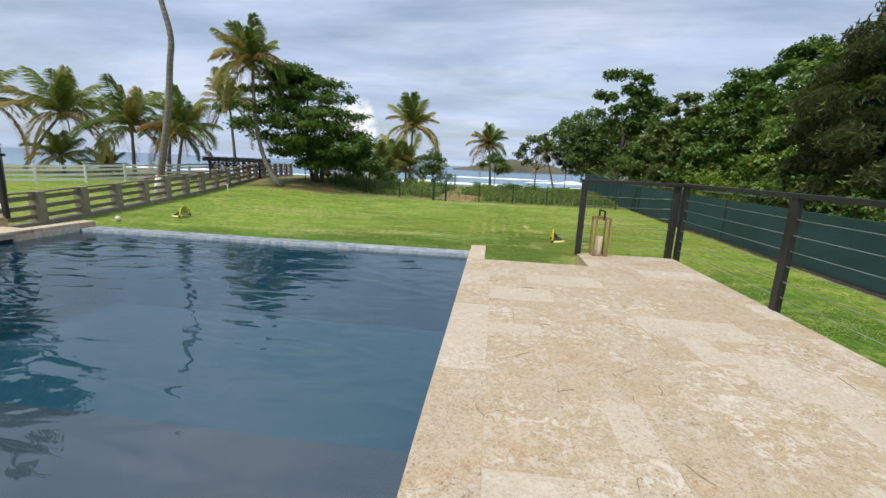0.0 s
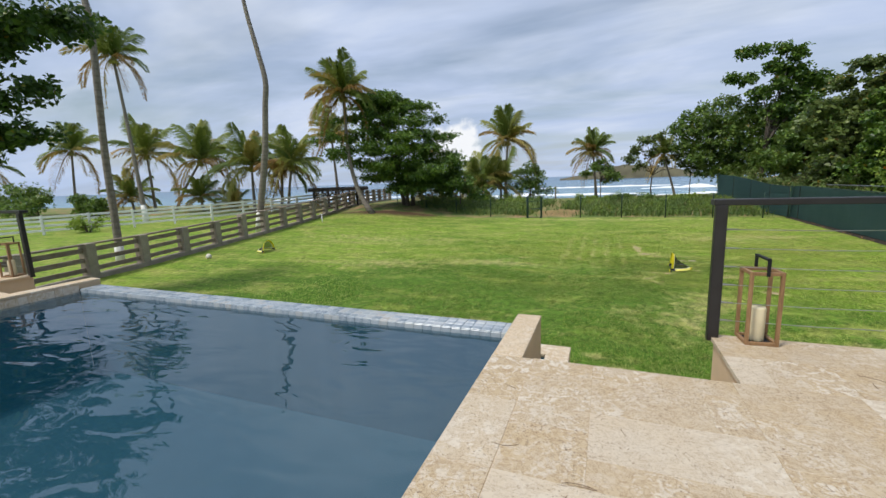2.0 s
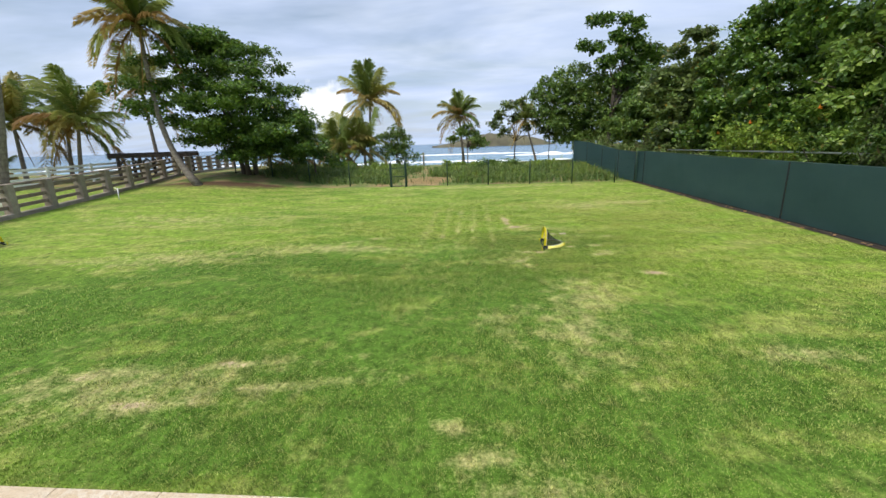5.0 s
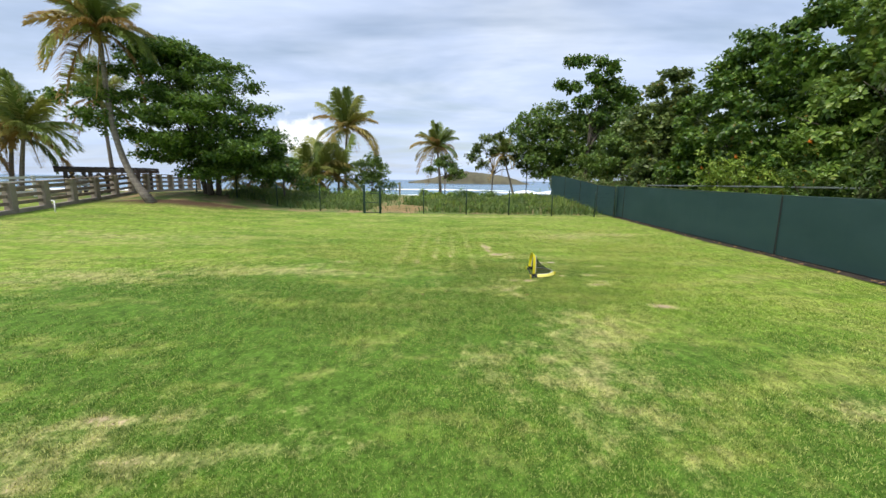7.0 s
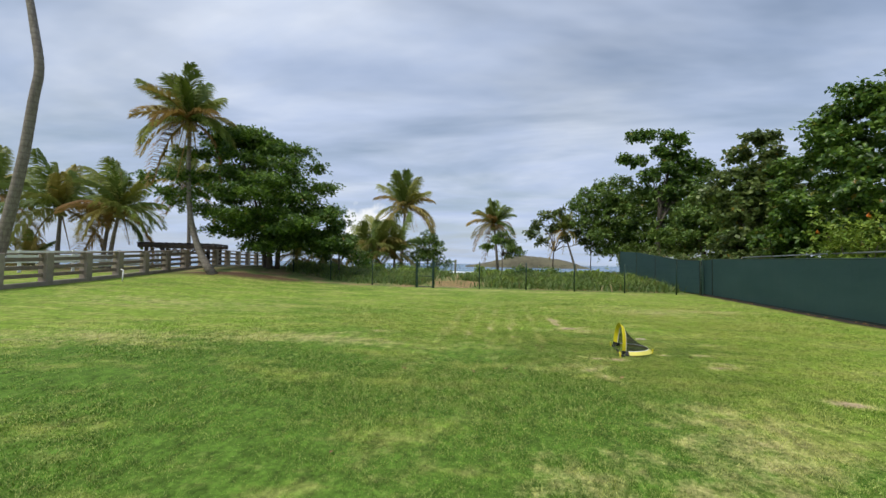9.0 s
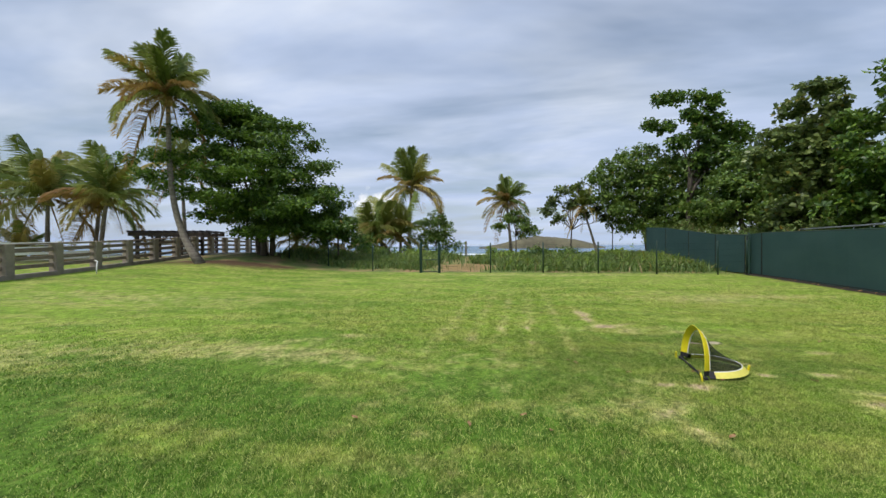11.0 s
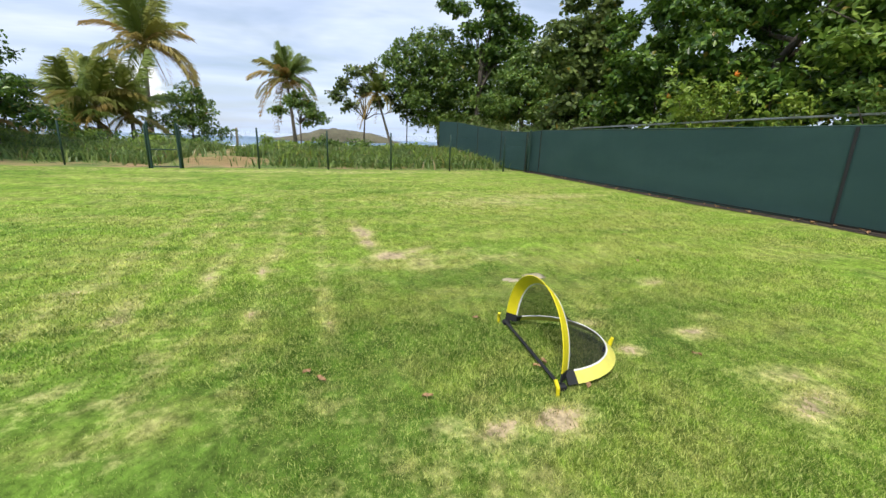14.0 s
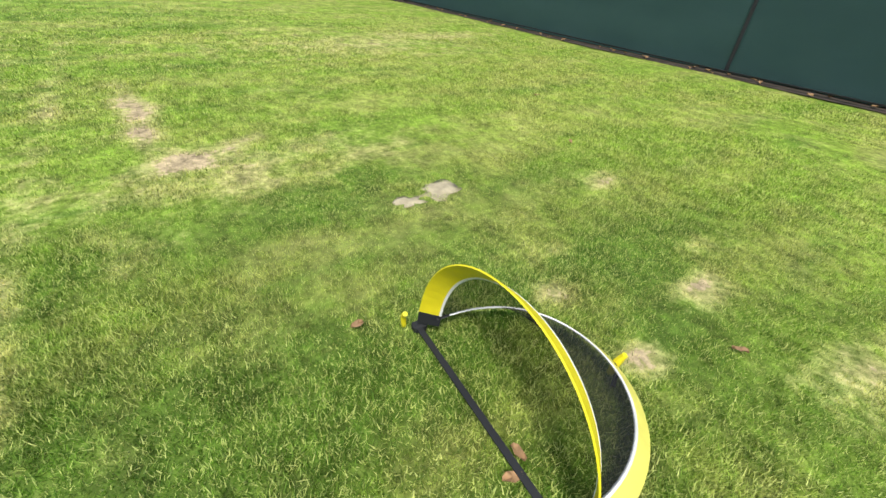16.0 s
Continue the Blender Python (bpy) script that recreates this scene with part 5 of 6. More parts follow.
def bare_trunk(x, y, pts, radii, label, limed=0.0):
    r = thing("dead_palm", label, "palm tree", group="dead palms")
    foot, knots, fine, thin = pts[:2], len(pts), [], []
    for i in range(knots - 1):
        a, b, c, d = (Vector(pts[min(max(i + k, 0), knots - 1)]) for k in (-1, 0, 1, 2))
        for k in range(5):
            t = k / 5
            fine.append(0.5 * (2 * b + (c - a) * t + (2 * a - 5 * b + 4 * c - d) * t * t + (3 * b - a - 3 * c + d) * t ** 3))
            thin.append(radii[i] + (radii[i + 1] - radii[i]) * t)
    pts, radii = fine + [Vector(pts[-1])], thin + [radii[-1]]
    part("trunk", tube(bmesh.new(), pts, radii, 10), M_PALM_BARK, r, "", True)
    if limed:
        part("limewash", tube(bmesh.new(), [foot[0], tuple(Vector(foot[0]).lerp(Vector(foot[1]), limed))], [radii[0] * 1.03, radii[0] * 1.02], 10), M_LIME, r, "whitewashed foot", True)
    return r


# ---------------------------------------------------------------- broad-leaved trees
def fence_line(y):
    return np.interp(y, [-8.0, -1.2, 8.3, 17.85, 28.3, 33.7, 37.8], [10.35, 10.62, 10.98, 11.64, 12.02, 11.55, 10.75])


def leaf_mesh(name, clumps, per, size, mat, seed, up=0.55, shell=0.55, narrow=0.55, tuft=6):
    """Leaves on rounded clumps: (centre, radii) each. The leaves stand in tufts round the ends of twigs; every leaf is a folded blade."""
    rng = np.random.default_rng(seed)
    cs = np.array([c for c, _ in clumps], float)
    rs = np.array([q for _, q in clumps], float)
    vol = rs.prod(1) ** (2 / 3)
    count = np.maximum(2, per / tuft * len(clumps) * vol / vol.sum()).astype(int)
    which = np.repeat(np.arange(len(clumps)), count)
    n = len(which)
    d = rng.normal(size=(n, 3))
    d /= np.linalg.norm(d, axis=1, keepdims=True)
    rad = shell + (1 - shell) * rng.random(n) ** 0.6
    rad *= 1 + 0.22 * rng.normal(size=n)
    p = cs[which] + d * rs[which] * rad[:, None]
    # nothing grows through the screen fence
    edge_x = fence_line(p[:, 1])
    ok = ~((cs[which][:, 0] > edge_x - 0.9) & (p[:, 0] < edge_x + 0.40) & (p[:, 0] > edge_x - 1.6) & (p[:, 2] < 2.25 + 0.9 * (p[:, 1] > 33)) & (p[:, 1] < 40))
    p, d = p[ok], d[ok]
    if tuft > 1:
        axis = d * (1 - up) + np.array([0, 0, up]) + 0.30 * rng.normal(size=d.shape)
        axis /= np.linalg.norm(axis, axis=1, keepdims=True)
        side = np.cross(axis, rng.normal(size=d.shape))
        side /= np.linalg.norm(side, axis=1, keepdims=True)
        other = np.cross(axis, side)
        turn = (np.arange(tuft) * 2 * np.pi / tuft)[None, :] + 0.5 * rng.normal(size=(len(p), tuft))
        out = side[:, None] * np.cos(turn)[..., None] + other[:, None] * np.sin(turn)[..., None]
        lift = (0.30 + 0.30 * rng.normal(size=turn.shape))[..., None]
        t = (out + axis[:, None] * lift).reshape(-1, 3)
        nor = (axis[:, None] - out * lift).reshape(-1, 3) + 0.22 * rng.normal(size=t.shape)
        p = (p[:, None] + out * size * 0.12 + axis[:, None] * size * 0.25 * rng.normal(size=turn.shape)[..., None]).reshape(-1, 3)
    else:
        nor = d * (1 - up) + np.array([0, 0, up]) + 0.45 * rng.normal(size=d.shape)
        t = rng.normal(size=d.shape) + d * 0.6 + np.array([0, 0, -0.35])
    n = len(p)
    nor /= np.linalg.norm(nor, axis=1, keepdims=True)
    t -= nor * (t * nor).sum(1, keepdims=True)
    t /= np.linalg.norm(t, axis=1, keepdims=True)
    s = np.cross(nor, t)
    L = size * (0.6 + 0.8 * rng.random(n))[:, None]
    W = L * narrow
    fold = nor * L * 0.14
    v = np.stack([p, p + t * L * 0.6 + s * W * 0.5 + fold, p + t * L - fold * 0.6, p + t * L * 0.6 - s * W * 0.5 + fold], 1).reshape(-1, 3)
    k = np.arange(n) * 4
    f = np.concatenate([np.stack([k, k + 1, k + 2], 1), np.stack([k, k + 2, k + 3], 1)])
    return numpy_mesh(name, v, f, mat)


def limbs(bm, foot, ends, r0, seed, fork=0.35):
    rnd = random.Random(seed)
    foot = Vector(foot)
    for e in ends:
        e = Vector(e)
        mid = foot.lerp(e, 0.5) + Vector((rnd.uniform(-0.3, 0.3), rnd.uniform(-0.3, 0.3), rnd.uniform(0.0, 0.5)))
        q = foot.lerp(mid, 0.5) + Vector((0, 0, 0.2))
        tube(bm, [foot, q, mid, mid.lerp(e, 0.6) + Vector((0, 0, 0.12)), e], [r0, r0 * 0.72, r0 * 0.5, r0 * 0.3, r0 * 0.1], 7)
        for _ in range(2):
            tip = mid.lerp(e, 0.5) + Vector((rnd.uniform(-1, 1), rnd.uniform(-1, 1), rnd.uniform(0.1, 0.9)))
            tube(bm, [mid, mid.lerp(tip, 0.5) + Vector((0, 0, 0.1)), tip], [r0 * 0.36, r0 * 0.22, r0 * 0.06], 6)


def tree(x, y, trunk_h, trunk_r, clumps, leaves, size, mat, seed, label, lean=(0, 0), stems=1, group="", up=0.55, narrow=0.55, name="tree", shell=0.5, tuft=6):
    """Clumps are relative to the foot of the tree: (dx, dy, dz, rx, ry, rz)."""
    rnd = random.Random(seed)
    z = gz(x, y)
    r = thing(name, label, "tree", group=group)
    fork = Vector((x + lean[0], y + lean[1], z + trunk_h))
    cl = [((x + c[0], y + c[1], z + c[2]), c[3:]) for c in clumps]
    bm = bmesh.new()
    tops = []
    for i in range(stems):
        a = 2.4 * i
        o = Vector((math.cos(a), math.sin(a), 0)) * (0 if stems == 1 else trunk_r * 2.6)
        f2 = fork + o * 1.6
        tube(bm, [Vector((x, y, z - 0.15)) + o, Vector((x, y, z)).lerp(fork, 0.45) + o * 1.2 + Vector((rnd.uniform(-.1, .1), rnd.uniform(-.1, .1), 0)), f2], [trunk_r * 1.35, trunk_r, trunk_r * 0.8], 9)
        tops.append(f2)
    big = sorted(cl, key=lambda c: -c[1][0] * c[1][1] * c[1][2])[:9]
    for i, f2 in enumerate(tops):
        limbs(bm, f2, [c for k, (c, _) in enumerate(big) if k % stems == i], trunk_r * 0.74, seed + i)
    part("trunk", bm, M_BARK, r, "brown forked trunk and limbs", True)
    part("crown", leaf_mesh("crown", cl, leaves / len(cl), size, mat, seed, up, shell, narrow, tuft), mat, r, "dense green leaves")
    return r


def dome_clumps(n, rx, ry, z0, z1, seed, size=(0.8, 1.5), flat=0.6, taper=0.5, shift=(0, 0)):
    """Clumps over an uneven dome from z0 to z1."""
    rnd = random.Random(seed)
    out = []
    for i in range(n):
        a = i * 2.39996 + rnd.uniform(-0.4, 0.4)
        t = (i + 0.5) / n
        h = z0 + (z1 - z0) * t ** 0.9
        rr = math.cos(t * math.pi / 2 * (1 - taper * 0.25)) ** (0.55 + taper) * rnd.uniform(0.72, 1.08)
        s = rnd.uniform(*size) * (1.0 - 0.35 * t)
        out.append((shift[0] * t + rx * rr * math.cos(a), shift[1] * t + ry * rr * math.sin(a), h + rnd.uniform(-0.3, 0.3), s, s, s * flat))
        if i % 2 == 0:
            out.append((shift[0] * t + 0.55 * rx * rr * math.cos(a + 1), shift[1] * t + 0.55 * ry * rr * math.sin(a + 1), h + rnd.uniform(-0.3, 0.5), s, s, s * flat))
    return out


def bush(x, y, r, h, leaves, size, mat, seed, label, name="shrub", category="shrub", group="", narrow=0.5, z=None):
    rnd = random.Random(seed)
    z = gz(x, y) if z is None else z
    ob = thing(name, label, category, group=group)
    cl = [((x + r * rnd.uniform(-0.7, 0.7), y + r * rnd.uniform(-0.7, 0.7), z + h * rnd.uniform(0.25, 0.8)), (r * rnd.uniform(0.35, 0.6), r * rnd.uniform(0.35, 0.6), h * rnd.uniform(0.2, 0.36))) for _ in range(9)]
    bm = bmesh.new()
    for c, _ in cl:
        tube(bm, [(x, y, z - 0.1), Vector((x, y, z)).lerp(Vector(c), 0.5) + Vector((0.05, 0, 0.1)), c], [0.035, 0.025, 0.008], 5)
    part("stems", bm, M_BARK, ob)
    part("foliage", leaf_mesh("foliage", cl, leaves / len(cl), size, mat, seed, 0.4, 0.3, narrow), mat, ob)
    return ob


# --- the palm and the great tree on the mound
palm(-13.3, 28.9, (-15.15, 29.0), 8.45, 0.17, 5, fronds=34, length=2.7, aged=0.50, bend=-4.0, label="tall leaning coconut palm with rusty drooping lower fronds", wind=(0.4, -0.1))
# tiers of the great tree: height, reach to either side, all over its foot
TIERS = [(1.9, -2.6, 4.6), (2.4, -4.2, 5.6), (3.4, -6.2, 5.7), (4.5, -8.2, 4.8), (5.7, -9.2, 4.1), (6.9, -6.8, 3.1), (7.9, -5.2, 1.8), (8.6, -3.6, -0.2)]
rnd = random.Random(77)
great = []
for h, x0, x1 in TIERS:
    cx_, a = (x0 + x1) / 2, (x1 - x0) / 2
    for k in range(int(5 + 1.9 * a)):
        ang, q = k * 2.39996 + h, math.sqrt((k + 0.6) / (5.6 + 1.9 * a))
        dx = cx_ + (a - 0.6) * q * math.cos(ang) * rnd.uniform(0.92, 1.08)
        if dx < -4.6 and rnd.random() < 0.45:
            continue
        w = rnd.uniform(0.85, 1.4) * (0.75 if dx < -4.6 else 1.0)
        great.append((dx, 0.72 * a * q * math.sin(ang), h - 0.55 * q * q + rnd.uniform(-0.34, 0.34), w, w, rnd.uniform(0.26, 0.46)))
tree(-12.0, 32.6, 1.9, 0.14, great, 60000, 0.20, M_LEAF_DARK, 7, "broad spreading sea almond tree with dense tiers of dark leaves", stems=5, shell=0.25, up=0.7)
tree(-7.9, 33.4, 1.4, 0.06, dome_clumps(8, 1.5, 1.2, 1.1, 3.0, 17, (0.5, 0.8), 0.55), 2600, 0.18, M_LEAF_DARK, 17, "small dark-leaved tree beside the wire fence")

# --- palms on the shore
palm(-6.9, 47.0, (-6.6, 47.0), 6.1, 0.17, 11, fronds=26, length=3.5, aged=0.45, wind=(0.5, 0))
palm(2.4, 44.8, (2.05, 44.8), 4.35, 0.14, 12, fronds=30, length=2.3, aged=0.42)
palm(8.9, 43.0, (7.8, 42.8), 3.6, 0.10, 13, fronds=15, length=1.7, aged=0.35, bend=0.1)
for i, (x, y, h, L) in enumerate([(-7.9, 42.0, 1.9, 3.6), (-6.5, 42.6, 1.6, 3.4), (-9.2, 42.0, 1.5, 3.2), (-8.4, 40.6, 0.7, 2.6), (-11.4, 39.0, 0.7, 2.5), (-13.4, 38.6, 0.6, 2.4)]):
    palm(x, y, (x, y), h, 0.14, 40 + i, fronds=12, length=L, aged=0.25, label="young palm with low arching fronds among the shore shrubs")

# --- palms of the next garden
LEFT = [(-29.4, 34.0, -29.0, 33.8, 4.8, 4.0), (-25.8, 34.5, -24.3, 33.8, 4.7, 3.5), (-27.4, 35.5, -26.8, 35.5, 4.6, 2.9), (-22.8, 38.8, -23.1, 38.8, 7.5, 2.9),
        (-40.5, 34.0, -35.8, 34.0, 5.7, 4.2), (-44.0, 34.5, -43.4, 34.0, 6.7, 3.9), (-33.3, 26.0, -34.1, 26.0, 13.4, 3.0), (-57.0, 34.0, -55.9, 34.0, 7.8, 3.8),
        (-60.0, 28.0, -61.0, 28.0, 6.0, 3.2), (-70.0, 30.0, -72.0, 30.0, 6.5, 3.4), (-36.0, 34.0, -36.4, 34.0, 2.0, 2.6), (-45.0, 33.0, -45.5, 33.0, 2.2, 3.0), (-33.5, 35.0, -33.0, 35.0, 1.2, 2.2)]
for i, (x, y, tx, ty, h, L) in enumerate(LEFT):
    palm(x, y, (tx, ty), h, 0.17, 60 + i, fronds=20, length=L, aged=0.30, limed=i in (4, 6), z=-0.1)
for i, (x, y, r, h) in enumerate([(-50, 27, 2.6, 3.4), (-57, 25, 3.0, 3.6), (-64, 24, 3.2, 4.2), (-47, 30, 1.8, 2.2), (-73, 22, 4, 5)]):
    bush(x, y, r, h, 2200, 0.32, M_LEAF, 80 + i, "green shrubs beyond the white fence", group="shrubs beyond the white fence")
bush(-31.0, 20.4, 0.9, 1.1, 900, 0.16, M_LEAF_LIGHT, 88, "rounded light green shrub in front of the white fence")

bare_trunk(-16.7, 21.4, [(-16.9, 21.4, 0.1), (-16.58, 21.4, 1.6), (-15.83, 21.4, 4.76), (-15.45, 21.4, 7.33), (-15.27, 21.4, 8.67), (-15.66, 21.4, 10.5), (-16.08, 21.4, 12.3), (-16.4, 21.4, 14.4)], [0.23, 0.20, 0.17, 0.155, 0.145, 0.13, 0.11, 0.08], "tall bent bare palm trunk without a crown", 0.9)
bare_trunk(-15.7, 12.8, [(-15.66, 12.8, -0.1), (-15.56, 12.8, 1.8), (-15.5, 12.8, 4.2), (-15.12, 12.8, 8.4), (-15.2, 12.8, 9.7)], [0.15, 0.13, 0.12, 0.11, 0.10], "straight bare palm trunk with a whitewashed foot", 0.5)

# --- the leafy tree over the far side of the terrace
over_pool = [(-12.14, 7.64, 6.84), (-11.89, 8.12, 6.26), (-11.55, 8.76, 6.66), (-12.14, 7.63, 5.21), (-11.8, 8.29, 5.15), (-11.5, 8.94, 5.45), (-12.0, 7.9, 4.35), (-12.43, 7.09, 3.75), (-11.3, 9.2, 7.0),
             (-11.05, 9.75, 7.2), (-12.1, 7.7, 4.0), (-12.0, 8.0, 7.5), (-12.4, 7.2, 6.0), (-12.5, 7.1, 4.7), (-13.2, 6.2, 6.6), (-13.4, 5.9, 5.2), (-13.6, 5.6, 7.6), (-13.9, 5.2, 4.4), (-14.4, 4.6, 6.2), (-12.0, 7.1, 7.6), (-12.0, 8.2, 7.9), (-12.0, 9.3, 8.3), (-12.0, 10.1, 7.5), (-12.0, 6.7, 6.1), (-12.0, 7.3, 5.2), (-12.0, 6.4, 3.7), (-12.0, 8.75, 6.5), (-12.0, 6.4, 4.8), (-12.8, 6.6, 3.1), (-13.0, 6.0, 3.9), (-10.4, 8.4, 6.7), (-10.7, 8.4, 7.7), (-12.6, 7.6, 3.3), (-13.4, 6.6, 3.4), (-13.6, 7.0, 2.9), (-11.2, 8.4, 4.3)]
rnd = random.Random(8)
near_left = [(x + 14.2, y - 4.9, z - gz(-14.2, 4.9), rnd.uniform(0.55, 0.85), rnd.uniform(0.55, 0.85), rnd.uniform(0.28, 0.45)) for x, y, z in over_pool]
tree(-14.2, 4.9, 2.8, 0.16, near_left, 15000, 0.17, M_LEAF_BACKLIT, 31, "dark leafy tree hanging over the far side of the pool", narrow=0.62, shell=0.1, up=0.3)
bush(-10.2, 6.3, 0.6, 1.9, 420, 0.22, M_LEAF, 33, "broad-leaved shrub growing up beside the terrace")

# --- small trees and shrubs of the dune
open_grape = [(-1.9, 0, 3.4, 0.6, 0.6, 0.4), (-1.3, 0.3, 4.2, 0.6, 0.6, 0.4), (-0.7, -0.2, 5.0, 0.6, 0.6, 0.35), (0.5, 0.1, 5.2, 0.6, 0.6, 0.35), (1.2, -0.3, 4.3, 0.55, 0.6, 0.35), (0.0, 0.4, 3.9, 0.7, 0.6, 0.4), (-1.0, -0.3, 2.8, 0.6, 0.5, 0.35), (1.9, 0.2, 3.5, 0.55, 0.5, 0.3), (2.5, 0.0, 2.8, 0.5, 0.5, 0.3), (1.0, 0.2, 3.1, 0.5, 0.5, 0.3)]
tree(7.0, 43.0, 2.0, 0.06, open_grape, 2300, 0.22, M_LEAF_OLIVE, 91, "thin open sea grape on the dune", narrow=0.75, shell=0.3)
tree(9.9, 42.6, 1.6, 0.04, [(0.1, 0, 3.4, 0.5, 0.5, 0.4), (-0.4, 0.2, 2.9, 0.45, 0.4, 0.3), (0.5, 0, 2.5, 0.4, 0.4, 0.3), (-0.3, 0, 2.1, 0.3, 0.3, 0.25)], 420, 0.20, M_LEAF_OLIVE, 92, "slender sapling with a few browning leaves on the dune", narrow=0.75)
tree(-3.9, 44.5, 1.0, 0.06, dome_clumps(14, 1.9, 1.4, 0.8, 3.4, 93, (0.6, 0.95), 0.6), 4200, 0.20, M_LEAF, 93, "rounded sea grape bush on the dune")
tree(2.75, 42.9, 1.6, 0.05, dome_clumps(10, 1.7, 0.9, 1.9, 3.3, 94, (0.45, 0.75), 0.5), 2400, 0.20, M_LEAF, 94, "rounded sea grape bush under the palm")
rnd = random.Random(4)
for i in range(26):
    x = -12 + 23.5 * (i + rnd.random()) / 26
    if -2.6 < x < 0.4:
        continue
    y = rnd.uniform(37.0, 40.5)
    bush(x, y, rnd.uniform(0.5, 1.0), rnd.uniform(0.45, 0.95), 420, 0.16, M_LEAF_LIGHT if rnd.random() < 0.35 else M_LEAF, 100 + i, "low green shrub on the dune", group="shrubs on the dune")

# --- woods behind the green screen
open_crown = [(-1.6, 0, 10.32, 0.69, 0.7, 0.36), (-0.6, 0.3, 10.46, 0.64, 0.7, 0.36), (0.6, 0.2, 10.36, 0.51, 0.6, 0.36), (1.5, -0.2, 9.83, 0.6, 0.7, 0.51), (-2.4, 0, 8.54, 0.64, 0.6, 0.32), (-1.3, 0.2, 8.47, 0.69, 0.7, 0.36), (0.0, -0.2, 9.15, 0.64, 0.7, 0.43), (0.9, 0.3, 8.9, 0.64, 0.7, 0.51), (1.7, 0, 8.53, 0.74, 0.8, 0.58),
              (2.6, 0.2, 8.02, 0.74, 0.8, 0.58), (3.2, -0.2, 7.55, 0.64, 0.8, 0.58), (1.6, 0.3, 7.19, 0.92, 0.9, 0.72), (0.5, -0.3, 7.8, 0.74, 0.8, 0.51), (-0.5, 0.2, 7.39, 0.83, 0.8, 0.51), (2.4, 0, 6.24, 1.01, 1.0, 0.87), (0.8, 0, 6.1, 0.92, 1.0, 0.72)]
tree(14.2, 40.2, 3.4, 0.15, open_crown, 9000, 0.24, M_LEAF_DARK, 200, "tall open tree rising above the woods", group="woods behind the screen fence", narrow=0.66, shell=0.35)
round_crown = [(-4.0, 0, 5.7, 0.8, 0.9, 0.5), (-3.2, 0.3, 6.4, 0.9, 0.9, 0.5), (-1.9, -0.2, 7.0, 1.0, 1.0, 0.55), (-0.4, 0.2, 7.5, 1.0, 1.0, 0.55), (1.2, 0, 6.8, 1.1, 1.0, 0.6), (2.8, 0.2, 6.2, 1.1, 1.0, 0.6), (4.0, 0.4, 5.6, 1.1, 1.0, 0.6)]
round_crown += [(dx, -0.9 + 0.4 * math.sin(dx * 3), dz, 1.0, 0.9, 0.55) for dz, x0, x1 in ((2.2, -1.5, 4.2), (3.2, -2.6, 4.4), (4.2, -3.4, 4.4), (5.2, -3.4, 4.0), (6.1, -2.2, 2.4)) for dx in np.arange(x0, x1, 1.35)]
round_crown += [(dx, 0.9, dz, 1.3, 1.0, 0.9) for dz, x0, x1 in ((2.4, -1.5, 4.2), (4.0, -2.4, 4.2), (5.6, -1.8, 3.0)) for dx in np.arange(x0, x1, 1.9)]
tree(12.5, 41.8, 1.6, 0.13, round_crown, 30000, 0.22, M_LEAF, 201, "rounded green tree at the end of the screen fence", group="woods behind the screen fence", stems=3, shell=0.4)
narrow_crown = [(0.4, 0, 7.25, 0.55, 0.5, 0.35), (1.2, 0.2, 7.35, 0.5, 0.5, 0.3), (-0.3, 0, 6.55, 0.55, 0.6, 0.35), (0.9, -0.3, 6.45, 0.6, 0.6, 0.4), (-0.9, 0, 5.45, 0.6, 0.7, 0.4), (0.2, -0.4, 5.65, 0.7, 0.7, 0.45), (1.6, 0.1, 5.75, 0.8, 0.7, 0.45), (-1.2, 0.2, 4.65, 0.65, 0.8, 0.45), (0.2, -0.6, 4.75, 0.8, 0.8, 0.5), (1.4, -0.3, 4.75, 0.9, 0.8, 0.5), (-0.7, -0.4, 3.75, 0.8, 0.8, 0.5), (0.7, -0.5, 3.75, 0.9, 0.8, 0.5), (2.0, -0.2, 3.75, 0.9, 0.8, 0.5), (-0.2, -0.4, 2.65, 0.9, 0.8, 0.5), (1.4, -0.4, 2.65, 1.0, 0.8, 0.5), (0.6, -0.4, 1.75, 1.0, 0.8, 0.5), (-0.4, 0.3, 1.95, 0.9, 0.8, 0.5)]
tree(13.7, 28.8, 1.8, 0.11, narrow_crown, 11000, 0.19, M_LEAF_OLIVE, 202, "upright sea grape with rounded olive leaves behind the screen fence", group="woods behind the screen fence", stems=2, narrow=0.85, shell=0.4)
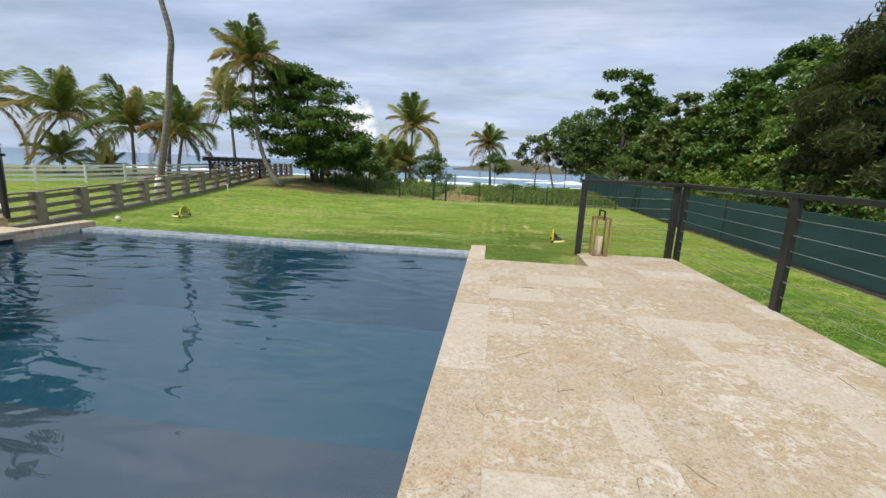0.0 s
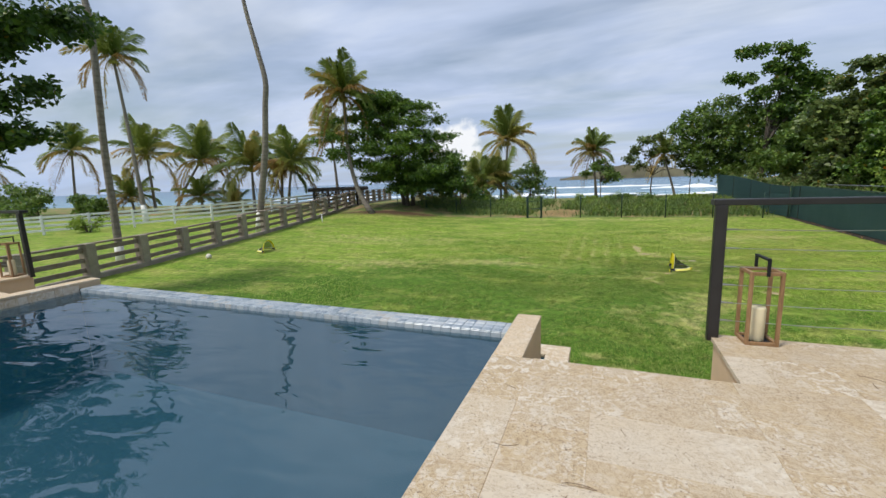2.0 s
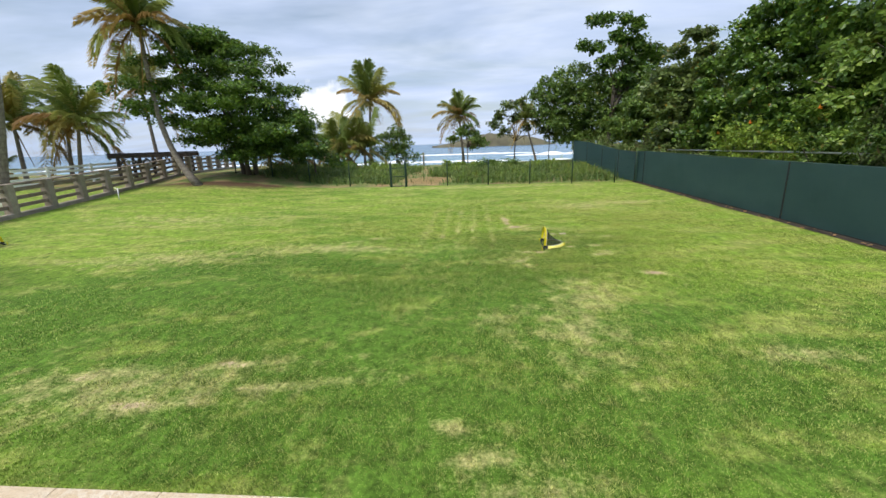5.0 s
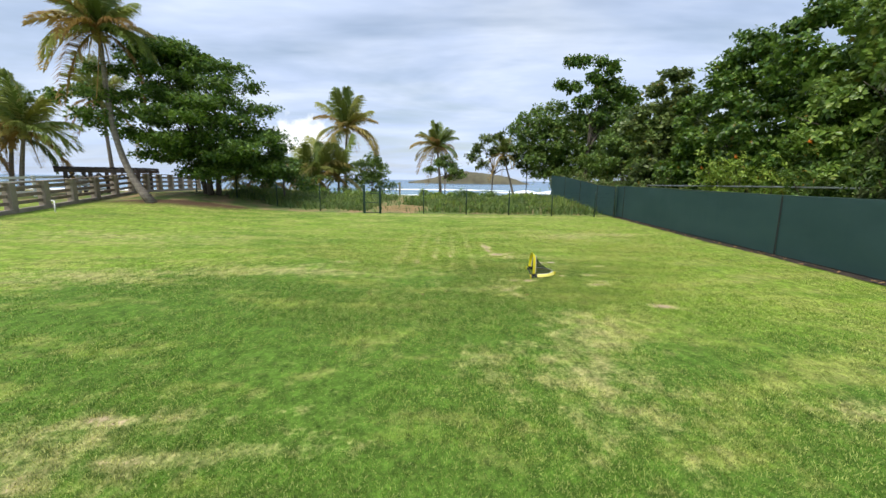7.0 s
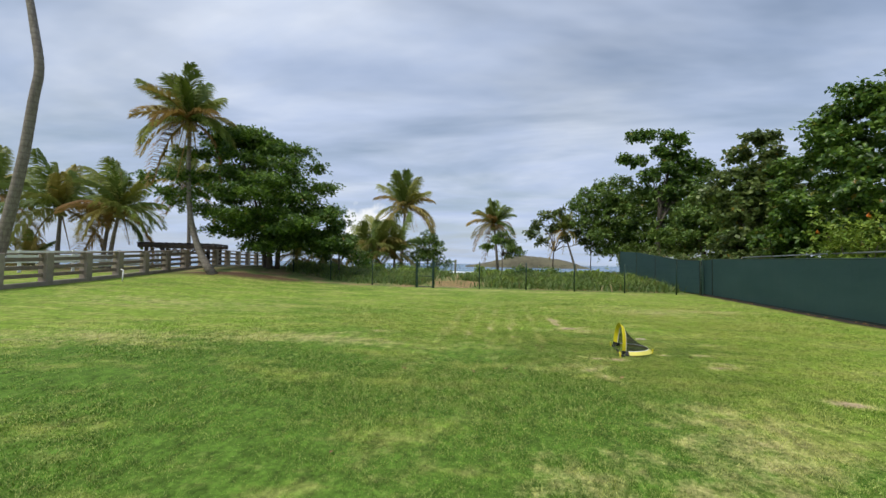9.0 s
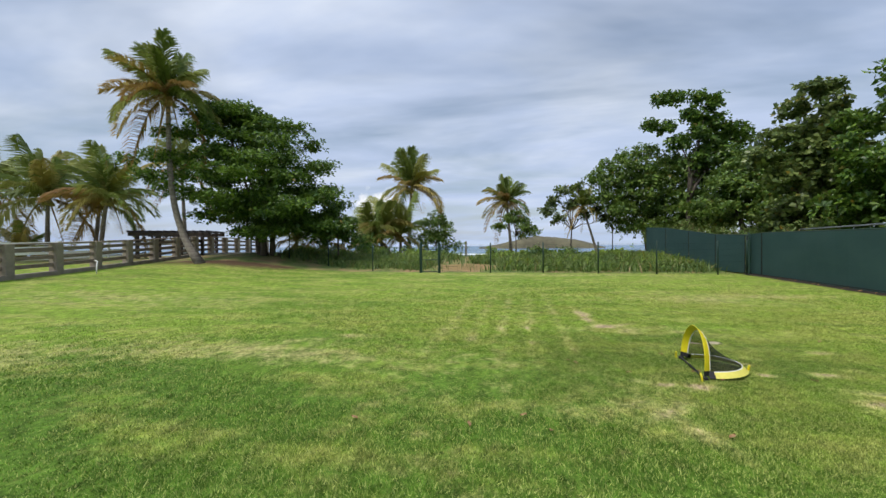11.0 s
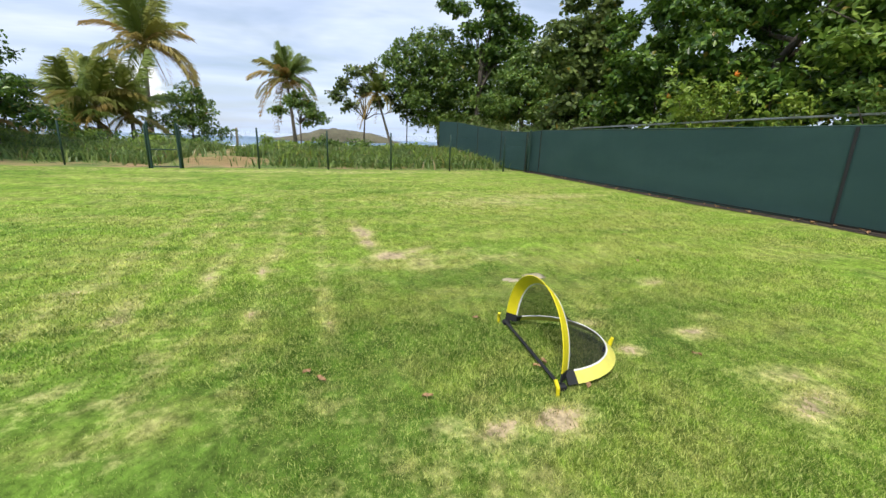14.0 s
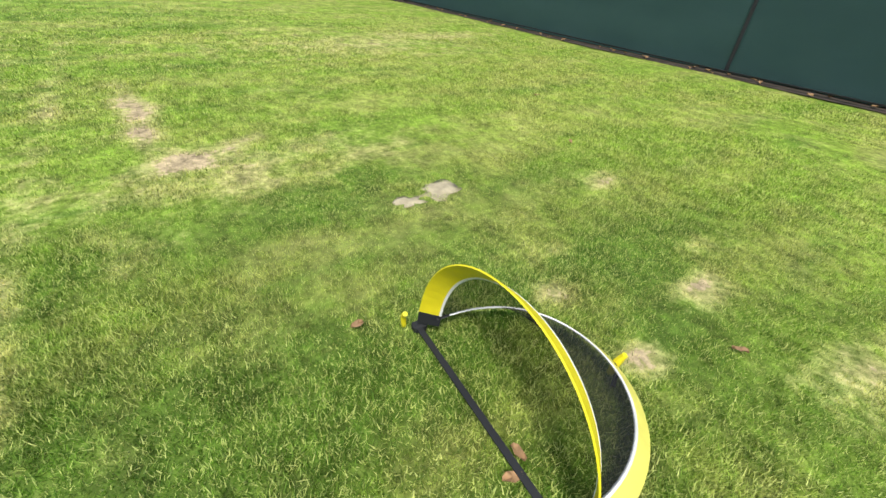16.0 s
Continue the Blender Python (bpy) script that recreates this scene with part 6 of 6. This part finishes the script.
WOOD = [
    (15.6, 35.6, 2.5, 6.6, "dense bright green tree behind the screen fence", M_LEAF, 0), (17.4, 32.2, 3.0, 7.6, "dense tree behind the screen fence", M_LEAF, 0), (15.9, 25.4, 2.8, 8.6, "dense sea grape tree behind the screen fence", M_LEAF_DARK, 0),
    (16.2, 21.8, 3.0, 9.3, "dense dark tree behind the screen fence", M_LEAF_DARK, 0), (15.6, 18.4, 2.5, 8.0, "leafy tree with large pale leaves behind the screen fence", M_LEAF_PALE, 0), (17.4, 16.4, 3.0, 9.8, "tall dark tree behind the screen fence", M_LEAF_DARK, 0),
    (14.5, 14.2, 2.6, 9.6, "feathery olive-green she-oak behind the screen fence", M_NEEDLE, 2), (15.6, 9.4, 3.1, 10.0, "dense tree behind the screen fence", M_LEAF, 0), (14.4, 5.4, 2.6, 8.6, "dense tree behind the screen fence", M_LEAF_DARK, 0), (15.0, 0.6, 3.2, 9.0, "dense tree behind the screen fence", M_LEAF, 0),
    (21.5, 29.0, 4.0, 8.6, "dark tree deep in the woods", M_LEAF_DARK, 0), (21.0, 20.0, 4.2, 10.0, "dark tree deep in the woods", M_LEAF_DARK, 0), (20.0, 10.0, 4.2, 11.0, "dark tree deep in the woods", M_LEAF_DARK, 0), (20.0, 38.0, 4.0, 7.6, "dark tree deep in the woods", M_LEAF_DARK, 0),
]
for i, (x, y, r, h, label, mat, kind) in enumerate(WOOD):
    deep = x > 19
    cl = dome_clumps(40, r * 1.05, r, 0.8, h - gz(x, y) - 0.3, 210 + i, (0.45, 1.0), 0.45, 0.15)
    if kind == 2:
        tree(x, y, h * 0.28, 0.15, cl, 46000, 0.26, mat, 210 + i, label, group="woods behind the screen fence", narrow=0.05, stems=2, up=0.1, tuft=1)
    else:
        tree(x, y, h * 0.28, 0.15, cl, 5500 if deep else 21000 if y > 14 else 13000, 0.30 if deep else 0.185, mat, 210 + i, label, group="woods behind the screen fence", narrow=0.66, stems=2, shell=0.4, up=0.5)
for i in range(24):
    y = 2 + 1.6 * i + rnd.uniform(-0.5, 0.5)
    x = float(fence_line(y)) + rnd.uniform(0.8, 1.3)
    mat = M_LEAF_LIGHT if 19.5 < y < 24 else (M_LEAF_DRY if y > 24 else M_LEAF)
    bush(x, y, rnd.uniform(0.8, 1.2), rnd.uniform(2.7, 3.3) - 0.9 * (y > 24), 2200, 0.13, mat, 300 + i, "creeper-covered shrub leaning on the screen fence", group="shrubs behind the screen fence")
for i in range(9):
    y = 10.5 + 2.1 * i
    bush(14.3 + 0.4 * math.sin(i * 2.0), y, 1.5, 3.4, 1500, 0.20, M_LEAF_DARK, 340 + i, "dark undergrowth shrub in the woods behind the fence", group="undergrowth in the woods")
bush(-30, -14, 6, 9, 3000, 0.4, M_LEAF_DARK, 401, "dark trees behind the terrace")

pipe_rail = thing("pipe_rail", "old galvanised fence rail behind the screen fence", "rail")
bm = bmesh.new()
tube(bm, [(12.1, 2.0, 2.0), (12.25, 12.0, 1.98), (12.4, 20.0, 1.95), (12.55, 27.0, 1.9)], 0.025, 6)
part("rail", bm, M_CABLE, pipe_rail)

for i, (x, y, z) in enumerate([(12.1, 20.6, 2.9), (12.4, 18.2, 3.2), (12.2, 22.5, 2.6)]):
    fl = thing("blossom", "single orange blossom on the shrubs behind the fence", "flower", group="orange blossoms")
    bm = bmesh.new()
    for k in range(6):
        a = k * math.pi / 3
        c = Vector((0.03 * math.cos(a), 0.03 * math.sin(a), 0.02))
        vs = [bm.verts.new(q) for q in (Vector((0, 0, 0)), c + Vector((-0.03 * math.sin(a), 0.03 * math.cos(a), 0.02)), c * 3 + Vector((0, 0, 0.03)), c + Vector((0.03 * math.sin(a), -0.03 * math.cos(a), 0.02)))]
        bm.faces.new(vs)
    part("petals", bm, M_BLOSSOM, fl)
    fl.matrix_basis = pose(x, y, z, 60, 0, 70)


def soft_noise(xy, cell, seed):
    """Smooth random values between 0 and 1 on a grid of cells."""
    rg = np.random.default_rng(seed)
    q = (xy + 40.0) / cell
    i = np.floor(q).astype(int)
    w = q - i
    w = w * w * (3 - 2 * w)
    table = rg.random((257, 257))
    a, b = i[:, 0] % 256, i[:, 1] % 256
    top = table[a, b] * (1 - w[:, 0]) + table[a + 1, b] * w[:, 0]
    low_ = table[a, b + 1] * (1 - w[:, 0]) + table[a + 1, b + 1] * w[:, 0]
    return top * (1 - w[:, 1]) + low_ * w[:, 1]


# ---------------------------------------------------------------- wild ground cover beyond the wire fence
def scatter_blades(name, xy, height, width, mat, seed, spread=0.45, z_of=ground_z):
    """Single upright blades: a narrow bent strip each."""
    rng = np.random.default_rng(seed)
    n = len(xy)
    z = z_of(xy[:, 0], xy[:, 1])
    p = np.column_stack([xy, z - 0.004])
    a = rng.random(n) * 2 * np.pi
    lean = spread * (0.25 + rng.random(n))
    h = height * (0.55 + 0.75 * rng.random(n))
    d = np.column_stack([np.cos(a), np.sin(a), np.zeros(n)])
    b = rng.random(n) * 2 * np.pi
    s = np.column_stack([np.cos(b), np.sin(b), np.zeros(n)]) * (width * (0.6 + 0.7 * rng.random(n)))[:, None]
    upv = np.array([0, 0, 1.0])
    m1 = p + d * (lean * h * 0.30)[:, None] + upv * (h * 0.58)[:, None]
    tip = p + d * (lean * h)[:, None] + upv * (h * (1 - 0.28 * lean))[:, None]
    v = np.stack([p - s, p + s, m1 + s * 0.7, m1 - s * 0.7, tip], 1).reshape(-1, 3)
    k = np.arange(n) * 5
    f = np.concatenate([np.stack([k, k + 1, k + 2], 1), np.stack([k, k + 2, k + 3], 1), np.stack([k + 3, k + 2, k + 4], 1)])
    return numpy_mesh(name, v, f, mat)


rng = np.random.default_rng(5)
n = 26000
xy = np.column_stack([rng.uniform(-11.5, 11.6, n), 29.9 + 9.5 * rng.random(n) ** 0.9])
line = np.interp(xy[:, 0], [-13, -8, -2, 12], [32.6, 31.6, 29.8, 29.2])
path = (np.abs(xy[:, 0] + 1.2 - 0.12 * (xy[:, 1] - 30)) < 0.9) | (np.hypot((xy[:, 0] + 0.1) / 1.9, (xy[:, 1] - 31.9) / 1.35) < 1.0)
line = line + np.where(xy[:, 0] > -5, 1.15, 0.5) + rng.normal(0, 0.45, n)
keep = (xy[:, 1] > line + 0.25) & ~(path & (rng.random(n) < 0.93))
wild = new("dune_plants", scatter_blades("dune_plants", xy[keep], 0.44, 0.030, M_LEAF_DRY, 6, 0.75))
tagged(wild, "knee-high wild green strap leaves covering the dune", "ground cover", kind="stuff")
n = 6000
xy = np.column_stack([rng.uniform(-11.5, 11.6, n), 31.2 + 8.0 * rng.random(n)])
path = (np.abs(xy[:, 0] + 1.2 - 0.12 * (xy[:, 1] - 30)) < 0.9) | (np.hypot((xy[:, 0] + 0.1) / 1.9, (xy[:, 1] - 31.9) / 1.35) < 1.0)
keep = ~path & (xy[:, 1] > np.interp(xy[:, 0], [-13, -8, -2, 12], [33.1, 32.1, 31.2, 30.6])) & (soft_noise(xy, 1.1, 8) > 0.45)
tall = new("dune_grass", scatter_blades("dune_grass", xy[keep], 0.62, 0.022, M_LEAF_LIGHT, 16, 0.95))
tagged(tall, "taller bright green grass blades standing in the dune plants", "ground cover", kind="stuff")
n = 9000
xy = np.column_stack([rng.uniform(-11.5, 11.6, n), 30.1 + 8.0 * rng.random(n)])
line = np.interp(xy[:, 0], [-13, -8, -2, 12], [32.6, 31.6, 29.8, 29.2])
xy = xy[(xy[:, 1] > line + 0.9) & (np.abs(xy[:, 0] + 1.2) > 1.1) & (np.hypot((xy[:, 0] + 0.1) / 1.9, (xy[:, 1] - 31.9) / 1.35) > 1.1)]
cl = [((x, y, gz(x, y) + 0.14), (0.25, 0.25, 0.16)) for x, y in xy[:1600]]
creeper = new("dune_creeper", leaf_mesh("dune_creeper", cl, 11, 0.11, M_LEAF, 9, 0.6, 0.4))
tagged(creeper, "low green beach creeper between the strap leaves", "ground cover", kind="stuff")


# ---------------------------------------------------------------- grass of the lawn
def off_terrace(xy):
    q = np.array(HOUSE.inverted())
    u = q[0, 0] * xy[:, 0] + q[0, 1] * xy[:, 1] + q[0, 3]
    v = q[1, 0] * xy[:, 0] + q[1, 1] * xy[:, 1] + q[1, 3]
    stairs_ = (v < -0.96 + TREAD * 7 + 0.02) & (u < 1.66) & (u > 0.4)
    return ~((v < 1.07) & (u < 0.45) & (u > 2 * MID - 0.45)) & ~stairs_ & ~((v < -0.11) & (u < 2.99))


def lawn_blades(name, xy, height, width, seed):
    """Mown blades: one leaning, tapered triangle each, longer where the turf stands in tussocks."""
    rg = np.random.default_rng(seed)
    n = len(xy)
    p = np.column_stack([xy, ground_z(xy[:, 0], xy[:, 1]) - 0.003])
    tuss = 0.6 * soft_noise(xy, 0.16, 13) + 0.4 * soft_noise(xy, 0.05, 14)
    h = height * (0.45 + 0.5 * rg.random(n) + 0.9 * (tuss - 0.35))
    a = 2 * np.pi * (rg.random(n) + 0.5 * soft_noise(xy, 0.12, 15))
    lean = 0.2 + 0.8 * rg.random(n)
    tip = p + np.column_stack([np.cos(a) * lean * h, np.sin(a) * lean * h, h * (1 - 0.22 * lean)])
    b = rg.random(n) * 2 * np.pi
    s = np.column_stack([np.cos(b), np.sin(b), np.zeros(n)]) * (width * (0.6 + 0.7 * rg.random(n)))[:, None]
    v = np.stack([p - s, p + s, tip], 1).reshape(-1, 3)
    return numpy_mesh(name, v, np.arange(n * 3).reshape(-1, 3), M_BLADE)


def grass(name, most, seed, area, width, height, reach=None):
    """Short blades, densest where one walks and thinning out with distance."""
    rg = np.random.default_rng(seed)
    x0, x1, y0, y1 = area
    n = int((x1 - x0) * (y1 - y0) * most)
    xy = np.column_stack([rg.uniform(x0, x1, n), rg.uniform(y0, y1, n)])
    far = off_way(xy[:, 0], xy[:, 1])
    share = np.minimum(1, (2.4 / np.maximum(far, 0.1)) ** 1.7) * np.clip((11.0 - far) / 5.0, 0, 1)
    if reach:
        share = np.clip((reach - np.hypot(xy[:, 0] - (x0 + x1) / 2, xy[:, 1] - (y0 + y1) / 2)) / 1.0, 0, 1)
    share = share * np.clip(0.4 + 1.1 * (0.55 * soft_noise(xy, 0.07, 3) + 0.45 * soft_noise(xy, 0.23, 4)), 0, 1)
    take = (rg.random(n) < share) & off_terrace(xy)
    xy, far = xy[take], far[take]
    worn = worn_at(xy[:, 0], xy[:, 1]) + rg.normal(0, 0.15, len(xy)) + 0.5 * (soft_noise(xy, 0.09, 17) - 0.5)
    take = rg.random(len(xy)) < np.interp(worn, [0.2, 0.5, 0.9, 1.2], [1.0, 0.45, 0.12, 0.03])
    for sx_, sy_ in ((4.86, 16.61), (4.60, 16.57)):
        take &= np.hypot((xy[:, 0] - sx_) * 0.75, xy[:, 1] - sy_) > 0.075
    xy, far = xy[take], far[take]
    ob = new(name, wear_on(lawn_blades(name, xy, height, width * np.clip(far / 2.2, 1, 3.0) ** 0.8, seed + 1)))
    return tagged(ob, "short mown lawn grass", "grass", kind="stuff")


grass("lawn_grass", 10500, 21, (-10.0, 11.0, 7.0, 27.0), 0.0026, 0.028)
grass("lawn_grass", 31000, 27, (1.7, 6.9, 12.7, 17.9), 0.0021, 0.027, 2.6)

# flattened lumps for the pale sandy patch, and dead leaves on the lawn
SAND_PATCHES = [(4.86, 16.61, 0.145, 10), (4.60, 16.57, 0.095, -5)]
for i, (x, y, r, turn) in enumerate(SAND_PATCHES):
    bm = bmesh.new()
    bmesh.ops.create_icosphere(bm, subdivisions=3, radius=1.0)
    for v in bm.verts:
        v.co *= 1 + 0.8 * noise.noise(v.co * 1.9 + Vector((i * 5, 0, 0))) + 0.2 * noise.noise(v.co * 5.0)
        v.co = Vector((v.co.x * r, v.co.y * r * 0.7, max(v.co.z, -0.5) * 0.009))
    s = new("flat_stone", mesh_of(bm, "flat_stone", M_PALE_SAND, True))
    s.matrix_basis = pose(x, y, gz(x, y) + 0.004, 0, 0, turn)
    tagged(s, "pale bare sandy patch in the grass", "stone", group="stones in the lawn")


def dead_leaf_mesh():
    bm = bmesh.new()
    c = [bm.verts.new((0, -0.045 + 0.09 * k / 4, 0.010 * math.sin(k))) for k in range(5)]
    for s in (-1, 1):
        e = [bm.verts.new((s * 0.026 * math.sin(math.pi * (k + 0.4) / 5), -0.045 + 0.09 * k / 4, 0.014 + 0.006 * math.cos(k * 2))) for k in range(5)]
        for k in range(4):
            bm.faces.new((c[k], c[k + 1], e[k + 1], e[k]))
    return mesh_of(bm, "dead_leaf", M_DEAD_LEAF)


DL = dead_leaf_mesh()
LEAVES = [(4.06, 15.17), (4.00, 15.13), (4.16, 14.89), (5.04, 14.98), (3.91, 15.84), (2.70, 18.87), (3.31, 15.03), (2.74, 15.42), (1.73, 13.54), (2.15, 13.76), (2.34, 13.51), (2.81, 15.33), (3.60, 13.59), (0.80, 11.09), (0.81, 13.53), (6.3, 16.8), (7.2, 18.0)]
for i, (x, y) in enumerate(LEAVES):
    ob = new("dead_leaf", DL)
    ob.matrix_basis = pose(x, y, gz(x, y) + 0.024, 15 * math.sin(i * 3), 12 * math.cos(i * 5), 70 * i) @ Matrix.Diagonal((0.62, 0.62, 0.62, 1))
    tagged(ob, "curled brown dead leaf on the grass", "leaf", group="fallen leaves on the lawn")

rnd = random.Random(61)
for i in range(34):
    y = rnd.uniform(12.0, 27.5)
    x = float(np.interp(y, [p[1] for p in SCREEN], [p[0] for p in SCREEN])) - rnd.uniform(0.06, 0.34)
    ob = new("dead_leaf", DL)
    ob.matrix_basis = pose(x, y, gz(x, y) + 0.045, rnd.uniform(-25, 25), rnd.uniform(-25, 25), rnd.uniform(0, 360)) @ Matrix.Diagonal((1.1, 1.1, 1.1, 1))
    tagged(ob, "curled brown dead leaf at the foot of the screen fence", "leaf", group="fallen leaves along the fence")

# white stub of pipe at the rail fence, and a lone post on the beach path
stub = thing("pipe_stub", "bent white plastic pipe standing at the foot of the rail fence", "pipe")
bm = bmesh.new()
zs = gz(-15.1, 25.2)
tube(bm, [(-15.05, 25.1, zs - 0.05), (-15.05, 25.1, zs + 0.22), (-15.12, 25.2, zs + 0.50), (-15.30, 25.25, zs + 0.53)], 0.025, 8)
part("pipe", bm, M_WHITE_PAINT, stub, "", True)
lone = thing("beach_post", "single weathered post beside the beach path", "post")
bm = bmesh.new()
zl = gz(-1.5, 46.0)
tube(bm, [(-1.5, 46.0, zl - 0.1), (-1.5, 46.0, zl + 1.25), (-1.5, 46.0, zl + 1.28)], [0.09, 0.08, 0.05], 8)
part("post", bm, M_CONCRETE, lone)

# dry twigs blown over the paving
rnd = random.Random(12)
for i in range(26):
    u, v = rnd.uniform(0.2, 2.8), rnd.uniform(-6.3, -0.4)
    if v > -1.0:
        u = rnd.uniform(1.8, 2.8)
    a, bend_, L = rnd.uniform(0, 6.28), rnd.uniform(-1.2, 1.2), rnd.uniform(0.06, 0.17)
    p, pts = Vector((0, 0, 0)), []
    for k in range(6):
        pts.append(tuple(p + Vector((0, 0, 0.0025 + 0.002 * (k % 2)))))
        p = p + Vector((math.cos(a), math.sin(a), 0)) * L / 5
        a += bend_ / 5
    tw = new("dry_twig", mesh_of(tube(bmesh.new(), pts, 0.0013, 4), "dry_twig", M_TWIG))
    tw.matrix_basis = HOUSE @ Matrix.Translation((u, v, D))
    tagged(tw, "thin curved dry brown twig on the paving", "twig", group="dry twigs on the terrace")

# ---------------------------------------------------------------- tiles of the vanishing edge
TILE = 0.098
row_boxes = {}


def piece(key, size, mat, name, parent, at, bevel=0.003):
    if key not in row_boxes:
        w, l, h = size
        row_boxes[key] = mesh_of(box(-w / 2, w / 2, -l / 2, l / 2, -h, 0, bevel), name, mat)
    ob = new(name, row_boxes[key])
    ob.parent = parent
    ob.matrix_basis = Matrix.Translation(at)
    return ob


count = 0
nt = int((-2 * MID) / 0.1)
for i in range(nt):
    u = -0.05 - 0.1 * i
    for j in range(3):
        v = -0.295 + 0.043 + 0.087 * j
        if i < 56 or j == 0:
            piece("weir_top", (TILE, 0.084, 0.012), M_WEIR, "tile", shell, (u, v, 1.380 + 0.001 * math.sin(i * 7 + j * 3)))
    piece("weir_in", (TILE, 0.012, 0.075), M_WEIR, "tile", shell, (u, -0.299, 1.372))
bm = bmesh.new()
for i in range(56, nt):
    u = -0.05 - 0.1 * i
    for j in (1, 2):
        v = -0.295 + 0.043 + 0.087 * j
        add_box(bm, u - TILE / 2, u + TILE / 2, v - 0.042, v + 0.042, 1.368, 1.380)
tagged(part("tile_run", bm, M_WEIR_RUN, shell, "glazed blue-grey tiles"), kind="stuff")
bm = bmesh.new()
for i in range(nt):
    u = -0.05 - 0.1 * i
    for j in range(8):
        add_box(bm, u - TILE / 2, u + TILE / 2, -0.035, -0.027, 0.55 + 0.1 * j, 0.648 + 0.1 * j)
tagged(part("tile_run", bm, M_WEIR_RUN, shell, "glazed blue-grey tiles"), kind="stuff")
for side_u in (-0.004, 2 * MID + 0.004):
    bm = bmesh.new()
    for j in range(45):
        add_box(bm, side_u - 0.006, side_u + 0.006, -0.40 - 0.1 * j, -0.302 - 0.1 * j, 1.30, 1.43)
    tagged(part("facing_run", bm, M_COPING, shell, "pale stone facing above the waterline"), kind="stuff")

# ---------------------------------------------------------------- terrace pavers
def paving(u0, u1, v0, v1, seed, cell=0.203):
    """Splits a rectangle into stones of a few sizes on a small grid."""
    rnd = random.Random(seed)
    nu, nv = max(1, round((u1 - u0) / cell)), max(1, round((v1 - v0) / cell))
    cu, cv = (u1 - u0) / nu, (v1 - v0) / nv
    used = [[False] * nv for _ in range(nu)]
    out = []
    for j in range(nv):
        for i in range(nu):
            if used[i][j]:
                continue
            for w, h in rnd.sample([(2, 1), (2, 2), (3, 2), (4, 2), (2, 3), (1, 2)], 6) + [(1, 1)]:
                if i + w <= nu and j + h <= nv and not any(used[a][b] for a in range(i, i + w) for b in range(j, j + h)):
                    break
            for a in range(i, i + w):
                for b in range(j, j + h):
                    used[a][b] = True
            out.append((u0 + cu * i, u0 + cu * (i + w), v0 + cv * j, v0 + cv * (j + h)))
    return out


paver_meshes = {}


def lay(stones, joined, limit=-7.2):
    for u0, u1, v0, v1 in stones:
        if v1 < limit or joined is not None and u1 < -1:
            add_box(joined, u0 + 0.0015, u1 - 0.0015, v0 + 0.0015, v1 - 0.0015, D - TH, D)
            continue
        key = (round(u1 - u0, 3), round(v1 - v0, 3))
        if key not in paver_meshes:
            w, l = key
            paver_meshes[key] = mesh_of(box(-w / 2 + 0.0005, w / 2 - 0.0005, -l / 2 + 0.0005, l / 2 - 0.0005, -TH, 0, 0.0012), "paver", M_PAVER)
        ob = new("paver", paver_meshes[key])
        ob.parent = pavement
        ob.matrix_basis = Matrix.Translation(((u0 + u1) / 2, (v0 + v1) / 2, D + random.uniform(-0.0008, 0.0008)))


rest = bmesh.new()
lay(paving(0.31, 2.975, V0, -0.965, 41), rest)
lay(paving(1.585, 2.975, -0.963, -0.10, 42), rest)
edge = [(0.0, 0.308, -0.975 - 0.61 * (k + 1), -0.977 - 0.61 * k) for k in range(10)]
lay(edge, rest)
rest2 = bmesh.new()
lay(paving(2 * MID - 2.975, 2 * MID - 0.31, V0, -0.965, 43), rest2, -99)
lay(paving(2 * MID - 2.975, 2 * MID - 1.585, -0.963, -0.10, 44), rest2, -99)
lay([(2 * MID - 0.308, 2 * MID, a[2], a[3]) for a in edge], rest2, -99)
tagged(part("paver_run", rest, M_COPING, pavement, "travertine pavers"), kind="stuff")
tagged(part("paver_run", rest2, M_COPING, pavement, "travertine pavers"), kind="stuff")
